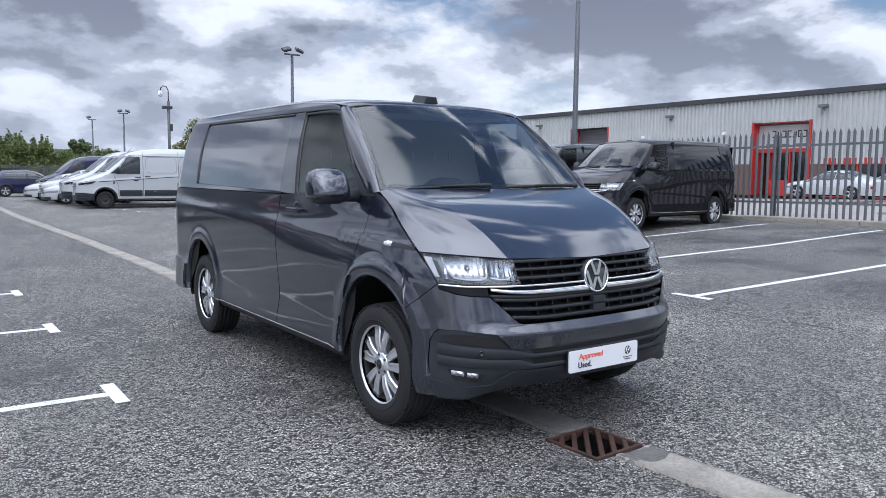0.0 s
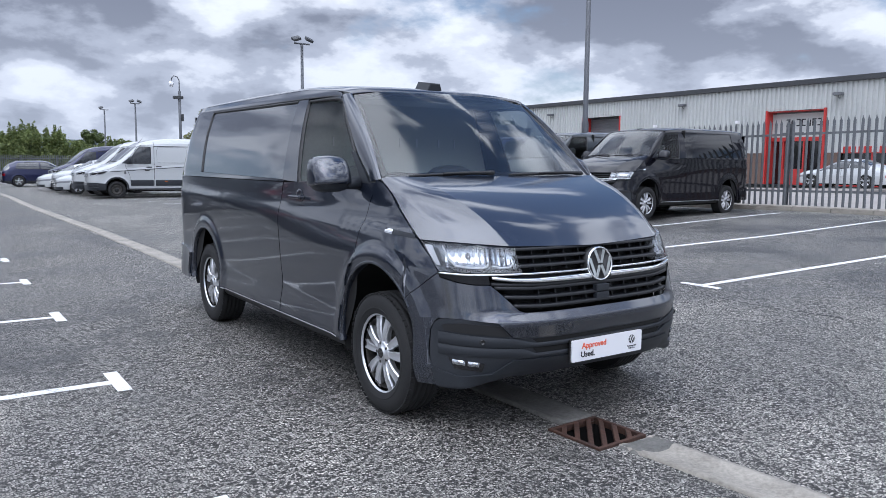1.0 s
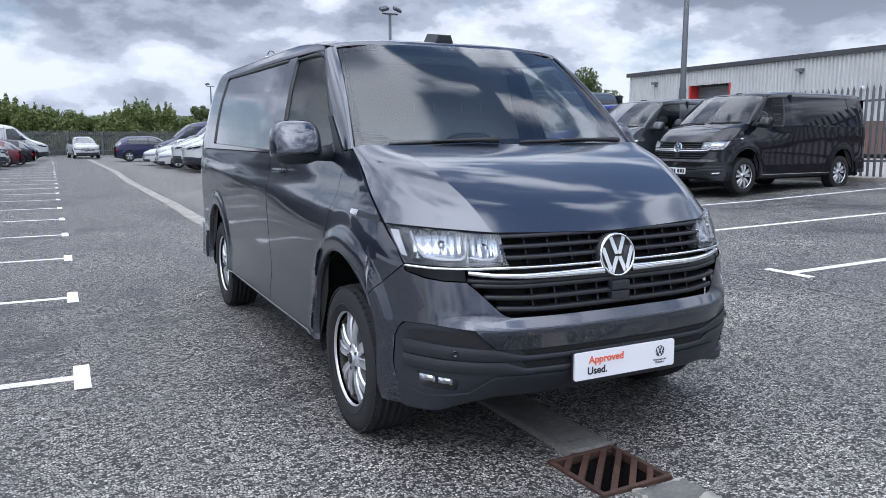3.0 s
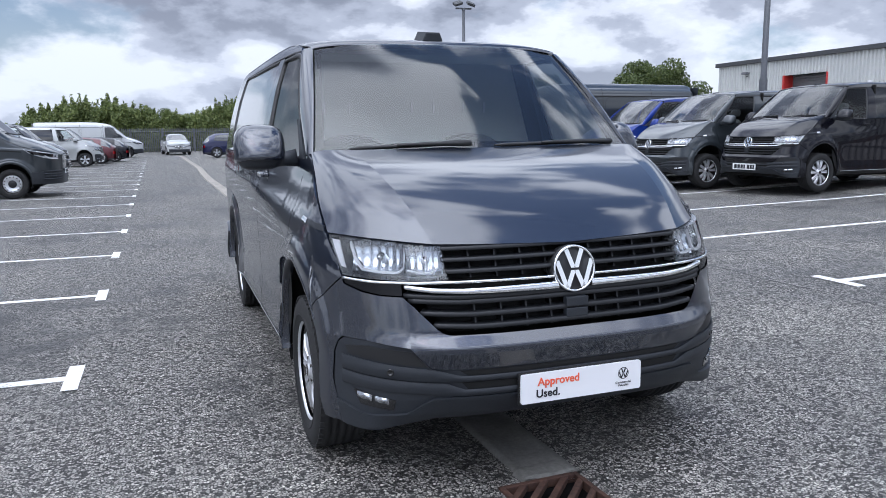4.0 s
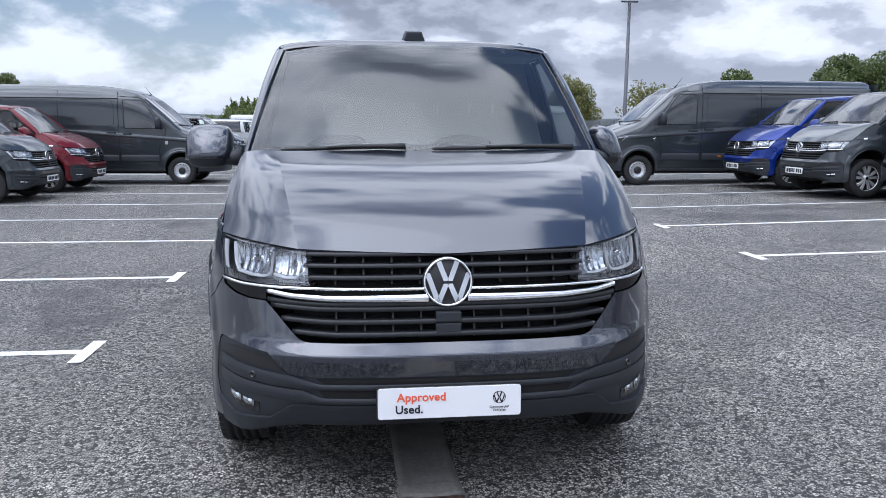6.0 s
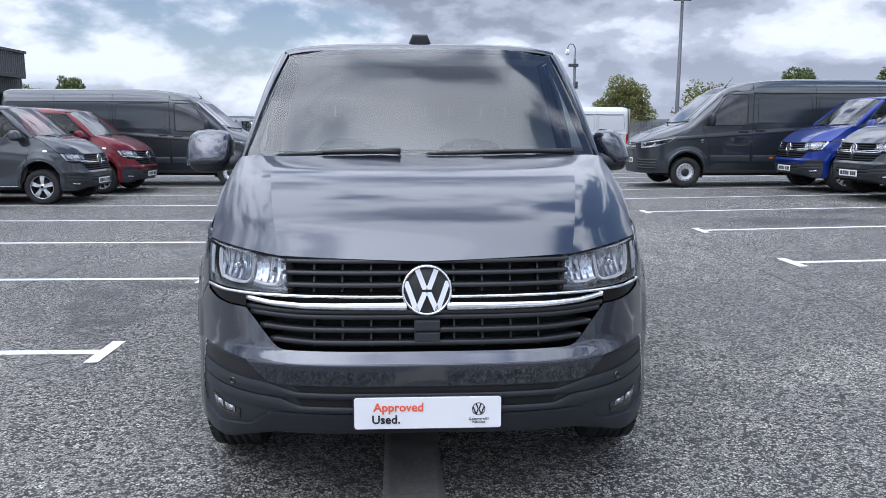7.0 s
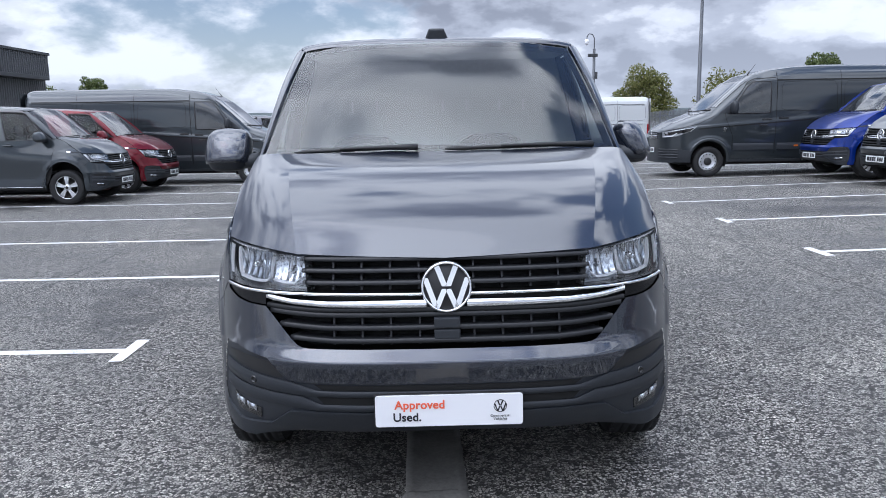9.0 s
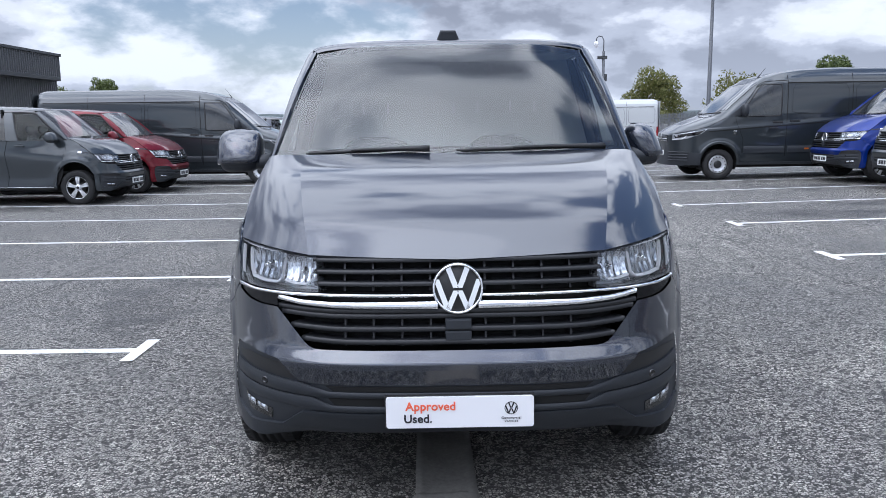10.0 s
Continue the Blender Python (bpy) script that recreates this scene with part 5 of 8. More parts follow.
def strip_on_skin(bm, line, h, off, side, depth=0.01, n=40, taper=(1, 1)):
    """A raised moulding along a line of (s, z) on the skin, of height h."""
    L = resample(line, n)
    P = []
    for i, (s, z) in enumerate(L):
        k = taper[0] + (taper[1] - taper[0]) * i / (n - 1)
        row = []
        for dz, o in ((-h / 2 * k, off - depth), (-h / 2 * k, off - 0.001), (-h / 3 * k, off + 0.0015), (h / 3 * k, off + 0.0015), (h / 2 * k, off - 0.001), (h / 2 * k, off - depth)):
            p = skin(s, z + dz, o)
            row.append((p[0] * side, p[1], p[2]))
        P.append(row)
    V = add_grid(bm, P, flip=side < 0)
    bm.faces.new([v for v in V[-1]])
    return V


def front_end(root, P_, n, sheet, slats, plate):
    # lamps
    lo = xz([(0.500, 0.838), (0.70, 0.837)]) + yz([(0.450, 0.842)])
    out = yz([(0.450, 0.842), (0.50, 0.907), (0.576, 0.984)])
    up = xz([(0.522, 0.957), (0.72, 0.970)]) + yz([(0.576, 0.984)])
    inn = xz([(0.500, 0.838), (0.522, 0.957)])
    for sd_ in (1, -1):
        lamp = part("headlight", bmesh.new(), M["trim_black"], root, "clear headlight with bright reflectors")
        bm = bmesh.new()
        g = coons(lo, out, up, inn, 20, 8)
        add_panel(bm, on_skin(g, -0.002), CEN, 0.004, side=sd_, rim=False)
        lens = part("lens", bm, M["lens"], lamp)
        lens.visible_shadow = False
        # housing: back wall and rim
        bm = bmesh.new()
        F, B = np.array(on_skin(g, -0.006)), np.array(on_skin(g, -0.058))
        for Q in (F, B):
            Q[:, :, 0] *= sd_
        add_grid(bm, B.tolist(), flip=sd_ > 0)

        def ring(Q):
            return np.vstack([Q[:, 0], Q[-1, 1:], Q[-2::-1, -1], Q[0, -2:0:-1]])
        add_grid(bm, np.stack([ring(F), ring(B)], 1).tolist(), close_u=True)
        bmesh.ops.recalc_face_normals(bm, faces=bm.faces)
        part("housing", bm, M["lamp_bed"], lamp)
        # reflectors with upright flutes
        for x0, x1, z0, z1, step in ((0.656, 0.832, 0.860, 0.966, 1.35), (0.517, 0.650, 0.852, 0.952, 1.1)):
            bm = bmesh.new()
            P = []
            for i, x in enumerate(np.linspace(x0, x1, 31)):
                row = []
                for j, z in enumerate(np.linspace(z0, z1, 11)):
                    u, v = i / 30 * 2 - 1, j / 10 * 2 - 1
                    row.append(skin(s_of_x(x), z, -0.052 + 0.036 * (u * u * 0.6 + v * v * 0.5) ** 1.2 * 0.8 + 0.0016 * math.sin(i * step)))
                P.append(row)
            add_panel(bm, P, CEN, 0.004, side=sd_, rim=False)
            part("reflector", bm, M["reflector"], lamp)
            bm = bmesh.new()
            p = skin(s_of_x((x0 + x1) / 2), (z0 + z1) / 2, -0.040)
            lathe(bm, [(0.001, -0.02), (0.010, -0.018), (0.011, 0.0), (0.016, 0.004), (0.017, 0.03)], 14, "y")
            bmesh.ops.transform(bm, matrix=pose(p[0] * sd_, p[1], p[2], 0, 0, (30 if x0 > 0.6 else 14) * sd_), verts=bm.verts)
            bmesh.ops.recalc_face_normals(bm, faces=bm.faces)
            part("bulb", bm, M["chrome"], lamp)
        # bright light-guide strips
        for line, h in ((xz([(0.655, 0.945), (0.657, 0.880), (0.675, 0.862), (0.70, 0.860)]) + yz([(0.335, 0.861), (0.385, 0.868)]), 0.008),
                        (xz([(0.535, 0.880), (0.556, 0.862), (0.60, 0.861), (0.645, 0.870)]), 0.006),
                        (xz([(0.575, 0.935), (0.578, 0.880)]), 0.008),
                        (yz([(0.385, 0.868), (0.425, 0.905), (0.465, 0.960)]), 0.012)):
            bm = bmesh.new()
            strip_on_skin(bm, line, h, -0.016, sd_, 0.012, 24)
            part("light_guide", bm, M["white_plastic"], lamp, "white light guide strip")
        # bright outer blade and dark floor of the lamp
        bm = bmesh.new()
        g = coons(yz([(0.447, 0.868), (0.470, 0.872)]), yz([(0.470, 0.872), (0.555, 0.968)]), yz([(0.515, 0.966), (0.555, 0.968)]), yz([(0.447, 0.868), (0.515, 0.966)]), 4, 8)
        add_panel(bm, on_skin(g, -0.012), CEN, 0.004, side=sd_)
        part("side_blade", bm, M["white_plastic"], lamp)
        bm = bmesh.new()
        g = coons(xz([(0.66, 0.842)]) + yz([(0.33, 0.842), (0.43, 0.846)]), yz([(0.43, 0.846), (0.425, 0.876)]), xz([(0.66, 0.852)]) + yz([(0.33, 0.854), (0.425, 0.876)]), xz([(0.66, 0.842), (0.66, 0.852)]), 10, 4)
        add_panel(bm, on_skin(g, -0.030), CEN, 0.004, side=sd_)
        part("lamp_floor", bm, M["gloss_black"], lamp)
        # chrome line below, running on across the grille
        bm = bmesh.new()
        strip_on_skin(bm, xz([(0.086, 0.829), (0.50, 0.831), (0.66, 0.830)]) + yz([(0.33, 0.829), (0.446, 0.834)]), 0.0095, 0.003, sd_, 0.012, 60)
        part("chrome_strip", bm, M["chrome"], root, "thin chrome strip")
        bm = bmesh.new()
        strip_on_skin(bm, xz([(0.072, 0.796), (0.44, 0.797), (0.56, 0.803), (0.655, 0.815)]), 0.027, 0.006, sd_, 0.02, 50, (1, 0.55))
        part("chrome_bar", bm, M["chrome"], root, "chrome grille bar")
        # black lamp panel under the headlight
        bm = bmesh.new()
        g = coons(xz([(0.668, 0.782), (0.74, 0.783)]) + yz([(0.36, 0.792), (0.44, 0.814)]), yz([(0.44, 0.814), (0.447, 0.828)]), xz([(0.668, 0.824)]) + yz([(0.33, 0.824), (0.447, 0.828)]), xz([(0.668, 0.782), (0.668, 0.824)]), 16, 5)
        add_panel(bm, on_skin(g, -0.006), CEN, 0.01, side=sd_)
        part("signal_lamp", bm, M["smoked"], root, "dark side lamp below the headlight")
    # grille openings: dark wells
    for z0, z1, w0, w1 in ((0.832, 0.956, 0.503, 0.53), (0.640, 0.830, 0.53, 0.665)):
        bm = bmesh.new()
        for sd_ in (1, -1):
            g = coons(xz([(0, z0), (w0, z0)]), xz([(w0, z0), (w1, z1)]), xz([(0, z1), (w1, z1)]), xz([(0, z0), (0, z1)]), 16, 4)
            add_panel(bm, on_skin(g, -0.07), CEN, 0.004, side=sd_, rim=False)
        part("grille_back", bm, M["dark"], root)
    grille = part("grille", bmesh.new(), M["plastic"], root)

    def slat(z, w, h=0.015, off=-0.006, dep=0.05, bend=0.0):
        bm = bmesh.new()
        for sd_ in (1, -1):
            strip_on_skin(bm, xz([(0, z), (w * 0.72, z), (w, z + bend)]), h, off, sd_, dep, 24)
        part("slat", bm, M["grille_black"], grille)

    for z, w in ((0.948, 0.532), (0.908, 0.526), (0.867, 0.518)):
        slat(z, w)
    for z, w in ((0.757, 0.650), (0.712, 0.612), (0.668, 0.570), (0.775, 0.664)):
        slat(z, w, 0.017, -0.008, 0.05, 0.008)
    if slats:
        for x in (0.10, 0.205, 0.31, 0.415):
            for sd_ in (1, -1):
                for z0, z1 in ((0.84, 0.95), (0.65, 0.78)):
                    bm = bmesh.new()
                    a, b = skin(s_of_x(x), z0, -0.03), skin(s_of_x(x), z1, -0.03)
                    vs = add_box(bm, (-0.0035, 0, 0), (0.0035, 0.035, 1))
                    for v in vs:
                        t = v.co.z
                        v.co = Vector((a[0] * sd_ + v.co.x, a[1] + (b[1] - a[1]) * t + v.co.y, z0 + (z1 - z0) * t))
                    part("fin", bm, M["grille_black"], grille)
    bm = bmesh.new()
    y = nose_y(0.71)
    add_box(bm, (-0.046, y - 0.004, 0.672), (0.046, y + 0.03, 0.706), 0.004)
    add_box(bm, (-0.046, y - 0.004, 0.712), (0.046, y + 0.03, 0.748), 0.004)
    part("radar_cover", bm, M["plastic"], root, "black sensor cover in the grille")
    # round badge
    badge = part("badge", bmesh.new(), M["chrome"], root, "round chrome emblem with black ground")
    bm = bmesh.new()
    yb = nose_y(0.85) - 0.004
    lathe(bm, [(0.001, 0.0), (0.086, 0.0), (0.091, 0.004), (0.092, 0.05)], 40, "y")
    bmesh.ops.transform(bm, matrix=pose(0, yb, 0.852, -8), verts=bm.verts)
    bmesh.ops.recalc_face_normals(bm, faces=bm.faces)
    part("emblem_ground", bm, M["trim_black"], badge)
    roundel(badge, M["chrome"], 0.0905, 0.009, yb - 0.001, 0, 0.852, -8)

    # painted bumper: a ledge with a sharp lower edge, a facet under it, and the corners
    low_line = xz([(0, 0.517), (0.53, 0.517), (0.585, 0.523), (0.655, 0.600), (0.80, 0.614)]) + yz([(0.42, 0.612), (0.50, 0.606), (0.572, 0.604), (0.6235, 0.6795)])
    high_line = xz([(0, 0.640), (0.50, 0.641), (0.522, 0.643), (0.542, 0.651), (0.562, 0.668), (0.595, 0.704), (0.632, 0.744), (0.6665, 0.7775), (0.74, 0.779)]) + yz([(0.36, 0.788), (0.44, 0.811), (0.449, 0.832), (0.527, 0.765), (0.6235, 0.6805)])

    def along(line, s):
        return float(np.interp(s, [q[0] for q in line], [q[1] for q in line]))

    def ridge(z, s):
        k = float(np.interp(z, [0.515, 0.578, 0.600, 0.640], [0.002, 0.019, 0.017, -0.004]))
        return k * float(np.interp(s, [0, s_of_x(0.5), s_of_x(0.7), s_of_x(0.8)], [1, 1, 0.45, 0.0]))

    CREST = 0.578
    s_end = low_line[-1][0]
    cols = np.unique(np.r_[np.linspace(0, s_end, 70), [q[0] for q in low_line], [q[0] for q in high_line]])
    cols = cols[cols <= s_end]
    for sd_ in (1, -1):
        bm = bmesh.new()
        P = []
        for s in cols:
            z0, z1 = max(along(low_line, s), CREST), along(high_line, s)
            P.append([skin(s, z0 + (z1 - z0) * t, ridge(z0 + (z1 - z0) * t, s)) for t in np.linspace(0, 1, 12)])
        add_panel(bm, P, CEN, 0.02, side=sd_, rim=False)
        P = []
        for s in cols[cols <= s_of_x(0.64)]:
            z0 = min(along(low_line, s), CREST - 0.001)
            P.append([skin(s, z0 + (CREST - z0) * t, ridge(z0 + (CREST - z0) * t, s)) for t in np.linspace(0, 1, 5)])
        add_panel(bm, P, CEN, 0.02, side=sd_)
        # skirt ahead of the wheel
        g = coons(yz([(0.438, 0.265), (0.535, 0.268)]), yz([(0.535, 0.268), (0.548, 0.315), (0.553, 0.45), (0.572, 0.6045)]), yz([(0.425, 0.6125), (0.50, 0.6065), (0.572, 0.6045)]), yz([(0.438, 0.265), (0.452, 0.36), (0.468, 0.45), (0.467, 0.545), (0.453, 0.586), (0.425, 0.6125)]), 8, 14)
        add_panel(bm, on_skin(g, 0.0), CEN, 0.02, side=sd_, rim=False)
        part("front_bumper", bm, P_, root)
        # textured lower trim
        bm = bmesh.new()
        bot = xz([(0.0, 0.330), (0.55, 0.322), (0.66, 0.285), (0.76, 0.262)]) + yz([(0.37, 0.255), (0.438, 0.256)])
        top = xz([(0.0, 0.516), (0.545, 0.516), (0.59, 0.522), (0.655, 0.597), (0.80, 0.612)]) + yz([(0.420, 0.609), (0.450, 0.584), (0.464, 0.545)])
        right = yz([(0.438, 0.256), (0.464, 0.45), (0.464, 0.545)])
        g = coons(bot, right, top, xz([(0, 0.330), (0, 0.516)]), 50, 20)
        add_panel(bm, on_skin(g, -0.003), CEN, 0.02, side=sd_, rim=False)
        trim = part("bumper_trim", bm, M["plastic"], root, "black textured lower bumper")
        # two broad bands that sweep up to the corner
        for bot, top in ((xz([(0.0, 0.467), (0.47, 0.468), (0.60, 0.473)]) + yz([(0.30, 0.482), (0.425, 0.490)]), xz([(0.0, 0.490), (0.47, 0.491), (0.58, 0.519)]) + yz([(0.28, 0.533), (0.425, 0.545)])),
                         (xz([(0.0, 0.412), (0.47, 0.413), (0.60, 0.424)]) + yz([(0.30, 0.430), (0.425, 0.436)]), xz([(0.0, 0.437), (0.46, 0.438), (0.53, 0.465), (0.60, 0.468)]) + yz([(0.30, 0.477), (0.425, 0.485)]))):
            bm = bmesh.new()
            g = coons(bot, [bot[-1], top[-1]], top, [bot[0], top[0]], 50, 7)
            P = []
            for row in g:
                P.append([skin(q, z, 0.004 + 0.007 * math.sin(math.pi * (0.12 + 0.76 * j / 6))) for j, (q, z) in enumerate(row)])
            add_panel(bm, P, CEN, 0.016, side=sd_)
            part("rib", bm, M["plastic"], trim)
        bm = bmesh.new()
        for bot, top in (([(0.0, 0.491), (0.455, 0.492)], [(0.0, 0.511), (0.485, 0.511)]), ([(0.0, 0.437), (0.45, 0.438)], [(0.0, 0.465), (0.475, 0.465)])):
            g = coons(xz(bot), xz([bot[1], top[1]]), xz(top), xz([bot[0], top[0]]), 16, 3)
            add_panel(bm, on_skin(g, 0.0005), CEN, 0.002, side=sd_)
        part("air_slot", bm, M["dark"], trim, "dark air slot")
        bm = bmesh.new()
        g = coons(xz([(0.60, 0.527)]) + yz([(0.28, 0.540), (0.40, 0.552)]), yz([(0.40, 0.552), (0.41, 0.580)]), xz([(0.65, 0.583), (0.80, 0.594)]) + yz([(0.41, 0.580)]), xz([(0.60, 0.527), (0.65, 0.583)]), 14, 4)
        add_panel(bm, on_skin(g, 0.0), CEN, 0.002, side=sd_)
        part("recess", bm, M["trim_black"], trim)
        # chin
        bm = bmesh.new()
        bot = xz([(0.0, 0.318), (0.55, 0.308), (0.66, 0.288), (0.76, 0.274)]) + yz([(0.37, 0.267), (0.438, 0.2655)])
        top = xz([(0.0, 0.406), (0.52, 0.407), (0.572, 0.402), (0.655, 0.336), (0.76, 0.326)]) + yz([(0.34, 0.326), (0.4515, 0.36)])
        g = coons(bot, [bot[-1], top[-1]], top, xz([(0, 0.322), (0, 0.406)]), 60, 8)
        add_panel(bm, on_skin(g, 0.009), CEN, 0.03, side=sd_)
        part("chin", bm, M["plastic"], trim)
        # fog lamp
        fog = part("fog_lamp", bmesh.new(), M["chrome"], root, "clear fog lamp")
        bot, top = [(0.730, 0.370), (0.822, 0.385)], [(0.722, 0.397), (0.828, 0.414)]
        bm = bmesh.new()
        g = coons(xz([(0.705, 0.350), (0.815, 0.362)]), xz([(0.815, 0.362), (0.838, 0.418)]), xz([(0.700, 0.392), (0.838, 0.418)]), xz([(0.705, 0.350), (0.700, 0.392)]), 12, 4)
        add_panel(bm, on_skin(g, 0.0005), CEN, 0.002, side=sd_)
        part("bezel", bm, M["gloss_black"], fog)
        bm = bmesh.new()
        for x0, x1 in ((0.722, 0.768), (0.778, 0.824)):
            P = []
            for i, x in enumerate(np.linspace(x0, x1, 12)):
                rise = 0.13 * (x - 0.722)
                P.append([skin(s_of_x(x), 0.374 + rise + 0.023 * j / 6, 0.003 + 0.006 * math.sin(math.pi * i / 11) * math.sin(math.pi * j / 6) + 0.003 * math.sin(i * 1.9) * math.sin(j * 0.9 + i)) for j in range(7)])
            add_panel(bm, P, CEN, 0.004, side=sd_)
        part("lamp", bm, M["reflector"], fog)
        bm = bmesh.new()
        p = skin(s_of_x(0.72), 0.505, 0.0125)
        lathe(bm, [(0.014, 0.006), (0.013, -0.003), (0.010, -0.004), (0.009, 0.0), (0.001, -0.001)], 20, "y")
        bmesh.ops.transform(bm, matrix=pose(p[0] * sd_, p[1], p[2], 0, 0, 28 * sd_), verts=bm.verts)
        bmesh.ops.recalc_face_normals(bm, faces=bm.faces)
        part("parking_sensor", bm, M["gloss_black"], root)
    # board on the number plate's place
    if plate == "sign":
        b = part("advert_plate", bmesh.new(), M["white_plastic"], root, "white advertising plate with orange and black words")
        yb = 0.088
        bm = bmesh.new()
        cor = []
        for cx, cz, a0 in ((0.25, 0.472, 0), (-0.25, 0.472, 90), (-0.25, 0.378, 180), (0.25, 0.378, 270)):
            cor += [(cx + 0.01 * math.cos(radians(a0 + a)), cz + 0.01 * math.sin(radians(a0 + a))) for a in (0, 22, 45, 67, 90)]
        add_prism(bm, cor, 0.009, "xz", yb, 0.001)
        part("plate_board", bm, M["white_plastic"], b)
        bm = bmesh.new()
        add_box(bm, (-0.265, yb + 0.009, 0.364), (0.262, yb + 0.022, 0.486), 0.004)
        part("plate_holder", bm, M["trim_black"], b)

        def words(t, size, mat, x, z, sp=1.0, bold=0.0009):
            text_part("lettering", t, size, mat, b, pose(x, yb - 0.0015, z, 90), sp, 0.0008, bold)
        words("Approved", 0.043, M["orange_text"], -0.103, 0.447, 1.02)
        words("Used.", 0.043, M["black_text"], -0.148, 0.402, 1.02)
        words("Commercial", 0.0125, M["black_text"], 0.180, 0.402, 1.15, 0.0)
        words("Vehicles", 0.0125, M["black_text"], 0.180, 0.390, 1.15, 0.0)
        roundel(b, M["black_text"], 0.0235, 0.001, yb - 0.0003, 0.180, 0.438)
    else:
        b = part("number_plate", bmesh.new(), M["plate"], root, "white number plate")
        bm = bmesh.new()
        add_box(bm, (-0.26, 0.088, 0.372), (0.26, 0.10, 0.482), 0.003)
        part("plate_board", bm, M["plate"], b)
        for x0, x1 in ((-0.22, -0.16), (-0.145, -0.085), (-0.07, -0.02), (-0.005, 0.03), (0.075, 0.125), (0.14, 0.185), (0.2, 0.235)):
            bm = bmesh.new()
            add_box(bm, (x0, 0.086, 0.392), (x1, 0.0885, 0.462))
            part("plate_bar", bm, M["black_text"], b)


def blob(bm, c, r, p=2.6, nu=24, nv=16, cut=None):
    """A rounded box; cut: (lowest, highest) of its own height, -1 to 1."""
    rows = []
    a0, a1 = cut or (-1, 1)
    for v in np.linspace(math.asin(a0), math.asin(a1), nv):
        row = []
        for u in np.linspace(0, 2 * math.pi, nu, endpoint=False):
            cu, su, cv, sv = math.cos(u), math.sin(u), math.cos(v), math.sin(v)

            def e(t):
                return math.copysign(abs(t) ** (2 / p), t)
            row.append((c[0] + r[0] * e(cv) * e(cu), c[1] + r[1] * e(cv) * e(su), c[2] + r[2] * e(sv)))
        rows.append(row)
    V = add_grid(bm, rows, close_v=True)
    for row in (V[0], V[-1]):
        try:
            bm.faces.new(row)
        except ValueError:
            pass
    bmesh.ops.recalc_face_normals(bm, faces=bm.faces)


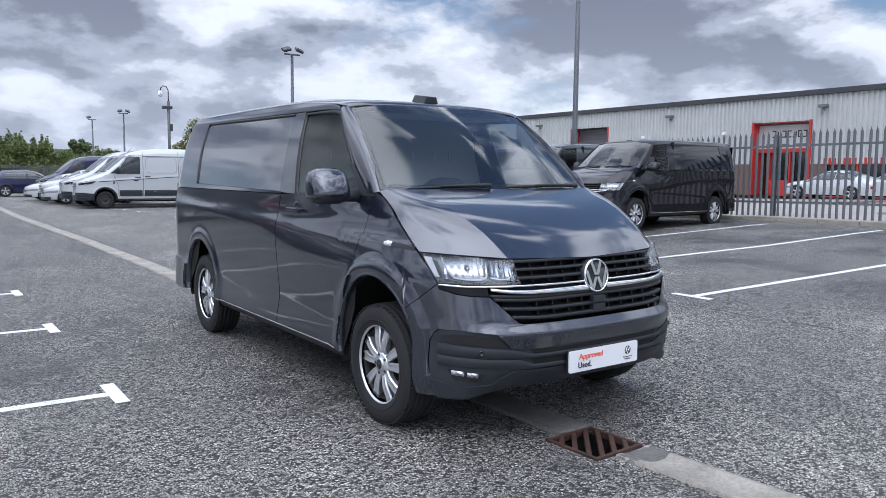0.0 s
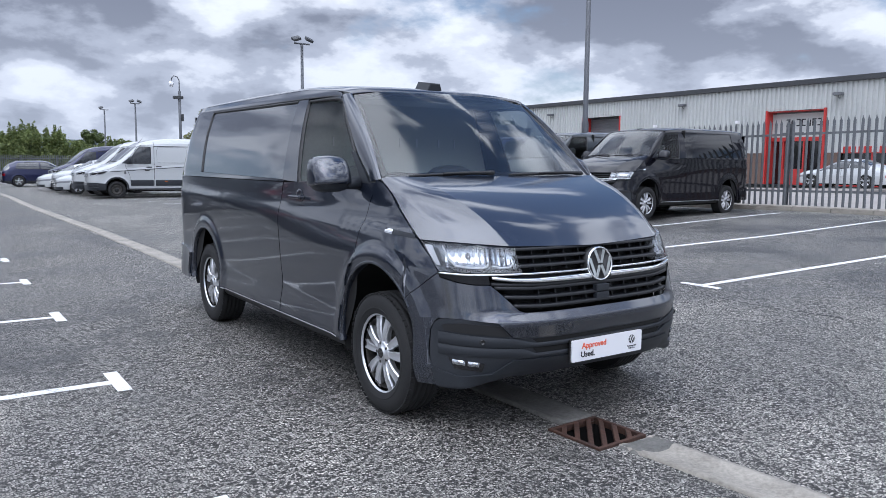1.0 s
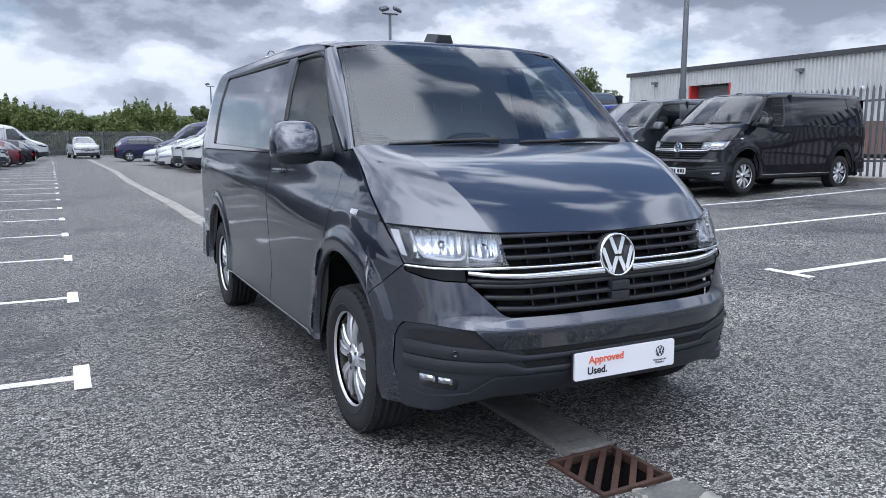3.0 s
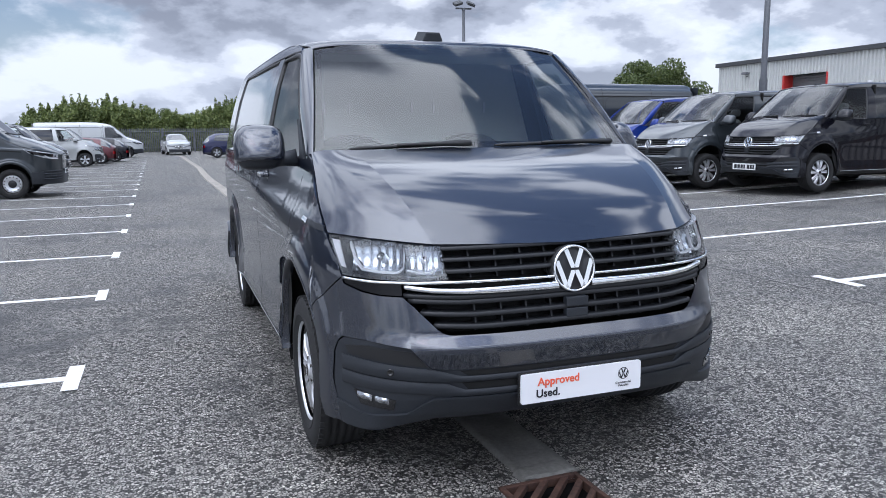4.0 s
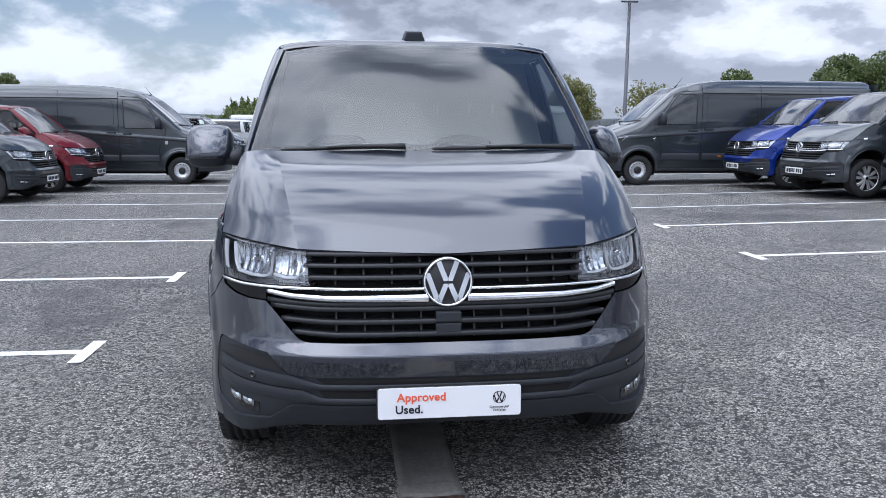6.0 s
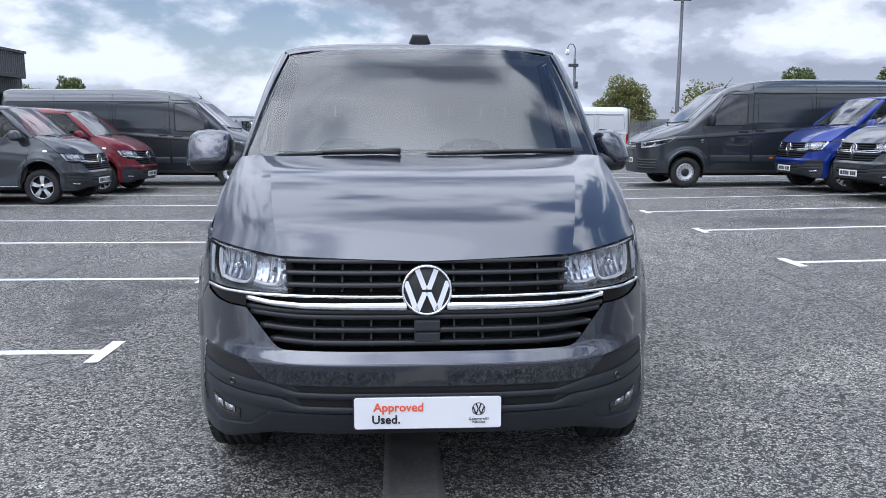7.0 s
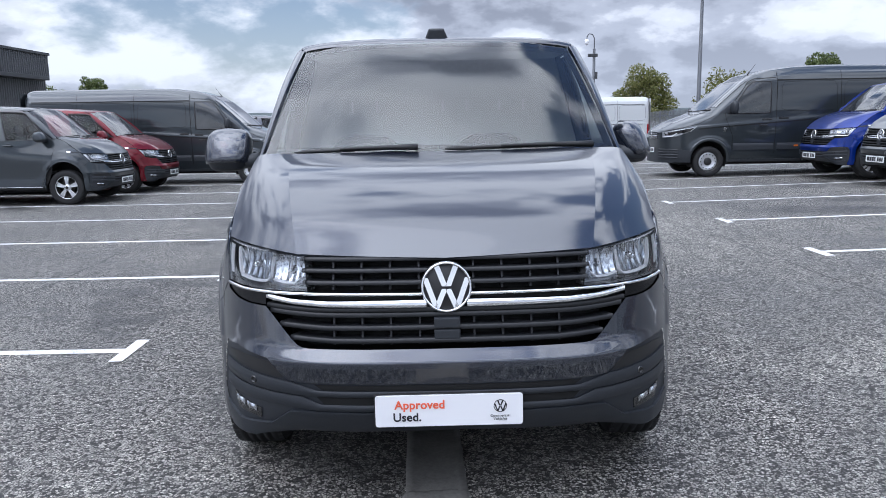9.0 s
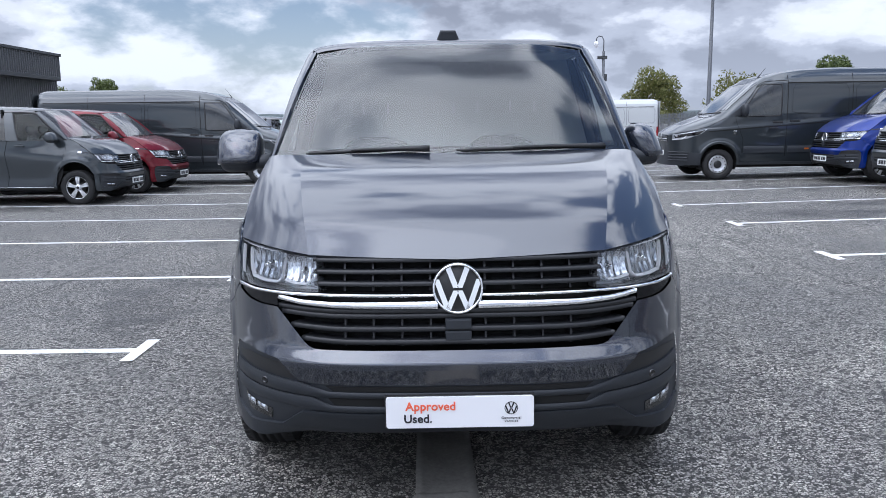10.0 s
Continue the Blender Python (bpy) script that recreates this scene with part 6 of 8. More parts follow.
def mirrors_and_details(root, P_, doors, plate, folded=()):
    for sd_ in (1, -1):
        # a folded mirror is swung back about its foot
        swing = pose(0.918 * sd_, 1.225, 0, 0, 0, 62 * sd_) @ pose(-0.921 * sd_, -1.25, 0) if sd_ in folded else Matrix()
        mir = part("door_mirror", bmesh.new(), P_, root)
        c, r = (1.024 * sd_, 1.265, 1.312), (0.113, 0.092, 0.104)
        bm = bmesh.new()
        blob(bm, c, r, 3.5, cut=(-0.34, 1))
        for v in bm.verts:
            if v.co.y < c[1]:
                v.co.y += 0.42 * max(0.0, v.co.z - 1.28)
            # leans back towards the outside and rounds off
            t = (v.co.x * sd_ - 1.024) / 0.115
            v.co.y += 0.035 * max(0, t) ** 1.5
            v.co.z -= 0.012 * max(0, t) ** 3
            v.co.x += sd_ * 0.02 * max(0.0, 1.33 - v.co.z)
        bmesh.ops.transform(bm, matrix=swing, verts=bm.verts)
        part("mirror_cap", bm, P_, mir)
        bm = bmesh.new()
        blob(bm, c, (0.104, 0.082, 0.102), 3.3, cut=(-1, -0.32))
        for v in bm.verts:
            t = (v.co.x * sd_ - 1.024) / 0.115
            v.co.y += 0.035 * max(0, t) ** 1.5
            v.co.z -= 0.012 * max(0, t) ** 2
        bmesh.ops.transform(bm, matrix=swing, verts=bm.verts)
        add_tube(bm, [(0.86 * sd_, 1.24, 1.262), (0.92 * sd_, 1.245, 1.257), (0.98 * sd_, 1.258, 1.262)], [0.042, 0.034, 0.045], 12)
        part("mirror_foot", bm, M["plastic"], mir, "black plastic mirror base")
        bm = bmesh.new()
        blob(bm, (1.026 * sd_, 1.347, 1.312), (0.092, 0.006, 0.08), 3.5)
        for v in bm.verts:
            t = (v.co.x * sd_ - 1.024) / 0.115
            v.co.y += 0.02 * max(0, t) ** 1.5
        bmesh.ops.transform(bm, matrix=swing, verts=bm.verts)
        part("mirror_glass", bm, M["reflector"], mir)
        # door handle
        door = doors[0 if sd_ > 0 else 1]
        h = part("door_handle", bmesh.new(), P_, root)
        bm = bmesh.new()
        x = skin(s_of_y(1.95, 1.15), 1.15)[0]
        add_box(bm, (x + 0.020, 1.87, 1.138), (x + 0.042, 2.045, 1.164), 0.009)
        for y0 in (1.87, 2.02):
            add_box(bm, (x - 0.004, y0, 1.141), (x + 0.030, y0 + 0.03, 1.161), 0.006)
        for v in bm.verts:
            v.co.x *= sd_
        bmesh.ops.recalc_face_normals(bm, faces=bm.faces)
        part("grip", bm, P_, h)
        bm = bmesh.new()
        lathe(bm, [(0.055, x + 0.0005), (0.052, x + 0.0025), (0.04, x + 0.0015), (0.001, x + 0.001)], 28, at=(0, 1.95, 1.15))
        for v in bm.verts:
            v.co.x *= sd_
        bmesh.ops.recalc_face_normals(bm, faces=bm.faces)
        part("handle_dish", bm, P_, h)
        # badge strip on the wing
        bm = bmesh.new()
        g = coons(yz([(0.775, 1.005), (0.842, 1.010)]), yz([(0.842, 1.010), (0.845, 1.034)]), yz([(0.775, 1.029), (0.845, 1.034)]), yz([(0.775, 1.005), (0.775, 1.029)]), 6, 3)
        add_panel(bm, on_skin(g, 0.005), CEN, 0.006, side=sd_)
        part("wing_badge", bm, M["chrome"], root, "bright wing badge")
        bm = bmesh.new()
        g = coons(yz([(0.605, 0.992), (0.772, 1.005)]), yz([(0.772, 1.005), (0.772, 1.029)]), yz([(0.62, 1.016), (0.772, 1.029)]), yz([(0.605, 0.992), (0.62, 1.016)]), 10, 3)
        add_panel(bm, on_skin(g, 0.004), CEN, 0.005, side=sd_)
        part("wing_strip", bm, M["plastic"], root, "black ribbed wing strip")
    # wipers
    lo = smooth_line(WS_LO, 30)

    def glass_pt(x, v):
        g = SCREEN
        i = v * (len(g) - 1)
        i0 = min(int(i), len(g) - 2)
        row = g[i0] * (1 - (i - i0)) + g[i0 + 1] * (i - i0)
        return Vector([float(np.interp(x, row[:, 0], row[:, k])) for k in range(3)])

    for x0, x1, v0, v1 in ((-0.66, -0.16, 0.012, 0.032), (0.02, 0.62, 0.014, 0.034)):
        w = part("wiper", bmesh.new(), M["trim_black"], root, "black wiper resting on the windscreen")
        bm = bmesh.new()
        pts = [glass_pt(x0 + (x1 - x0) * t, v0 + (v1 - v0) * t) + Vector((0, -0.014, 0.011)) for t in np.linspace(0, 1, 12)]
        add_tube(bm, pts, [0.004] + [0.009] * 10 + [0.006], 6)
        part("blade", bm, M["trim_black"], w)
        bm = bmesh.new()
        pts = [glass_pt(x0 + (x1 - x0) * t, v0 + (v1 - v0) * t - 0.02 * (t - 0.4) ** 2) + Vector((0, -0.024, 0.016)) for t in np.linspace(0.42, 1.12, 8)]
        add_tube(bm, pts, [0.006, 0.008, 0.009, 0.010, 0.011, 0.012, 0.014, 0.016], 8)
        part("arm", bm, M["trim_black"], w)
    bm = bmesh.new()
    add_grid(bm, [[tuple(p + np.array((0, dy, dz))) for dy, dz in ((-0.02, -0.02), (0.0, 0.002), (0.03, 0.012), (0.06, -0.02))] for p in np.vstack([lo[:0:-1] * (-1, 1, 1), lo]) * (0.97, 1, 1)])
    bmesh.ops.recalc_face_normals(bm, faces=bm.faces)
    part("scuttle", bm, M["trim_black"], root, "black scuttle panel under the windscreen")


SCREEN = screen_grid()


def cabin(root):
    """What shows of the inside through the glass."""
    bm = bmesh.new()
    rows = []
    for t in np.linspace(0, 1, 8):
        rows.append([(x, 1.03 + 0.36 * t + 0.0 * x, 1.245 - 0.01 * t + 0.02 * math.sin(math.pi * t) - (0.12 if t > 0.98 else 0) - 0.02 * (abs(x) / 0.8) ** 4) for x in np.linspace(-0.82, 0.82, 14)])
    add_grid(bm, rows)
    bmesh.ops.recalc_face_normals(bm, faces=bm.faces)
    part("dashboard", bm, M["cabin_grey"], root, "dark grey dashboard")
    bm = bmesh.new()
    lathe(bm, [(0.185 + 0.014 * math.cos(a), 0.014 * math.sin(a)) for a in np.linspace(0, 2 * math.pi, 10)], 36, "y")
    add_tube(bm, [(-0.18, 0, 0), (0, 0.02, 0), (0.18, 0, 0)], 0.014)
    add_tube(bm, [(0, 0.02, 0), (0, 0, -0.18)], 0.014)
    bmesh.ops.transform(bm, matrix=pose(-0.38, 1.46, 1.16, -38), verts=bm.verts)
    part("steering_wheel", bm, M["trim_black"], root)
    bm = bmesh.new()
    add_prism(bm, [(-0.86, 0.5), (0.86, 0.5), (0.86, 1.28), (0.72, 1.80), (0.60, 1.86), (-0.60, 1.86), (-0.72, 1.80), (-0.86, 1.28)], 0.03, "xz", 2.26, 0.01)
    part("bulkhead", bm, M["bulkhead"], root, "grey bulkhead behind the cab")
    for x in (-0.515, -0.365, 0.035, 0.18, 0.38, 0.525):
        bm = bmesh.new()
        add_box(bm, (x - 0.005, 2.250, 1.49), (x + 0.005, 2.258, 1.555))
        part("bulkhead_slot", bm, M["white_plastic"], root, "pale slot in the bulkhead")
    bm = bmesh.new()
    add_box(bm, (-0.86, 1.0, 0.45), (0.86, 2.25, 0.5), 0.01)
    part("cab_floor", bm, M["cabin_grey"], root)
    bm = bmesh.new()
    add_box(bm, (-0.70, 1.68, 1.78), (0.70, 2.12, 1.82), 0.02)
    part("headlining", bm, M["bulkhead"], root)
    bm = bmesh.new()
    for x in (-0.42, 0.30):
        blob(bm, (x, 1.98, 1.02), (0.25, 0.09, 0.34), 3.0)
    part("seat_back", bm, M["cabin_grey"], root)


def simple_cabin(root):
    bm = bmesh.new()
    add_box(bm, (-0.80, 1.08, 1.12), (0.80, 1.45, 1.22), 0.03)
    part("dashboard", bm, M["cabin_grey"], root)
    bm = bmesh.new()
    for x in (-0.45, 0.02, 0.42):
        blob(bm, (x, 1.95, 1.05), (0.2, 0.08, 0.3), 3.0, 14, 8)
        blob(bm, (x, 1.98, 1.46), (0.12, 0.05, 0.08), 3.0, 12, 8)
    part("seat_back", bm, M["cabin_grey"], root)
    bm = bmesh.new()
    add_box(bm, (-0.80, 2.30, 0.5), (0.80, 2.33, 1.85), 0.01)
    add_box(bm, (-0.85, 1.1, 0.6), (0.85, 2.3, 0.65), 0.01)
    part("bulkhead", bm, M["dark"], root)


M["lamp_bed"] = grainy("lamp_housing", (0.16, 0.165, 0.175), (0.48, 0.50, 0.52), 0.25, 16, 0.85, 0.5, stain=0.5, stain_scale=9)
make_van("panel_van", "glossy dark grey panel van with alloy wheels and white plate", pose(0.001, 0.0, 0.0, 0, -0.25, 0.7), "grey", folded=(1,))


def at(x, y, rz):
    return pose(x, y, ground_z(x, y), 0, 0, rz)


# vans in the bays by the fence: noses point to -x (turned -90)
for nose, cy, paint, lab, kom, wh, yaw in ((8.15, 8.62, "black_paint", "glossy black passenger van with dark glass and alloy wheels", True, "ten", 5),
                                      (7.6, 10.85, "grey2", "glossy dark grey panel van with alloy wheels", False, "ten", 2),
                                      (7.6, 13.25, "blue_paint", "bright blue panel van with alloy wheels", False, "ten", 0)):
    make_van("parked_van", lab, pose(nose - 0.1, cy, ground_z(nose + 2.5, cy), 0, 0.0, -90 + yaw), paint, wh, kom, "bars", False, False, "vans in the bays by the fence")
for nose, cy, paint, lab, kom, wh in ((-6.45, 13.15, "grey2", "mid grey passenger van with five-spoke wheels", True, "five"),
                                      (-6.35, 15.65, "red_paint", "cherry red panel van with alloy wheels", False, "ten")):
    make_van("parked_van", lab, pose(nose + 0.1, cy, ground_z(nose - 2.5, cy), 0, 0, 90), paint, wh, kom, "bars", False, False, "vans in the row facing them")

# ---- other vehicles ----


class Form:
    """The outer form of a vehicle: silhouette along the middle, widths, rounded nose and tail. Nose at y = 0, towards -y."""

    def __init__(self, top, length, w, belt, low, power=4.2, nose=0.55, tail=0.25, lean=0.0, arches=()):
        self.top, self.length, self.w, self.belt, self.low, self.p = top, length, w, belt, low, power
        self.nose, self.tail, self.lean, self.arches = nose, tail, lean, arches
        t = np.array(top)
        self.ty, self.tz = t[:, 0], t[:, 1]

    def zt(self, y):
        return float(np.interp(y, self.ty, self.tz))

    def plan(self, y):
        k = 1.0
        if y < self.nose:
            k = max(0.0, 1 - (1 - max(y, 0) / self.nose) ** 2) ** (1 / 3.4)
        e = self.length - y
        if e < self.tail:
            k *= max(0.0, 1 - (1 - max(e, 0) / self.tail) ** 2) ** (1 / 6)
        return k

    def x(self, y, z, off=0.0):
        b, t = self.belt, self.zt(y)
        if z <= b:
            w = self.w * float(np.interp(z, [self.low, self.low + 0.12, self.low + 0.3, b], [0.955, 0.985, 1.0, 1.0]))
        else:
            q = min(0.9999, (z - b) / max(t - b, 0.02))
            w = self.w * (1 - q ** self.p) ** (1 / self.p) * (1 - self.lean * (z - b))
        fl = 0.0
        for cy, cz, r in self.arches:
            d = math.hypot(y - cy, z - cz) / r
            if d < 1.2:
                fl = max(fl, 0.018 * min(1, (1.2 - d) / 0.12) - 0.05 * max(0, 1.0 - d))
        return w * self.plan(y) + off + fl

    def side(self, P, off=0.0):
        return [[(self.x(y, z, off), y, z) for y, z in row] for row in P]

    def pane(self, ys):
        return self.upper(ys, 16)[:, 3:-3]

    def upper(self, ys, n=16):
        rows = []
        for y in ys:
            t, b = self.zt(y), self.belt
            half = []
            for a in np.linspace(0, math.pi / 2, n):
                z = b + (t - b) * math.sin(a) ** (2 / self.p)
                x = self.w * math.cos(a) ** (2 / self.p) * (1 - self.lean * (z - b)) * self.plan(y)
                half.append((x, y, z))
            rows.append(half + [(-x, y, z) for x, y, z in half[-2::-1]])
        return np.array(rows)


class LargeForm(Form):
    """A tall panel van: near-flat sides with a rising waist crease, a shoulder crease and a leaning roof band."""

    def width(self, y, z):
        lift = min(0.15, max(-0.075, 0.071 * (y - 1.75)))
        fade = max(0.0, min(1.0, (z - 0.9) / 0.12, (1.52 - z) / 0.12))
        return self.w * float(np.interp(z - lift * fade, [0.33, 0.45, 0.60, 1.17, 1.20, 1.23, 1.45, 2.11, 2.14, 2.18, 2.40, 2.52], [0.955, 0.985, 0.995, 1.004, 1.004, 0.988, 0.985, 0.94, 0.94, 0.926, 0.90, 0.85]))

    def power(self, y):
        return float(np.interp(y, [0, 0.9, 1.3, 2.2, 3.0], [4.2, 4.6, 6.5, 8, 8]))

    def x(self, y, z, off=0.0):
        q = min(0.9999, max(0.0, (z - self.belt) / max(self.zt(y) - self.belt, 0.02)))
        p = self.power(y)
        fl = 0.0
        for cy, cz, r in self.arches:
            d = math.hypot(y - cy, z - cz) / r
            if d < 1.3:
                fl = max(fl, 0.016 * min(1, (1.3 - d) / 0.06))
        return self.width(y, z) * (1 - q ** p) ** (1 / p) * self.plan(y) + off + fl

    def upper(self, ys, n=16):
        rows = []
        for y in ys:
            t, p = self.zt(y), self.power(y)
            half = [(self.x(y, self.belt + (t - self.belt) * q), y, self.belt + (t - self.belt) * q) for q in np.linspace(0, 0.88, 44)]
            xe = half[-1][0]
            for u in np.linspace(0.97, 0.0, 12):
                x = xe * u
                w = self.width(y, t) * self.plan(y)
                q = (1 - min(0.999, x / max(w, 0.01)) ** p) ** (1 / p)
                half.append((x, y, max(half[-1][2], self.belt + (t - self.belt) * q)))
            rows.append(half + [(-x, y, z) for x, y, z in half[-2::-1]])
        return np.array(rows)

    def pane(self, ys):
        rows = []
        for y in ys:
            row = []
            for u in np.linspace(-1, 1, 25):
                yy = y + 0.16 * u * u
                t, p = self.zt(yy), self.power(yy)
                x = u * (0.855 - 0.10 * (y - 1.0)) * self.w
                q = (1 - (abs(x) / (self.width(yy, t) * self.plan(yy))) ** p) ** (1 / p)
                row.append((x, yy, self.belt + (t - self.belt) * q))
            rows.append(row)
        return np.array(rows)


def arc_pts(cy, cz, r, a0, a1, n=16):
    return [(cy + r * math.cos(radians(a)), cz + r * math.sin(radians(a))) for a in np.linspace(a0, a1, n)]


def box_line(y0, z0, y1, z1):
    return dict(bottom=[(y0, z0), (y1, z0)], right=[(y1, z0), (y1, z1)], top=[(y0, z1), (y1, z1)], left=[(y0, z0), (y0, z1)])


def make_vehicle(name, label, cat, m, F, paint, glass, screen, wheel_r, wheel_y, wheel_x, wheel_style="ten", lower="", lights=None, seams=(), tail_light=True, rear_view=False, group="", face=True, grille_z=None, roof_rack=False, plate_z=0.5, side_rub=None):
    """glass: list of side panes as (bottom, right, top, left) point lists; screen: (y from, y to) of the windscreen."""
    root = thing(name, label, cat, m, group)
    P_ = M[paint]
    cen = (0, F.length / 2, F.belt)
    L = F.length
    # upper shell
    ys = np.unique(np.r_[np.linspace(0.02, 0.6, 12), np.linspace(0.6, 2.6, 26), np.linspace(2.6, L - 0.4, 12), np.linspace(L - 0.4, L - 0.005, 12), F.ty[(F.ty > 0.02) & (F.ty < L)]])
    bm = bmesh.new()
    add_grid(bm, F.upper(ys).tolist())
    bmesh.ops.recalc_face_normals(bm, faces=bm.faces)
    part("body_shell", bm, P_, root)
    (fy, fz, fr), (ry, rz, rr) = F.arches
    for sd_ in (1, -1):
        bm = bmesh.new()
        a = math.degrees(math.asin((fz - F.low) / fr))
        bottom = [(0.27, F.low)] + arc_pts(fy, fz, fr, 180 + a, -a) + [(ry - rr - 0.02, F.low)] + arc_pts(ry, rz, rr, 180 + a, -a) + [(L - 0.02, F.low)]
        g = coons(bottom, [(L - 0.02, F.low), (L - 0.005, F.belt)], [(0.27, F.belt), (L - 0.005, F.belt)], [(0.27, F.low), (0.27, F.belt)], 110, 12)
        add_panel(bm, F.side(g), cen, 0.02, side=sd_, rim=False)
        part("side_panel", bm, P_, root)
        for cy, cz, r in F.arches:
            bm = bmesh.new()
            w = F.w
            add_grid(bm, [[(sd_ * x, cy + (r + 0.01) * math.cos(radians(q)), cz + (r + 0.01) * math.sin(radians(q))) for x in (w - 0.02, w - 0.4)] for q in np.linspace(-25, 205, 20)])
            add_grid(bm, [[(sd_ * (w - 0.38), cy + (r + 0.02) * k * math.cos(radians(q)), cz + (r + 0.02) * k * math.sin(radians(q))) for k in (0.02, 1)] for q in np.linspace(-25, 205, 20)])
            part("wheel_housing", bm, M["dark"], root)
        if lower:
            bm = bmesh.new()
            z0, z1 = F.low + 0.01, F.low + float(lower[1])
            spans = [(fy + fr + 0.03, ry - rr - 0.03), (ry + rr + 0.03, L - 0.06)]
            for y0, y1 in spans:
                b_ = box_line(y0, z0, y1, z1)
                add_panel(bm, F.side(coons(b_["bottom"], b_["right"], b_["top"], b_["left"], 20, 4), 0.012), cen, 0.014, side=sd_)
            part("side_moulding", bm, M["plastic"], root, "black side moulding")
        for gl in glass:
            bm = bmesh.new()
            add_panel(bm, F.side(coons(*gl, 12, 8), 0.004), cen, 0.006, side=sd_)
            part("side_window", bm, M["side_glass"], root)
            loop = resample(gl[0] + gl[1][1:] + gl[2][::-1][1:] + gl[3][::-1][1:], 60)[:-1]
            c = loop.mean(0)
            P = []
            for y, z in loop:
                d = (np.array((y, z)) - c) / np.linalg.norm(np.array((y, z)) - c)
                P.append([(sd_ * F.x(y + d[0] * k, z + d[1] * k, o), y + d[0] * k, z + d[1] * k) for k, o in ((-0.008, 0.004), (0.0, 0.009), (0.018, 0.009), (0.026, 0.001))])
            bm = bmesh.new()
            add_grid(bm, P, close_u=True, flip=sd_ < 0)
            part("window_seal", bm, M["trim_black"], root)
        bm = bmesh.new()
        for line, w in seams:
            pts = resample(line, 24)
            P = []
            for i, (y, z) in enumerate(pts):
                d = pts[min(i + 1, 23)] - pts[max(i - 1, 0)]
                d /= np.linalg.norm(d)
                P.append([(sd_ * F.x(y + q * -d[1], z + q * d[0], 0.002), y + q * -d[1], z + q * d[0]) for q in (-w, w)])
            add_grid(bm, P, flip=sd_ < 0)
        if seams:
            part("seam_and_crease", bm, M["dark"], root)
        if tail_light:
            bm = bmesh.new()
            b_ = box_line(L - 0.16, F.belt - 0.08, L - 0.02, F.belt + 0.32 if F.zt(L - 0.1) > 1.2 else F.belt + 0.05)
            add_panel(bm, F.side(coons(b_["bottom"], b_["right"], b_["top"], b_["left"], 6, 5), 0.006), cen, 0.01, side=sd_)
            part("tail_light", bm, M["red_lens"], root, "red tail lamp")
        # mirror
        my = screen[0] + 0.42 * (screen[1] - screen[0]) + 0.05
        bm = bmesh.new()
        mz = F.belt + (0.30 if F.zt(L / 2) > 1.8 else 0.14)
        s_ = 1.0 if F.zt(L / 2) > 1.8 else 0.7
        if s_ == 1:
            my, mz = 1.50, 1.46
        blob(bm, (sd_ * (F.x(my, mz) + 0.13 * s_), my, mz + 0.08 * s_), (0.10 * s_, 0.07 * s_, (0.15 if s_ == 1 else 0.1) * s_), 3, 14, 8)
        add_tube(bm, [(sd_ * (F.x(my, mz) - 0.03), my, mz), (sd_ * (F.x(my, mz) + 0.1 * s_), my, mz)], 0.035 * s_, 8)
        part("door_mirror", bm, M["plastic"] if s_ == 1 else P_, root)
        for gl in glass[:1]:
            bm = bmesh.new()
            y, z = gl[0][1][0] - 0.08, F.belt + (-0.02 if s_ < 1 else 0.16)
            add_box(bm, (F.x(y, z) - 0.005, y - 0.16, z - 0.015), (F.x(y, z) + 0.03, y + 0.02, z + 0.015), 0.006)
            for v in bm.verts:
                v.co.x *= sd_
            bmesh.ops.recalc_face_normals(bm, faces=bm.faces)
            part("door_handle", bm, M["trim_black"] if s_ == 1 else P_, root)
    # nose and tail
    bm = bmesh.new()

    def nose_pt(x, z, off=0.0):
        q = min(0.9999, abs(x) / (F.w * 0.998))
        y = F.nose * (1 - math.sqrt(max(0.0, 1 - q ** 3.4)))
        k = float(np.interp(z, [F.low, F.low + 0.12, F.low + 0.3, F.belt], [0.955, 0.985, 1.0, 1.0]))
        return (x * k, y - off * (0.4 + 0.6 * (1 - q)) , z) if off == 0 else (x * k * (1 + off * 0.9 * q / F.w), y - off, z)
    qx = (1 - (1 - 0.28 / F.nose) ** 2) ** (1 / 3.4)
    xs = np.sin(np.linspace(-math.pi / 2, math.pi / 2, 33)) * F.w * qx
    add_grid(bm, [[nose_pt(x, z) for z in np.linspace(F.low, F.belt, 9)] for x in xs], flip=True)
    bmesh.ops.recalc_face_normals(bm, faces=bm.faces)
    part("front_panel", bm, P_, root)
    bm = bmesh.new()
    add_grid(bm, [[(x, L - 0.012, z) for z in np.linspace(F.low, max(F.belt, F.zt(L - 0.03)), 6)] for x in np.linspace(-0.93, 0.93, 6) * F.w])
    part("tail_panel", bm, P_, root)
    if lower:
        bm = bmesh.new()
        add_grid(bm, [[nose_pt(x, z, 0.02) for z in np.linspace(F.low - 0.01, F.low + float(lower[0]), 6)] for x in xs], flip=True)
        bmesh.ops.recalc_face_normals(bm, faces=bm.faces)
        part("front_bumper", bm, M["plastic"], root, "black plastic bumper")
    if lights:
        x0, x1, z0, z1 = lights
        for sd_ in (1, -1) if F is not LVAN else ():
            bm = bmesh.new()
            P = [[nose_pt(sd_ * (x0 + (x1 - x0) * u), z0 + (z1 - z0) * v * (0.55 + 0.45 * u) + 0.03 * u, 0.008) for v in np.linspace(0, 1, 5)] for u in np.linspace(0, 1, 10)]
            add_grid(bm, P, flip=sd_ > 0)
            bmesh.ops.recalc_face_normals(bm, faces=bm.faces)
            part("headlight", bm, M["headlamp_far"], root, "clear headlight")
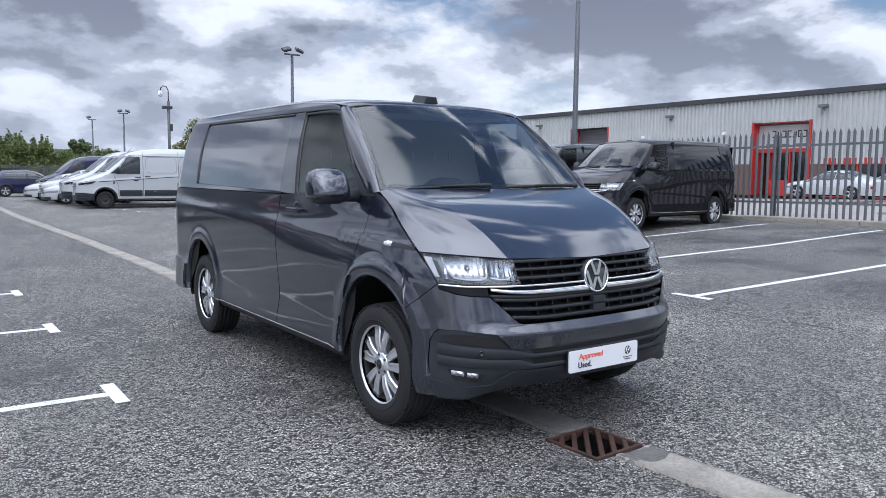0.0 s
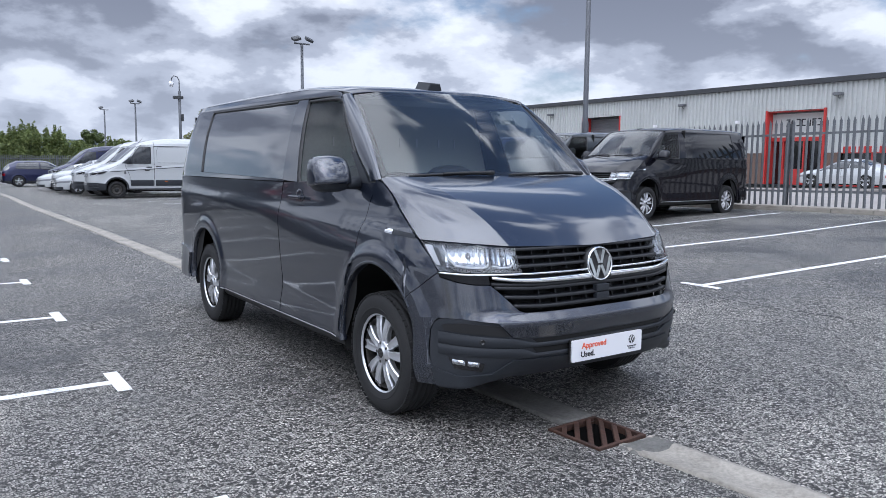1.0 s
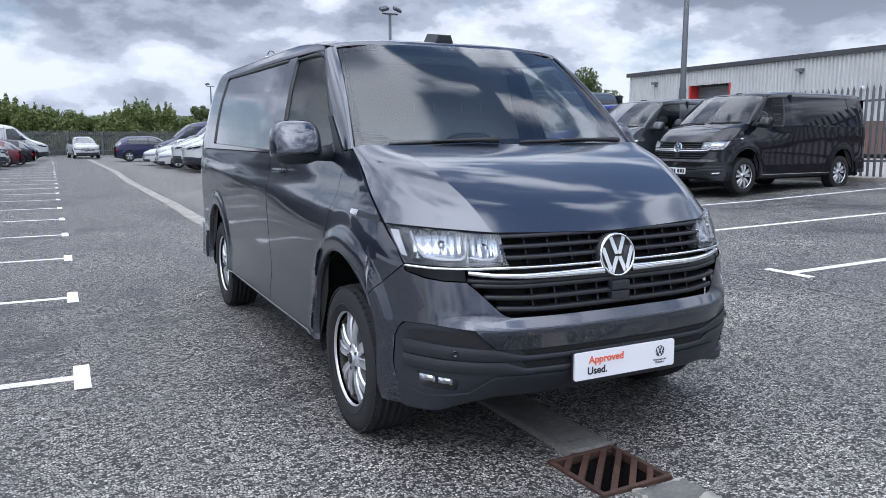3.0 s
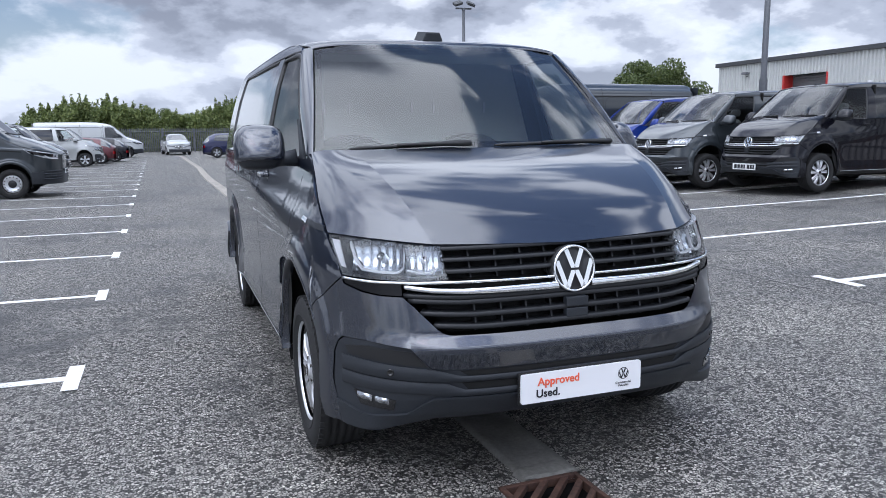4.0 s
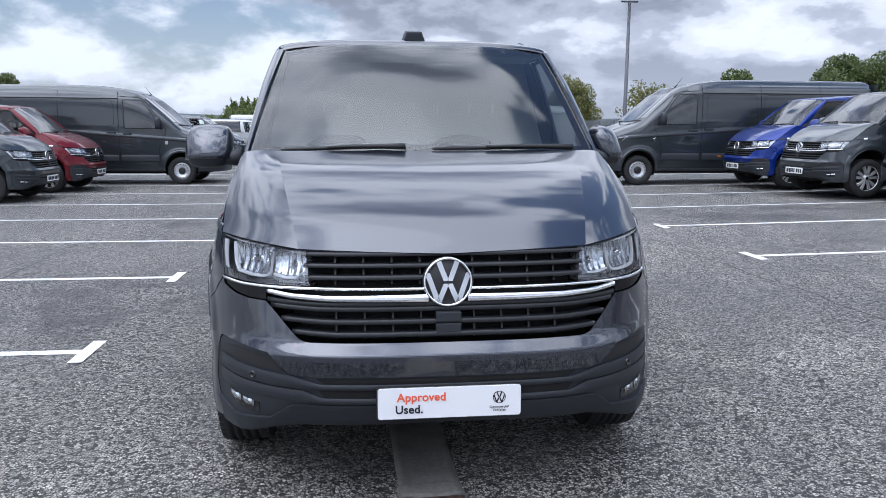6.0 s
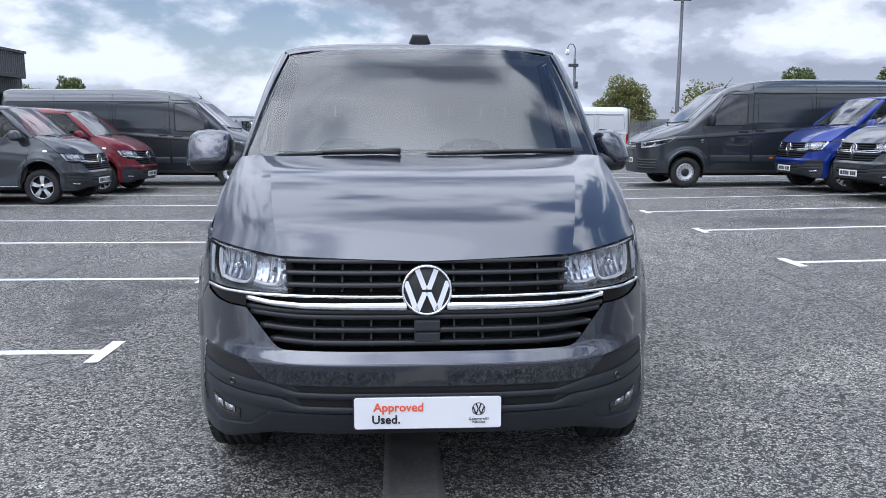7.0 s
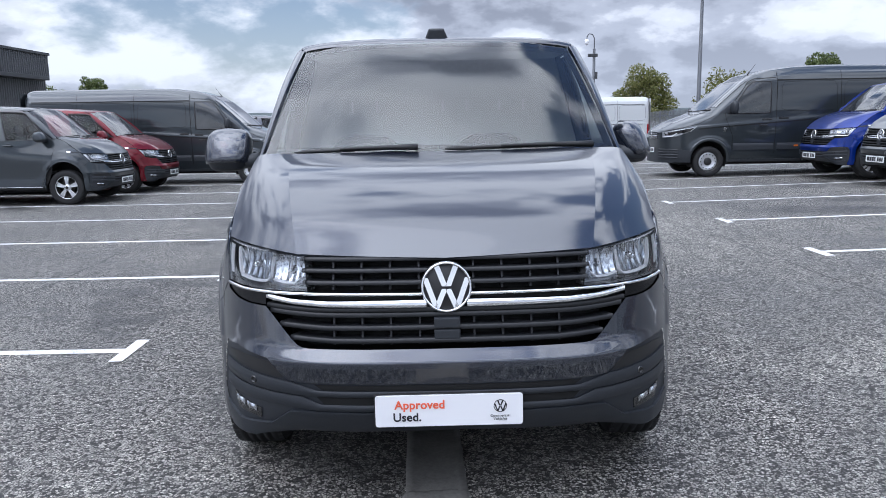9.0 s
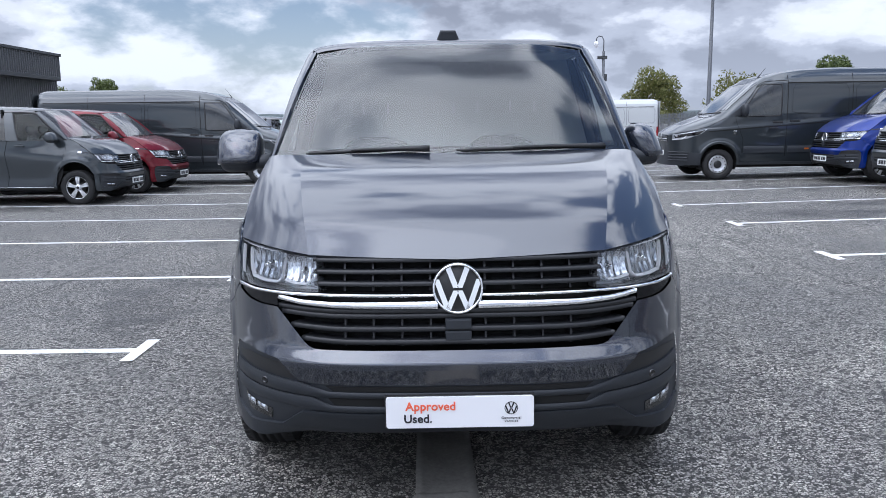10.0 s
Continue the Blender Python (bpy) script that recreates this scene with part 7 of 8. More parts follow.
        for k in range(3):
            z = z0 - 0.02 + (z1 - z0) * 0.33 * k
            bm = bmesh.new()
            xs2 = np.linspace(-x0 + 0.01, x0 - 0.01, 12)
            add_grid(bm, [[nose_pt(x, zz, o) for zz, o in ((z - 0.025, 0.004), (z - 0.02, 0.02), (z + 0.005, 0.02), (z + 0.01, 0.004))] for x in xs2], flip=True)
            bmesh.ops.recalc_face_normals(bm, faces=bm.faces)
            part("grille_bar", bm, M["chrome"] if k == 1 else M["gloss_black"], root)
        bm = bmesh.new()
        r = 0.075
        lathe(bm, [(r, -0.03 + nose_pt(0, z0)[1]), (0.001, -0.035 + nose_pt(0, z0)[1])], 20, "y", (0, 0, (z0 + z1) / 2))
        part("badge", bm, M["chrome"], root)
    bm = bmesh.new()
    p = nose_pt(0, plate_z, 0.001)
    add_box(bm, (-0.26, p[1] - 0.035, plate_z - 0.055), (0.26, p[1] - 0.025, plate_z + 0.055), 0.003)
    pl = part("number_plate", bm, M["plate"], root, "white number plate")
    bm = bmesh.new()
    for x in (-0.18, -0.11, -0.04, 0.06, 0.13, 0.19):
        add_box(bm, (x - 0.022, p[1] - 0.0375, plate_z - 0.035), (x + 0.022, p[1] - 0.035, plate_z + 0.035))
    part("plate_bars", bm, M["black_text"], pl)
    # windscreen (and back glass)
    for y0, y1, nm in ((screen[0], screen[1], "windscreen"),) + (((screen[2], screen[3], "rear_window"),) if len(screen) > 2 else ()):
        ys2 = np.linspace(y0, y1, 10)
        G = F.pane(ys2)
        sgn = -1 if nm == "windscreen" else 1
        t = (F.zt(y1) - F.zt(y0)) / (y1 - y0)
        nv = np.array((0, -t, 1)) / math.hypot(t, 1)
        bm = bmesh.new()
        add_grid(bm, (G + nv * 0.006).tolist())
        bmesh.ops.recalc_face_normals(bm, faces=bm.faces)
        part(nm, bm, M["tint_window"], root)
    for y in wheel_y:
        for sd_ in (1, -1):
            wheel_parts(root, sd_ * wheel_x, y, wheel_r, sd_, wheel_style)
    bm = bmesh.new()
    add_box(bm, (-F.w * 0.8, 0.4, F.low - 0.06), (F.w * 0.8, L - 0.3, F.low + 0.1), 0.02)
    part("underbody", bm, M["dark"], root)
    return root


M["tint_window"] = grainy("dark_window_glass", (0.012, 0.014, 0.016), (0.035, 0.038, 0.04), 0.05, 1.2, bump=0, coat=1.0, stain=0.6, stain_scale=1.5, r_var=0.02)
M["side_glass"] = grainy("dark_side_glass", (0.012, 0.014, 0.016), (0.05, 0.054, 0.058), 0.08, 1.6, bump=0, coat=1.0, stain=0.7, stain_scale=2.5, r_var=0.02)
M["headlamp_far"] = grainy("headlamp_lens", (0.35, 0.37, 0.4), (0.8, 0.82, 0.85), 0.15, 25, 0.6, 0.2, coat=0.8)

LVAN = LargeForm([(0, 0.98), (0.06, 1.06), (0.35, 1.22), (0.75, 1.37), (0.97, 1.44), (1.03, 1.48), (1.4, 1.81), (1.78, 2.13), (2.05, 2.29), (2.4, 2.39), (2.9, 2.455), (3.6, 2.48), (6.6, 2.47), (6.78, 2.43), (6.84, 2.33)],
            6.84, 1.02, 0.98, 0.33, 5.2, 0.75, 0.22, 0.035, ((1.0, 0.40, 0.405), (5.49, 0.40, 0.405)))
LV_GLASS = [([(1.43, 1.42), (2.34, 1.42)], [(2.34, 1.42), (2.36, 2.10)], [(1.98, 2.10), (2.36, 2.10)], [(1.43, 1.42), (1.66, 1.74), (1.86, 2.02), (1.98, 2.10)])]
# door and panel joints; the line along the waist paints the crease's shade
LV_SEAMS = [([(2.47, 0.52), (2.48, 1.2), (2.50, 2.30)], 0.007), ([(3.92, 0.52), (3.93, 2.33)], 0.007), ([(2.5, 2.135), (6.75, 2.14)], 0.014), ([(5.4, 0.52), (5.4, 2.33)], 0.006),
            ([(1.5, 0.52), (1.52, 0.90), (1.36, 1.30), (1.34, 1.40)], 0.006), ([(0.75, 1.075), (1.75, 1.150), (4.0, 1.305), (6.75, 1.305)], 0.012),
            ([(1.34, 1.40), (1.62, 1.78), (1.86, 2.10), (2.0, 2.17), (2.47, 2.19)], 0.008), ([(2.06, 1.42), (2.08, 2.10)], 0.012)]
# pressed outlines of the blank rear side panels, their groove shade drawn as dark lines
for y0, y1 in ((2.60, 3.84), (4.0, 5.3), (5.48, 6.6)):
    LV_SEAMS.append(([(y0, 1.50), (y0, 2.06), (y0 + 0.06, 2.10), (y1 - 0.06, 2.10), (y1, 2.06), (y1, 1.50), (y1 - 0.06, 1.455), (y0 + 0.06, 1.455), (y0, 1.50)], 0.004))


def large_van(label, m, paint, steel="steel", group="", lower=(0.30, 0.06)):
    F = LVAN
    r = make_vehicle("large_van", label, "van", m, F, paint, LV_GLASS, (1.02, 1.72), 0.345, (1.0, 5.49), 0.90, steel, lower, (0.40, 0.90, 0.90, 1.05), LV_SEAMS, group=group, plate_z=0.60)
    cen = (0, F.length / 2, F.belt)
    bm = bmesh.new()
    add_tube(bm, [(0.40, 2.02, 2.28), (0.41, 2.08, 2.36), (0.42, 2.2, 2.52)], [0.014, 0.007, 0.003], 6)
    part("aerial", bm, M["trim_black"], r)
    for sd_ in (1, -1):
        # rub strips along the flank, proud of the sheet
        for y0, y1 in ((1.54, 2.44), (2.52, 3.90), (3.96, 4.96), (6.02, 6.76)):
            bm = bmesh.new()
            b_ = box_line(y0, 0.50 if paint == "white_paint" else 0.60, y1, 0.745)
            P = np.array(F.side(coons(b_["bottom"], b_["right"], b_["top"], b_["left"], 10, 5), 0.016))
            P[:, -1, 0] -= 0.014
            add_panel(bm, P, cen, 0.02, side=sd_)
            part("rub_strip", bm, M["plastic"], r)
        # plastic arch lips
        for cy, cz, rad in F.arches:
            bm = bmesh.new()
            rows = []
            for a in np.linspace(-8, 188, 30):
                rows.append([(F.x(cy + rad * k * math.cos(radians(a)), max(F.low, cz + rad * k * math.sin(radians(a))), o), cy + rad * k * math.cos(radians(a)), max(F.low, cz + rad * k * math.sin(radians(a)))) for k, o in ((1.0, -0.03), (1.0, 0.012), (1.13, 0.014), (1.17, 0.0))])
            P = np.array(rows) * (sd_, 1, 1)
            add_grid(bm, P.tolist())
            bmesh.ops.recalc_face_normals(bm, faces=bm.faces)
            part("arch_lip", bm, M["plastic"] if paint == "white_paint" else M[paint], r)
        # headlight wrapping round the corner, with a bright brow
        lamp = part("headlight", bmesh.new(), M["trim_black"], r, "clear headlight wrapped round the corner")
        bm = bmesh.new()
        lo_, up_ = [(0.065, 0.89), (0.30, 0.925), (0.58, 1.03)], [(0.055, 1.015), (0.35, 1.075), (0.72, 1.135)]
        g = coons(lo_, [lo_[-1], up_[-1]], up_, [lo_[0], up_[0]], 18, 7)
        add_panel(bm, F.side(g, 0.008), cen, 0.012, side=sd_)
        part("lens", bm, M["headlamp_far"], lamp)
        for line, wd in (([(0.06, 0.905), (0.22, 0.925), (0.30, 1.0)], 0.007), ([(0.20, 1.035), (0.45, 1.082)], 0.006)):
            bm = bmesh.new()
            P = [[(sd_ * F.x(y, z + q, 0.014), y, z + q) for q in (-wd, wd)] for y, z in resample(line, 20)]
            add_grid(bm, P, flip=sd_ < 0)
            part("light_guide", bm, M["white_plastic"], lamp)
        bm = bmesh.new()
        g = coons([(0.10, 0.935), (0.54, 1.015)], [(0.54, 1.015), (0.68, 1.118)], [(0.08, 1.005), (0.40, 1.065), (0.68, 1.118)], [(0.10, 0.935), (0.08, 1.005)], 10, 4)
        add_panel(bm, F.side(g, 0.0105), cen, 0.004, side=sd_)
        part("dark_bezel", bm, M["gloss_black"], lamp)
        # plastic bumper cheek ahead of the wheel
        bm = bmesh.new()
        g = coons([(0.24, 0.33), (0.60, 0.33)], [(0.60, 0.33), (0.575, 0.47), (0.62, 0.60)], [(0.24, 0.625), (0.62, 0.60)], [(0.24, 0.33), (0.24, 0.625)], 10, 8)
        add_panel(bm, F.side(g, 0.014), cen, 0.016, side=sd_)
        part("bumper_cheek", bm, M["plastic"], r)
        # bonnet shut line
        bm = bmesh.new()
        P = [[(sd_ * F.x(y, z + q, 0.003), y, z + q) for q in (-0.006, 0.006)] for y, z in resample([(0.10, 1.04), (0.40, 1.11), (0.75, 1.19), (1.12, 1.37)], 24)]
        add_grid(bm, P, flip=sd_ < 0)
        part("bonnet_seam", bm, M["dark"], r)
        # door handles in dark dishes
        for y in (2.28, 2.66):
            bm = bmesh.new()
            z = 1.275 + 0.071 * (y - 2.28)
            x = F.x(y, z)
            add_box(bm, (x - 0.004, y - 0.11, z - 0.025), (x + 0.022, y + 0.11, z + 0.018), 0.01)
            for v in bm.verts:
                v.co.x *= sd_
            bmesh.ops.recalc_face_normals(bm, faces=bm.faces)
            part("door_grip", bm, M["trim_black"], r)
        # sail panel and side repeater patch
        bm = bmesh.new()
        g = coons([(1.20, 1.42), (1.44, 1.42)], [(1.44, 1.42), (1.60, 1.64)], [(1.48, 1.64), (1.60, 1.64)], [(1.20, 1.42), (1.48, 1.64)], 5, 5)
        add_panel(bm, F.side(g, 0.006), cen, 0.01, side=sd_)
        part("mirror_sail", bm, M["plastic"], r)
        bm = bmesh.new()
        b_ = box_line(1.30, 1.01, 1.37, 1.10)
        add_panel(bm, F.side(coons(b_["bottom"], b_["right"], b_["top"], b_["left"], 4, 4), 0.006), cen, 0.008, side=sd_)
        part("wing_badge", bm, M["chrome"], r)
        for y in (2.9, 4.6):
            bm = bmesh.new()
            b_ = box_line(y, 0.665, y + 0.09, 0.70)
            add_panel(bm, F.side(coons(b_["bottom"], b_["right"], b_["top"], b_["left"], 4, 3), 0.024), cen, 0.01, side=sd_)
            part("side_marker", bm, M["amber"], r)
        # ribbed fog-lamp recess in the bumper
        for k in range(4):
            bm = bmesh.new()
            z = 0.44 + 0.06 * k
            P = []
            for x in np.linspace(0.52, 0.93, 10):
                q = x / (F.w * 0.998)
                y = F.nose * (1 - math.sqrt(max(0.0, 1 - q ** 3.4)))
                P.append([(sd_ * x, y - o, z + dz) for dz, o in ((-0.016, 0.02), (-0.012, 0.045), (0.012, 0.045), (0.016, 0.02))])
            add_grid(bm, P)
            bmesh.ops.recalc_face_normals(bm, faces=bm.faces)
            part("bumper_rib", bm, M["plastic"], r)
        bm = bmesh.new()
        add_tube(bm, [(sd_ * 0.05, 0.93, 1.475), (sd_ * 0.42, 0.96, 1.485), (sd_ * 0.78, 1.08, 1.50)], 0.014, 6)
        part("wiper", bm, M["trim_black"], r)
    return r


CAR = Form([(0, 0.66), (0.1, 0.74), (0.4, 0.87), (0.95, 0.96), (1.25, 1.12), (1.75, 1.37), (2.1, 1.44), (2.7, 1.45), (3.4, 1.38), (3.75, 1.24), (4.05, 1.02), (4.2, 0.92), (4.25, 0.8)],
           4.25, 0.89, 0.62, 0.22, 3.4, 0.85, 0.4, 0.16, ((0.86, 0.33, 0.345), (3.47, 0.33, 0.345)))
CAR_GLASS = [([(1.42, 0.94), (2.25, 0.95)], [(2.25, 0.95), (2.28, 1.34)], [(1.88, 1.31), (2.28, 1.34)], [(1.42, 0.94), (1.88, 1.31)]),
             ([(2.34, 0.95), (3.25, 0.98)], [(3.25, 0.98), (3.10, 1.30)], [(2.36, 1.34), (3.10, 1.30)], [(2.34, 0.95), (2.36, 1.34)])]
CAR_SEAMS = [([(2.30, 0.32), (2.31, 0.95)], 0.004), ([(1.38, 0.40), (1.36, 0.92)], 0.004), ([(3.12, 0.66), (3.24, 0.95)], 0.004)]


def small_car(label, m, paint, group=""):
    return make_vehicle("hatchback_car", label, "car", m, CAR, paint, CAR_GLASS, (1.02, 1.72, 3.5, 3.98), 0.315, (0.86, 3.47), 0.80, "five", (0.12, 0.08), (0.46, 0.86, 0.50, 0.61), CAR_SEAMS, group=group, plate_z=0.40)


COUPE = Form([(0, 0.62), (0.1, 0.70), (0.5, 0.82), (1.2, 0.92), (1.6, 1.14), (2.05, 1.32), (2.5, 1.37), (3.0, 1.33), (3.6, 1.12), (4.1, 0.98), (4.35, 0.92), (4.45, 0.8)],
             4.45, 0.90, 0.58, 0.2, 3.2, 0.85, 0.45, 0.18, ((0.85, 0.33, 0.35), (3.45, 0.33, 0.35)))
COUPE_GLASS = [([(1.72, 0.90), (2.6, 0.92)], [(2.6, 0.92), (2.62, 1.25)], [(2.1, 1.23), (2.62, 1.25)], [(1.72, 0.90), (2.1, 1.23)]),
               ([(2.68, 0.93), (3.4, 0.97)], [(3.4, 0.97), (3.2, 1.14)], [(2.7, 1.25), (3.2, 1.14)], [(2.68, 0.93), (2.7, 1.25)])]
SUV = Form([(0, 0.80), (0.08, 0.92), (0.4, 1.05), (1.05, 1.14), (1.35, 1.32), (1.8, 1.58), (2.2, 1.65), (3.6, 1.62), (4.0, 1.45), (4.35, 1.1), (4.45, 0.9)],
           4.45, 0.92, 0.77, 0.26, 3.8, 0.75, 0.35, 0.14, ((0.88, 0.36, 0.38), (3.55, 0.36, 0.38)))
SUV_GLASS = [([(1.5, 1.10), (2.3, 1.11)], [(2.3, 1.11), (2.32, 1.54)], [(1.95, 1.52), (2.32, 1.54)], [(1.5, 1.10), (1.95, 1.52)]),
             ([(2.38, 1.11), (3.7, 1.15)], [(3.7, 1.15), (3.55, 1.48)], [(2.4, 1.54), (3.55, 1.48)], [(2.38, 1.11), (2.4, 1.54)])]


def suv(label, m, paint, group=""):
    return make_vehicle("suv_car", label, "car", m, SUV, paint, SUV_GLASS, (1.1, 1.78, 4.02, 4.3), 0.35, (0.88, 3.55), 0.83, "five", (0.2, 0.12), (0.46, 0.88, 0.64, 0.76), CAR_SEAMS[:1], group=group, plate_z=0.52)


def nose_left(x, y):
    """Parked with the nose towards -x."""
    return pose(x, y, ground_z(x + 2, y), 0, 0, -90)


def nose_right(x, y):
    return pose(x, y, ground_z(x - 2, y), 0, 0, 90)


large_van("long high-roof dark grey van with steel wheels", nose_left(5.05, 15.75), "grey2", group="vans in the bays by the fence")
large_van("long high-roof dark grey van with steel wheels", nose_right(-3.95, 18.35), "grey2", group="vans in the row facing them")
large_van("white high-roof van with black mouldings and steel wheels", nose_left(2.2, 31.4), "white_paint", "steel_dark", group="far row")
large_van("white high-roof van parked nose out", nose_left(2.1, 34.3), "white_paint", "steel_dark", group="far row")
small_car("white hatchback parked between vans", nose_left(1.7, 37.0), "white_paint", "far row")
suv("white estate car with dark windows", nose_left(1.9, 39.6), "white_paint", "far row")
small_car("white hatchback parked in the far row", nose_left(1.5, 42.3), "white_paint", "far row")
large_van("dark navy high-roof van with faded lettering", nose_left(2.4, 45.6), "navy_paint", group="far row")
suv("dark blue car parked tail out at the end of the row", nose_right(4.9, 52.0), "navy_paint", "far row")
suv("white off-road car standing in the lane", pose(-0.9, 61.0, ground_z(-0.9, 63), 0, 0, 8), "white_paint")
make_van("parked_van", "dark grey van with its nose to the lane", nose_right(-4.9, 28.5), "grey", "ten", False, "bars", False, False, "far left row")
make_van("parked_van", "silver passenger van with dark glass", nose_right(-4.6, 39.5), "silver_paint", "five", True, "bars", False, False, "far left row")
small_car("dark red hatchback parked tail out", pose(-8.6, 43.5, ground_z(-6, 43.5), 0, 0, -90), "wine_paint", "far left row")
small_car("dark grey hatchback parked tail out", pose(-8.1, 46.5, ground_z(-6, 46.5), 0, 0, -90), "black_paint", "far left row")
large_van("white high-roof van at the end of the row", nose_right(-3.4, 56.0), "white_paint", "steel_dark", group="far left row")
make_vehicle("coupe_car", "white sports coupe with dark windows behind the fence", "car", pose(33, 18.8, 0.45, 0, 0, 180), COUPE, "white_paint", COUPE_GLASS, (1.25, 2.0, 3.05, 3.55), 0.33, (0.85, 3.45), 0.81, "five", (), (0.5, 0.84, 0.47, 0.575), CAR_SEAMS[:1], group="yard cars", plate_z=0.4)
small_car("silver hatchback in the yard behind the fence", pose(36.5, 17.0, 0.45, 0, 0, 170), "silver_paint", "yard cars")

M["tint_window"].node_tree.nodes["Principled BSDF"].inputs["Coat IOR"].default_value = 1.9

# ---- far fence, trees, hedges, hills ----


def joined_fence(name, x0, y0, x1, y1, height, pitch, label):
    root = tagged(thing(name, "", ""), label, "fence", kind="structure")
    d = Vector((x1 - x0, y1 - y0, 0))
    L = d.length
    d.normalize()
    n = Vector((-d.y, d.x, 0))
    verts, faces = [], []
    for k in range(int(L / pitch)):
        p = Vector((x0, y0, 0)) + d * pitch * (k + 0.5)
        g, h = ground_z(p.x, p.y), height * random.uniform(0.985, 1.015)
        b = len(verts)
        for o, z in ((-0.035, 0.05), (0.035, 0.05), (0.035, h - 0.1), (0.0, h), (-0.035, h - 0.1)):
            for q in (0.0, 0.012):
                c = p + d * o + n * q
                verts.append((c.x, c.y, g + z))
        faces += [(b, b + 2, b + 4, b + 6, b + 8), (b + 9, b + 7, b + 5, b + 3, b + 1)]
        faces += [(b + 2 * i, b + 2 * i + 1, b + (2 * i + 3) % 10, b + (2 * i + 2) % 10) for i in range(5)]
    me = bpy.data.meshes.new("pales")
    me.from_pydata(verts, [], faces)
    me.materials.append(M["galv"])
    ob = new("pales", me)
    ob.parent = root
    ob["kind"] = "stuff"
    for z in (0.4, height - 0.35):
        bm = bmesh.new()
        g0, g1 = ground_z(x0, y0), ground_z(x1, y1)
        add_tube(bm, [(x0 - n.x * 0.03, y0 - n.y * 0.03, g0 + z), (x1 - n.x * 0.03, y1 - n.y * 0.03, g1 + z)], 0.03, 6)
        part("rail", bm, M["galv"], root)
    for t in np.arange(0, L, 2.75):
        p = Vector((x0, y0, 0)) + d * float(t) - n * 0.09
        bm = bmesh.new()
        add_box(bm, (p.x - 0.05, p.y - 0.05, ground_z(p.x, p.y) - 0.02), (p.x + 0.05, p.y + 0.05, ground_z(p.x, p.y) + height - 0.05), 0.008)
        part("post", bm, M["galv"], root)


joined_fence("fence_back", -60.0, 72.0, 13.7, 72.0, 2.2, 0.16, "grey steel palisade fence before a hedge")
joined_fence("fence_side_far", FENCE_X, 40.1, FENCE_X, 72.0, 2.05, 0.155, "grey galvanised steel palisade fence with spiked pales")


def leaf_cloud(centres, count, size, seed, flat=0.5):
    """Small leaf clumps scattered round the given (centre, radius) balls, as arrays of corners."""
    rng = np.random.default_rng(seed)
    c = np.array([k[0] for k in centres], float)
    r = np.array([k[1] for k in centres], float)
    w = r ** 2
    idx = rng.choice(len(c), count, p=w / w.sum())
    v = rng.normal(size=(count, 3))
    v /= np.linalg.norm(v, axis=1, keepdims=True)
    rad = r[idx] * rng.uniform(0.25, 1.08, count) ** 0.45
    p = c[idx] + v * rad[:, None] * np.array((1, 1, 0.85))
    a = rng.normal(size=(count, 3))
    a /= np.linalg.norm(a, axis=1, keepdims=True)
    b = np.cross(a, v + 0.4 * rng.normal(size=(count, 3)))
    b /= np.maximum(np.linalg.norm(b, axis=1, keepdims=True), 1e-6)
    s = size * rng.uniform(0.5, 1.4, (count, 1))
    q = np.stack([p - a * s, p + b * s * flat, p + a * s, p - b * s * flat], 1)
    return q.reshape(-1, 3)


def leaf_mesh(name, pts, material, parent=None):
    n = len(pts) // 4
    me = bpy.data.meshes.new(name)
    me.from_pydata(pts.tolist(), [], [(4 * i, 4 * i + 1, 4 * i + 2, 4 * i + 3) for i in range(n)])
    me.materials.append(M[material])
    ob = new(name, me)
    ob.parent = parent
    return ob


def make_tree(x, y, h, spread, label, mat, seed, leaves=9000, trunk=0.16, low=0.3, size=0.16, gaps=0.0):
    """A trunk that parts into limbs, with leaf clumps at the limbs' ends."""
    rng = np.random.default_rng(seed)
    root = thing("tree", label, "tree", pose(x, y, ground_z(x, y) if abs(x) < 60 else 0))
    bm = bmesh.new()
    top = np.array((rng.normal() * 0.2, rng.normal() * 0.2, h * 0.62))
    add_tube(bm, [(0, 0, -0.05), tuple(top * 0.3 + rng.normal(size=3) * 0.05), tuple(top * 0.65), tuple(top)], [trunk * h / 6 * 1.3, trunk * h / 6, trunk * h / 8, trunk * h / 14], 9)
    balls = []
    k = 26
    for i in range(k):
        a = 2.399 * i + rng.uniform(-0.3, 0.3)
        t = low + (1 - low) * ((i + 0.5) / k) ** 0.9
        start = top * min(1, t * 0.95)
        env = math.sin(math.pi * min(0.95, 0.25 + 0.66 * (t - low) / (1 - low))) ** 0.6
        end = np.array((math.cos(a) * spread * env * rng.uniform(0.55, 1.05), math.sin(a) * spread * env * rng.uniform(0.55, 1.05), h * (t * 0.92 + 0.02 + rng.uniform(-0.03, 0.05))))
        mid = (start + end) / 2 + np.array((0, 0, 0.12 * h * rng.uniform(0.2, 1)))*0.5
        add_tube(bm, [tuple(start), tuple(mid), tuple(end)], [trunk * h / 22, trunk * h / 34, trunk * h / 90], 5)
        balls.append((end, spread * rng.uniform(0.20, 0.36)))
        balls.append(((mid + end) / 2, spread * rng.uniform(0.16, 0.28)))
    part("trunk", bm, M["bark"], root)
    leaf_mesh("crown", leaf_cloud(balls, leaves, size, seed), mat, root)
    return root


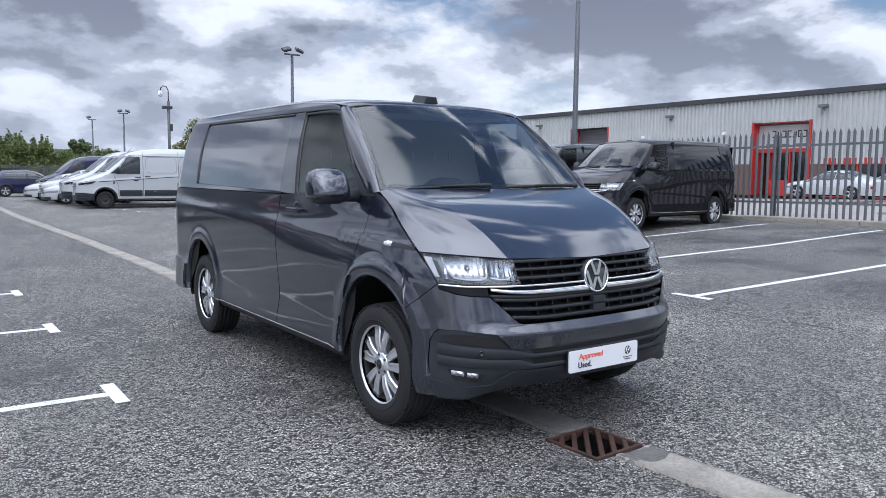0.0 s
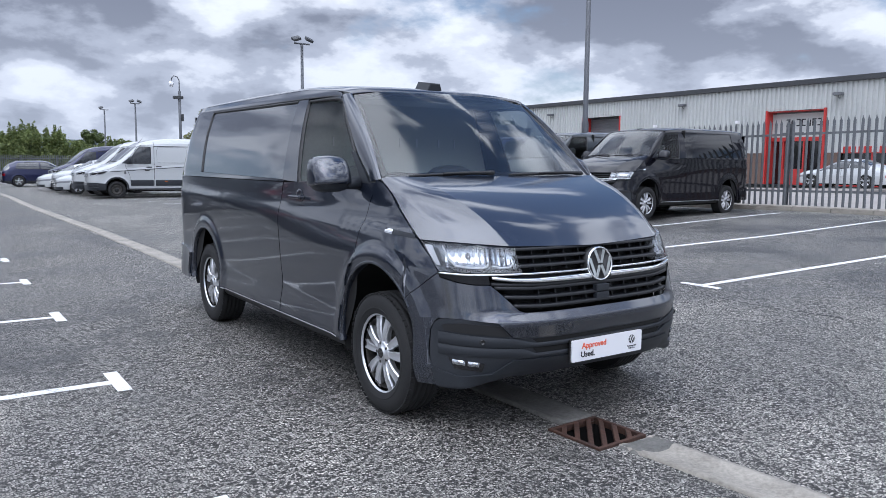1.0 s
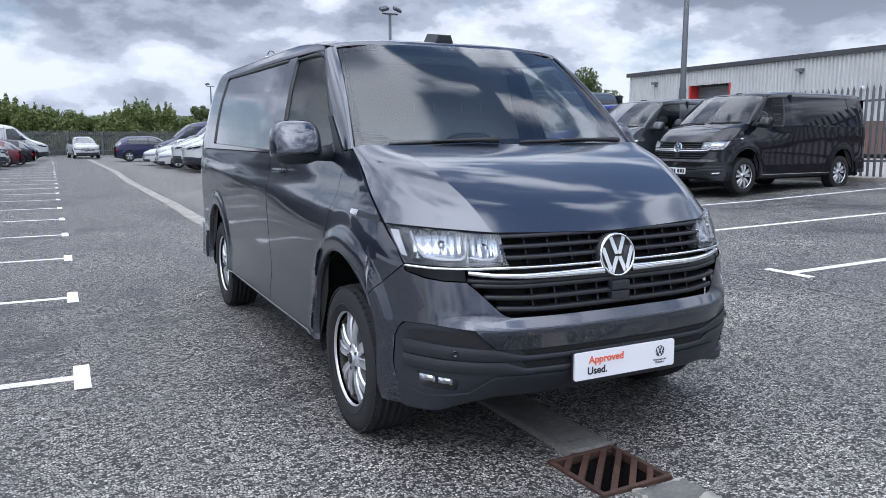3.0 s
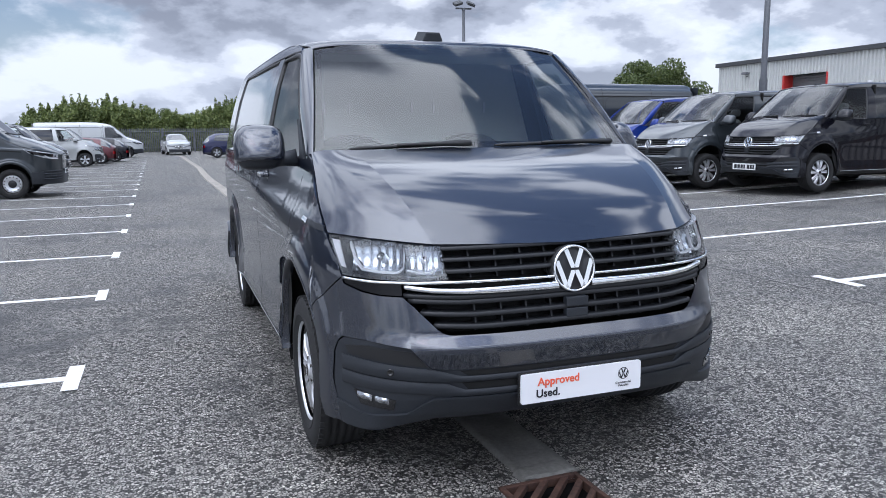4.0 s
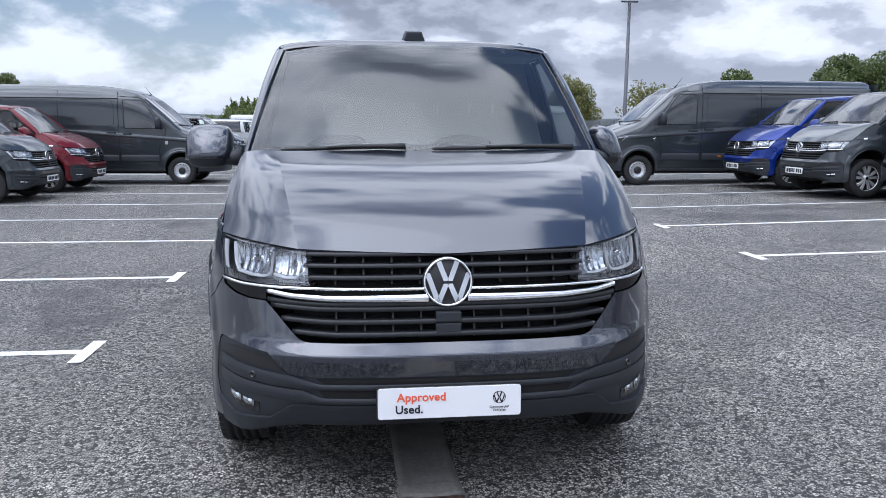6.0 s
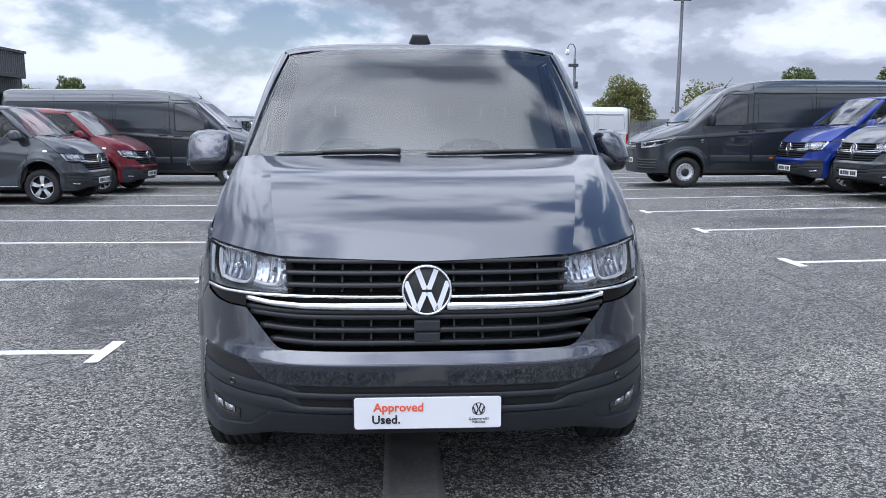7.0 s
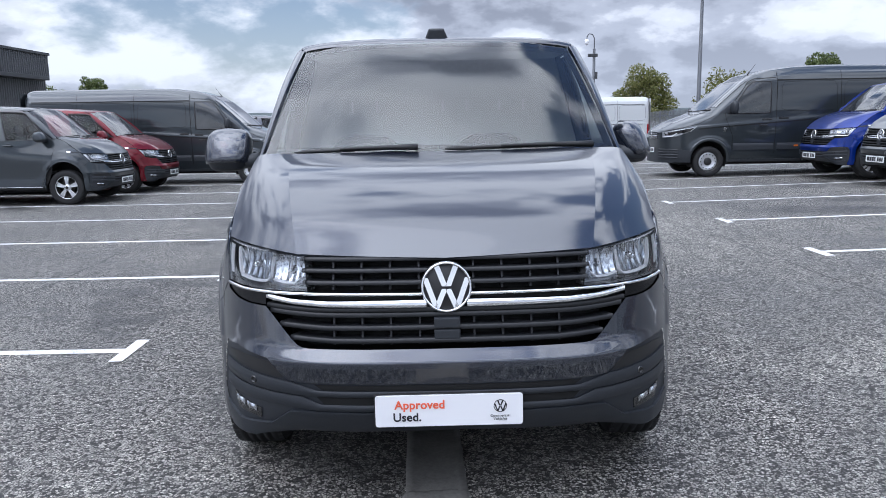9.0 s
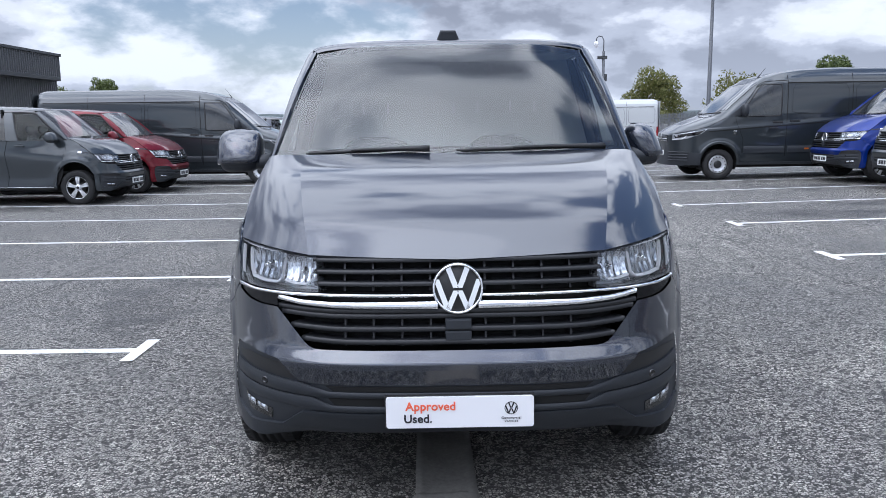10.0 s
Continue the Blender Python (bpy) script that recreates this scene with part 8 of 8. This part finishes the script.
make_tree(18.3, 66.0, 5.9, 2.5, "small yellowing broadleaf tree behind the fence", "leaf_yellow", 3, 11000, size=0.11)
make_tree(46.0, 66.0, 8.6, 4.6, "broad dense dark green tree by the warehouse", "leaf_dark", 5, 30000, size=0.15)
make_tree(37.0, 72.0, 7.4, 2.6, "green broadleaf tree among the trees behind", "leaf_dark", 8, 8000)
make_tree(10.6, 82.0, 4.9, 1.5, "rounded dark green tree behind the hedge", "leaf_dark", 11, 12000, size=0.09)
make_tree(13.6, 81.0, 3.9, 1.6, "small green tree behind the hedge", "leaf", 12, 9000, size=0.09)
make_tree(-2.5, 84.0, 4.2, 2.2, "rounded green tree behind the hedge", "leaf_dark", 13, 9000, size=0.10)
make_tree(-34.0, 74.0, 6.5, 1.7, "pale green bushy tree beyond the vans", "leaf", 14, 9000, size=0.11)
make_tree(-38.5, 74.0, 5.7, 2.2, "pale green bushy tree beside the dark building", "leaf", 17, 9000, size=0.11)
make_tree(30.0, 78.0, 6.4, 3.0, "thin blossoming tree with bare twigs", "leaf_yellow", 19, 2600)


M["hedge_leaf"] = leaf_mat("hedge_leaves", (0.08, 0.11, 0.035), (0.15, 0.19, 0.055), (0.25, 0.29, 0.10))


def hedge():
    """The overgrown hedge along the back fence: upright shrubs of uneven height."""
    rng = np.random.default_rng(21)
    balls = []
    for x in np.arange(-62, 15, 0.8):
        h = float(np.interp(x, [-62, -33, -31, -16, -14, -12, -8, -4, 0, 2.5, 4.3, 5.4, 6.9, 8.2, 15], [2.8, 2.8, 1.4, 1.4, 3.4, 4.6, 5.0, 3.9, 3.2, 4.0, 4.7, 4.8, 3.8, 3.2, 3.0])) * rng.uniform(0.86, 1.06)
        yy = 75.5 + rng.uniform(-1, 2)
        k = int(4 + h * 1.8)
        for i in range(k):
            t = (i + 0.5) / k
            balls.append(((x + rng.normal() * 0.8, yy + rng.normal() * 0.5, 0.86 * h * t), 1.4 * (1 - 0.5 * t) * rng.uniform(0.7, 1.15)))
        # pointed shoots on top
        for q in range(4):
            bx, lean, top = x + rng.normal() * 0.5, rng.normal() * 0.12, h * rng.uniform(0.92, 1.16)
            for z in np.arange(h * 0.7, top, 0.13):
                balls.append(((bx + lean * (z - h * 0.7), yy, z), 0.08 + 0.32 * (top - z) / (top - h * 0.7 + 0.01)))
    ob = leaf_mesh("hedge", leaf_cloud(balls, 300000, 0.13, 22), "hedge_leaf")
    tagged(ob, "overgrown mixed green hedge behind the back fence", "hedge", kind="stuff")


hedge()


def far_hills():
    bm = bmesh.new()
    P = []
    for a in np.linspace(-60, 70, 90):
        r = radians(a)
        d = 900
        hgt = 16 + 9 * math.sin(a * 0.11 + 1.0) + 5 * math.sin(a * 0.31) + 2 * noise.noise((a * 0.4, 0, 3))
        P.append([(d * math.sin(r), d * math.cos(r), -6), (d * 1.05 * math.sin(r), d * 1.05 * math.cos(r), max(6, hgt) * 0.7), (d * 1.15 * math.sin(r), d * 1.15 * math.cos(r), max(7, hgt))])
    add_grid(bm, P, flip=True)
    tagged(part("backdrop_hills", bm, M["hill"]), "low hazy wooded hills on the horizon", "hills", kind="structure")


far_hills()
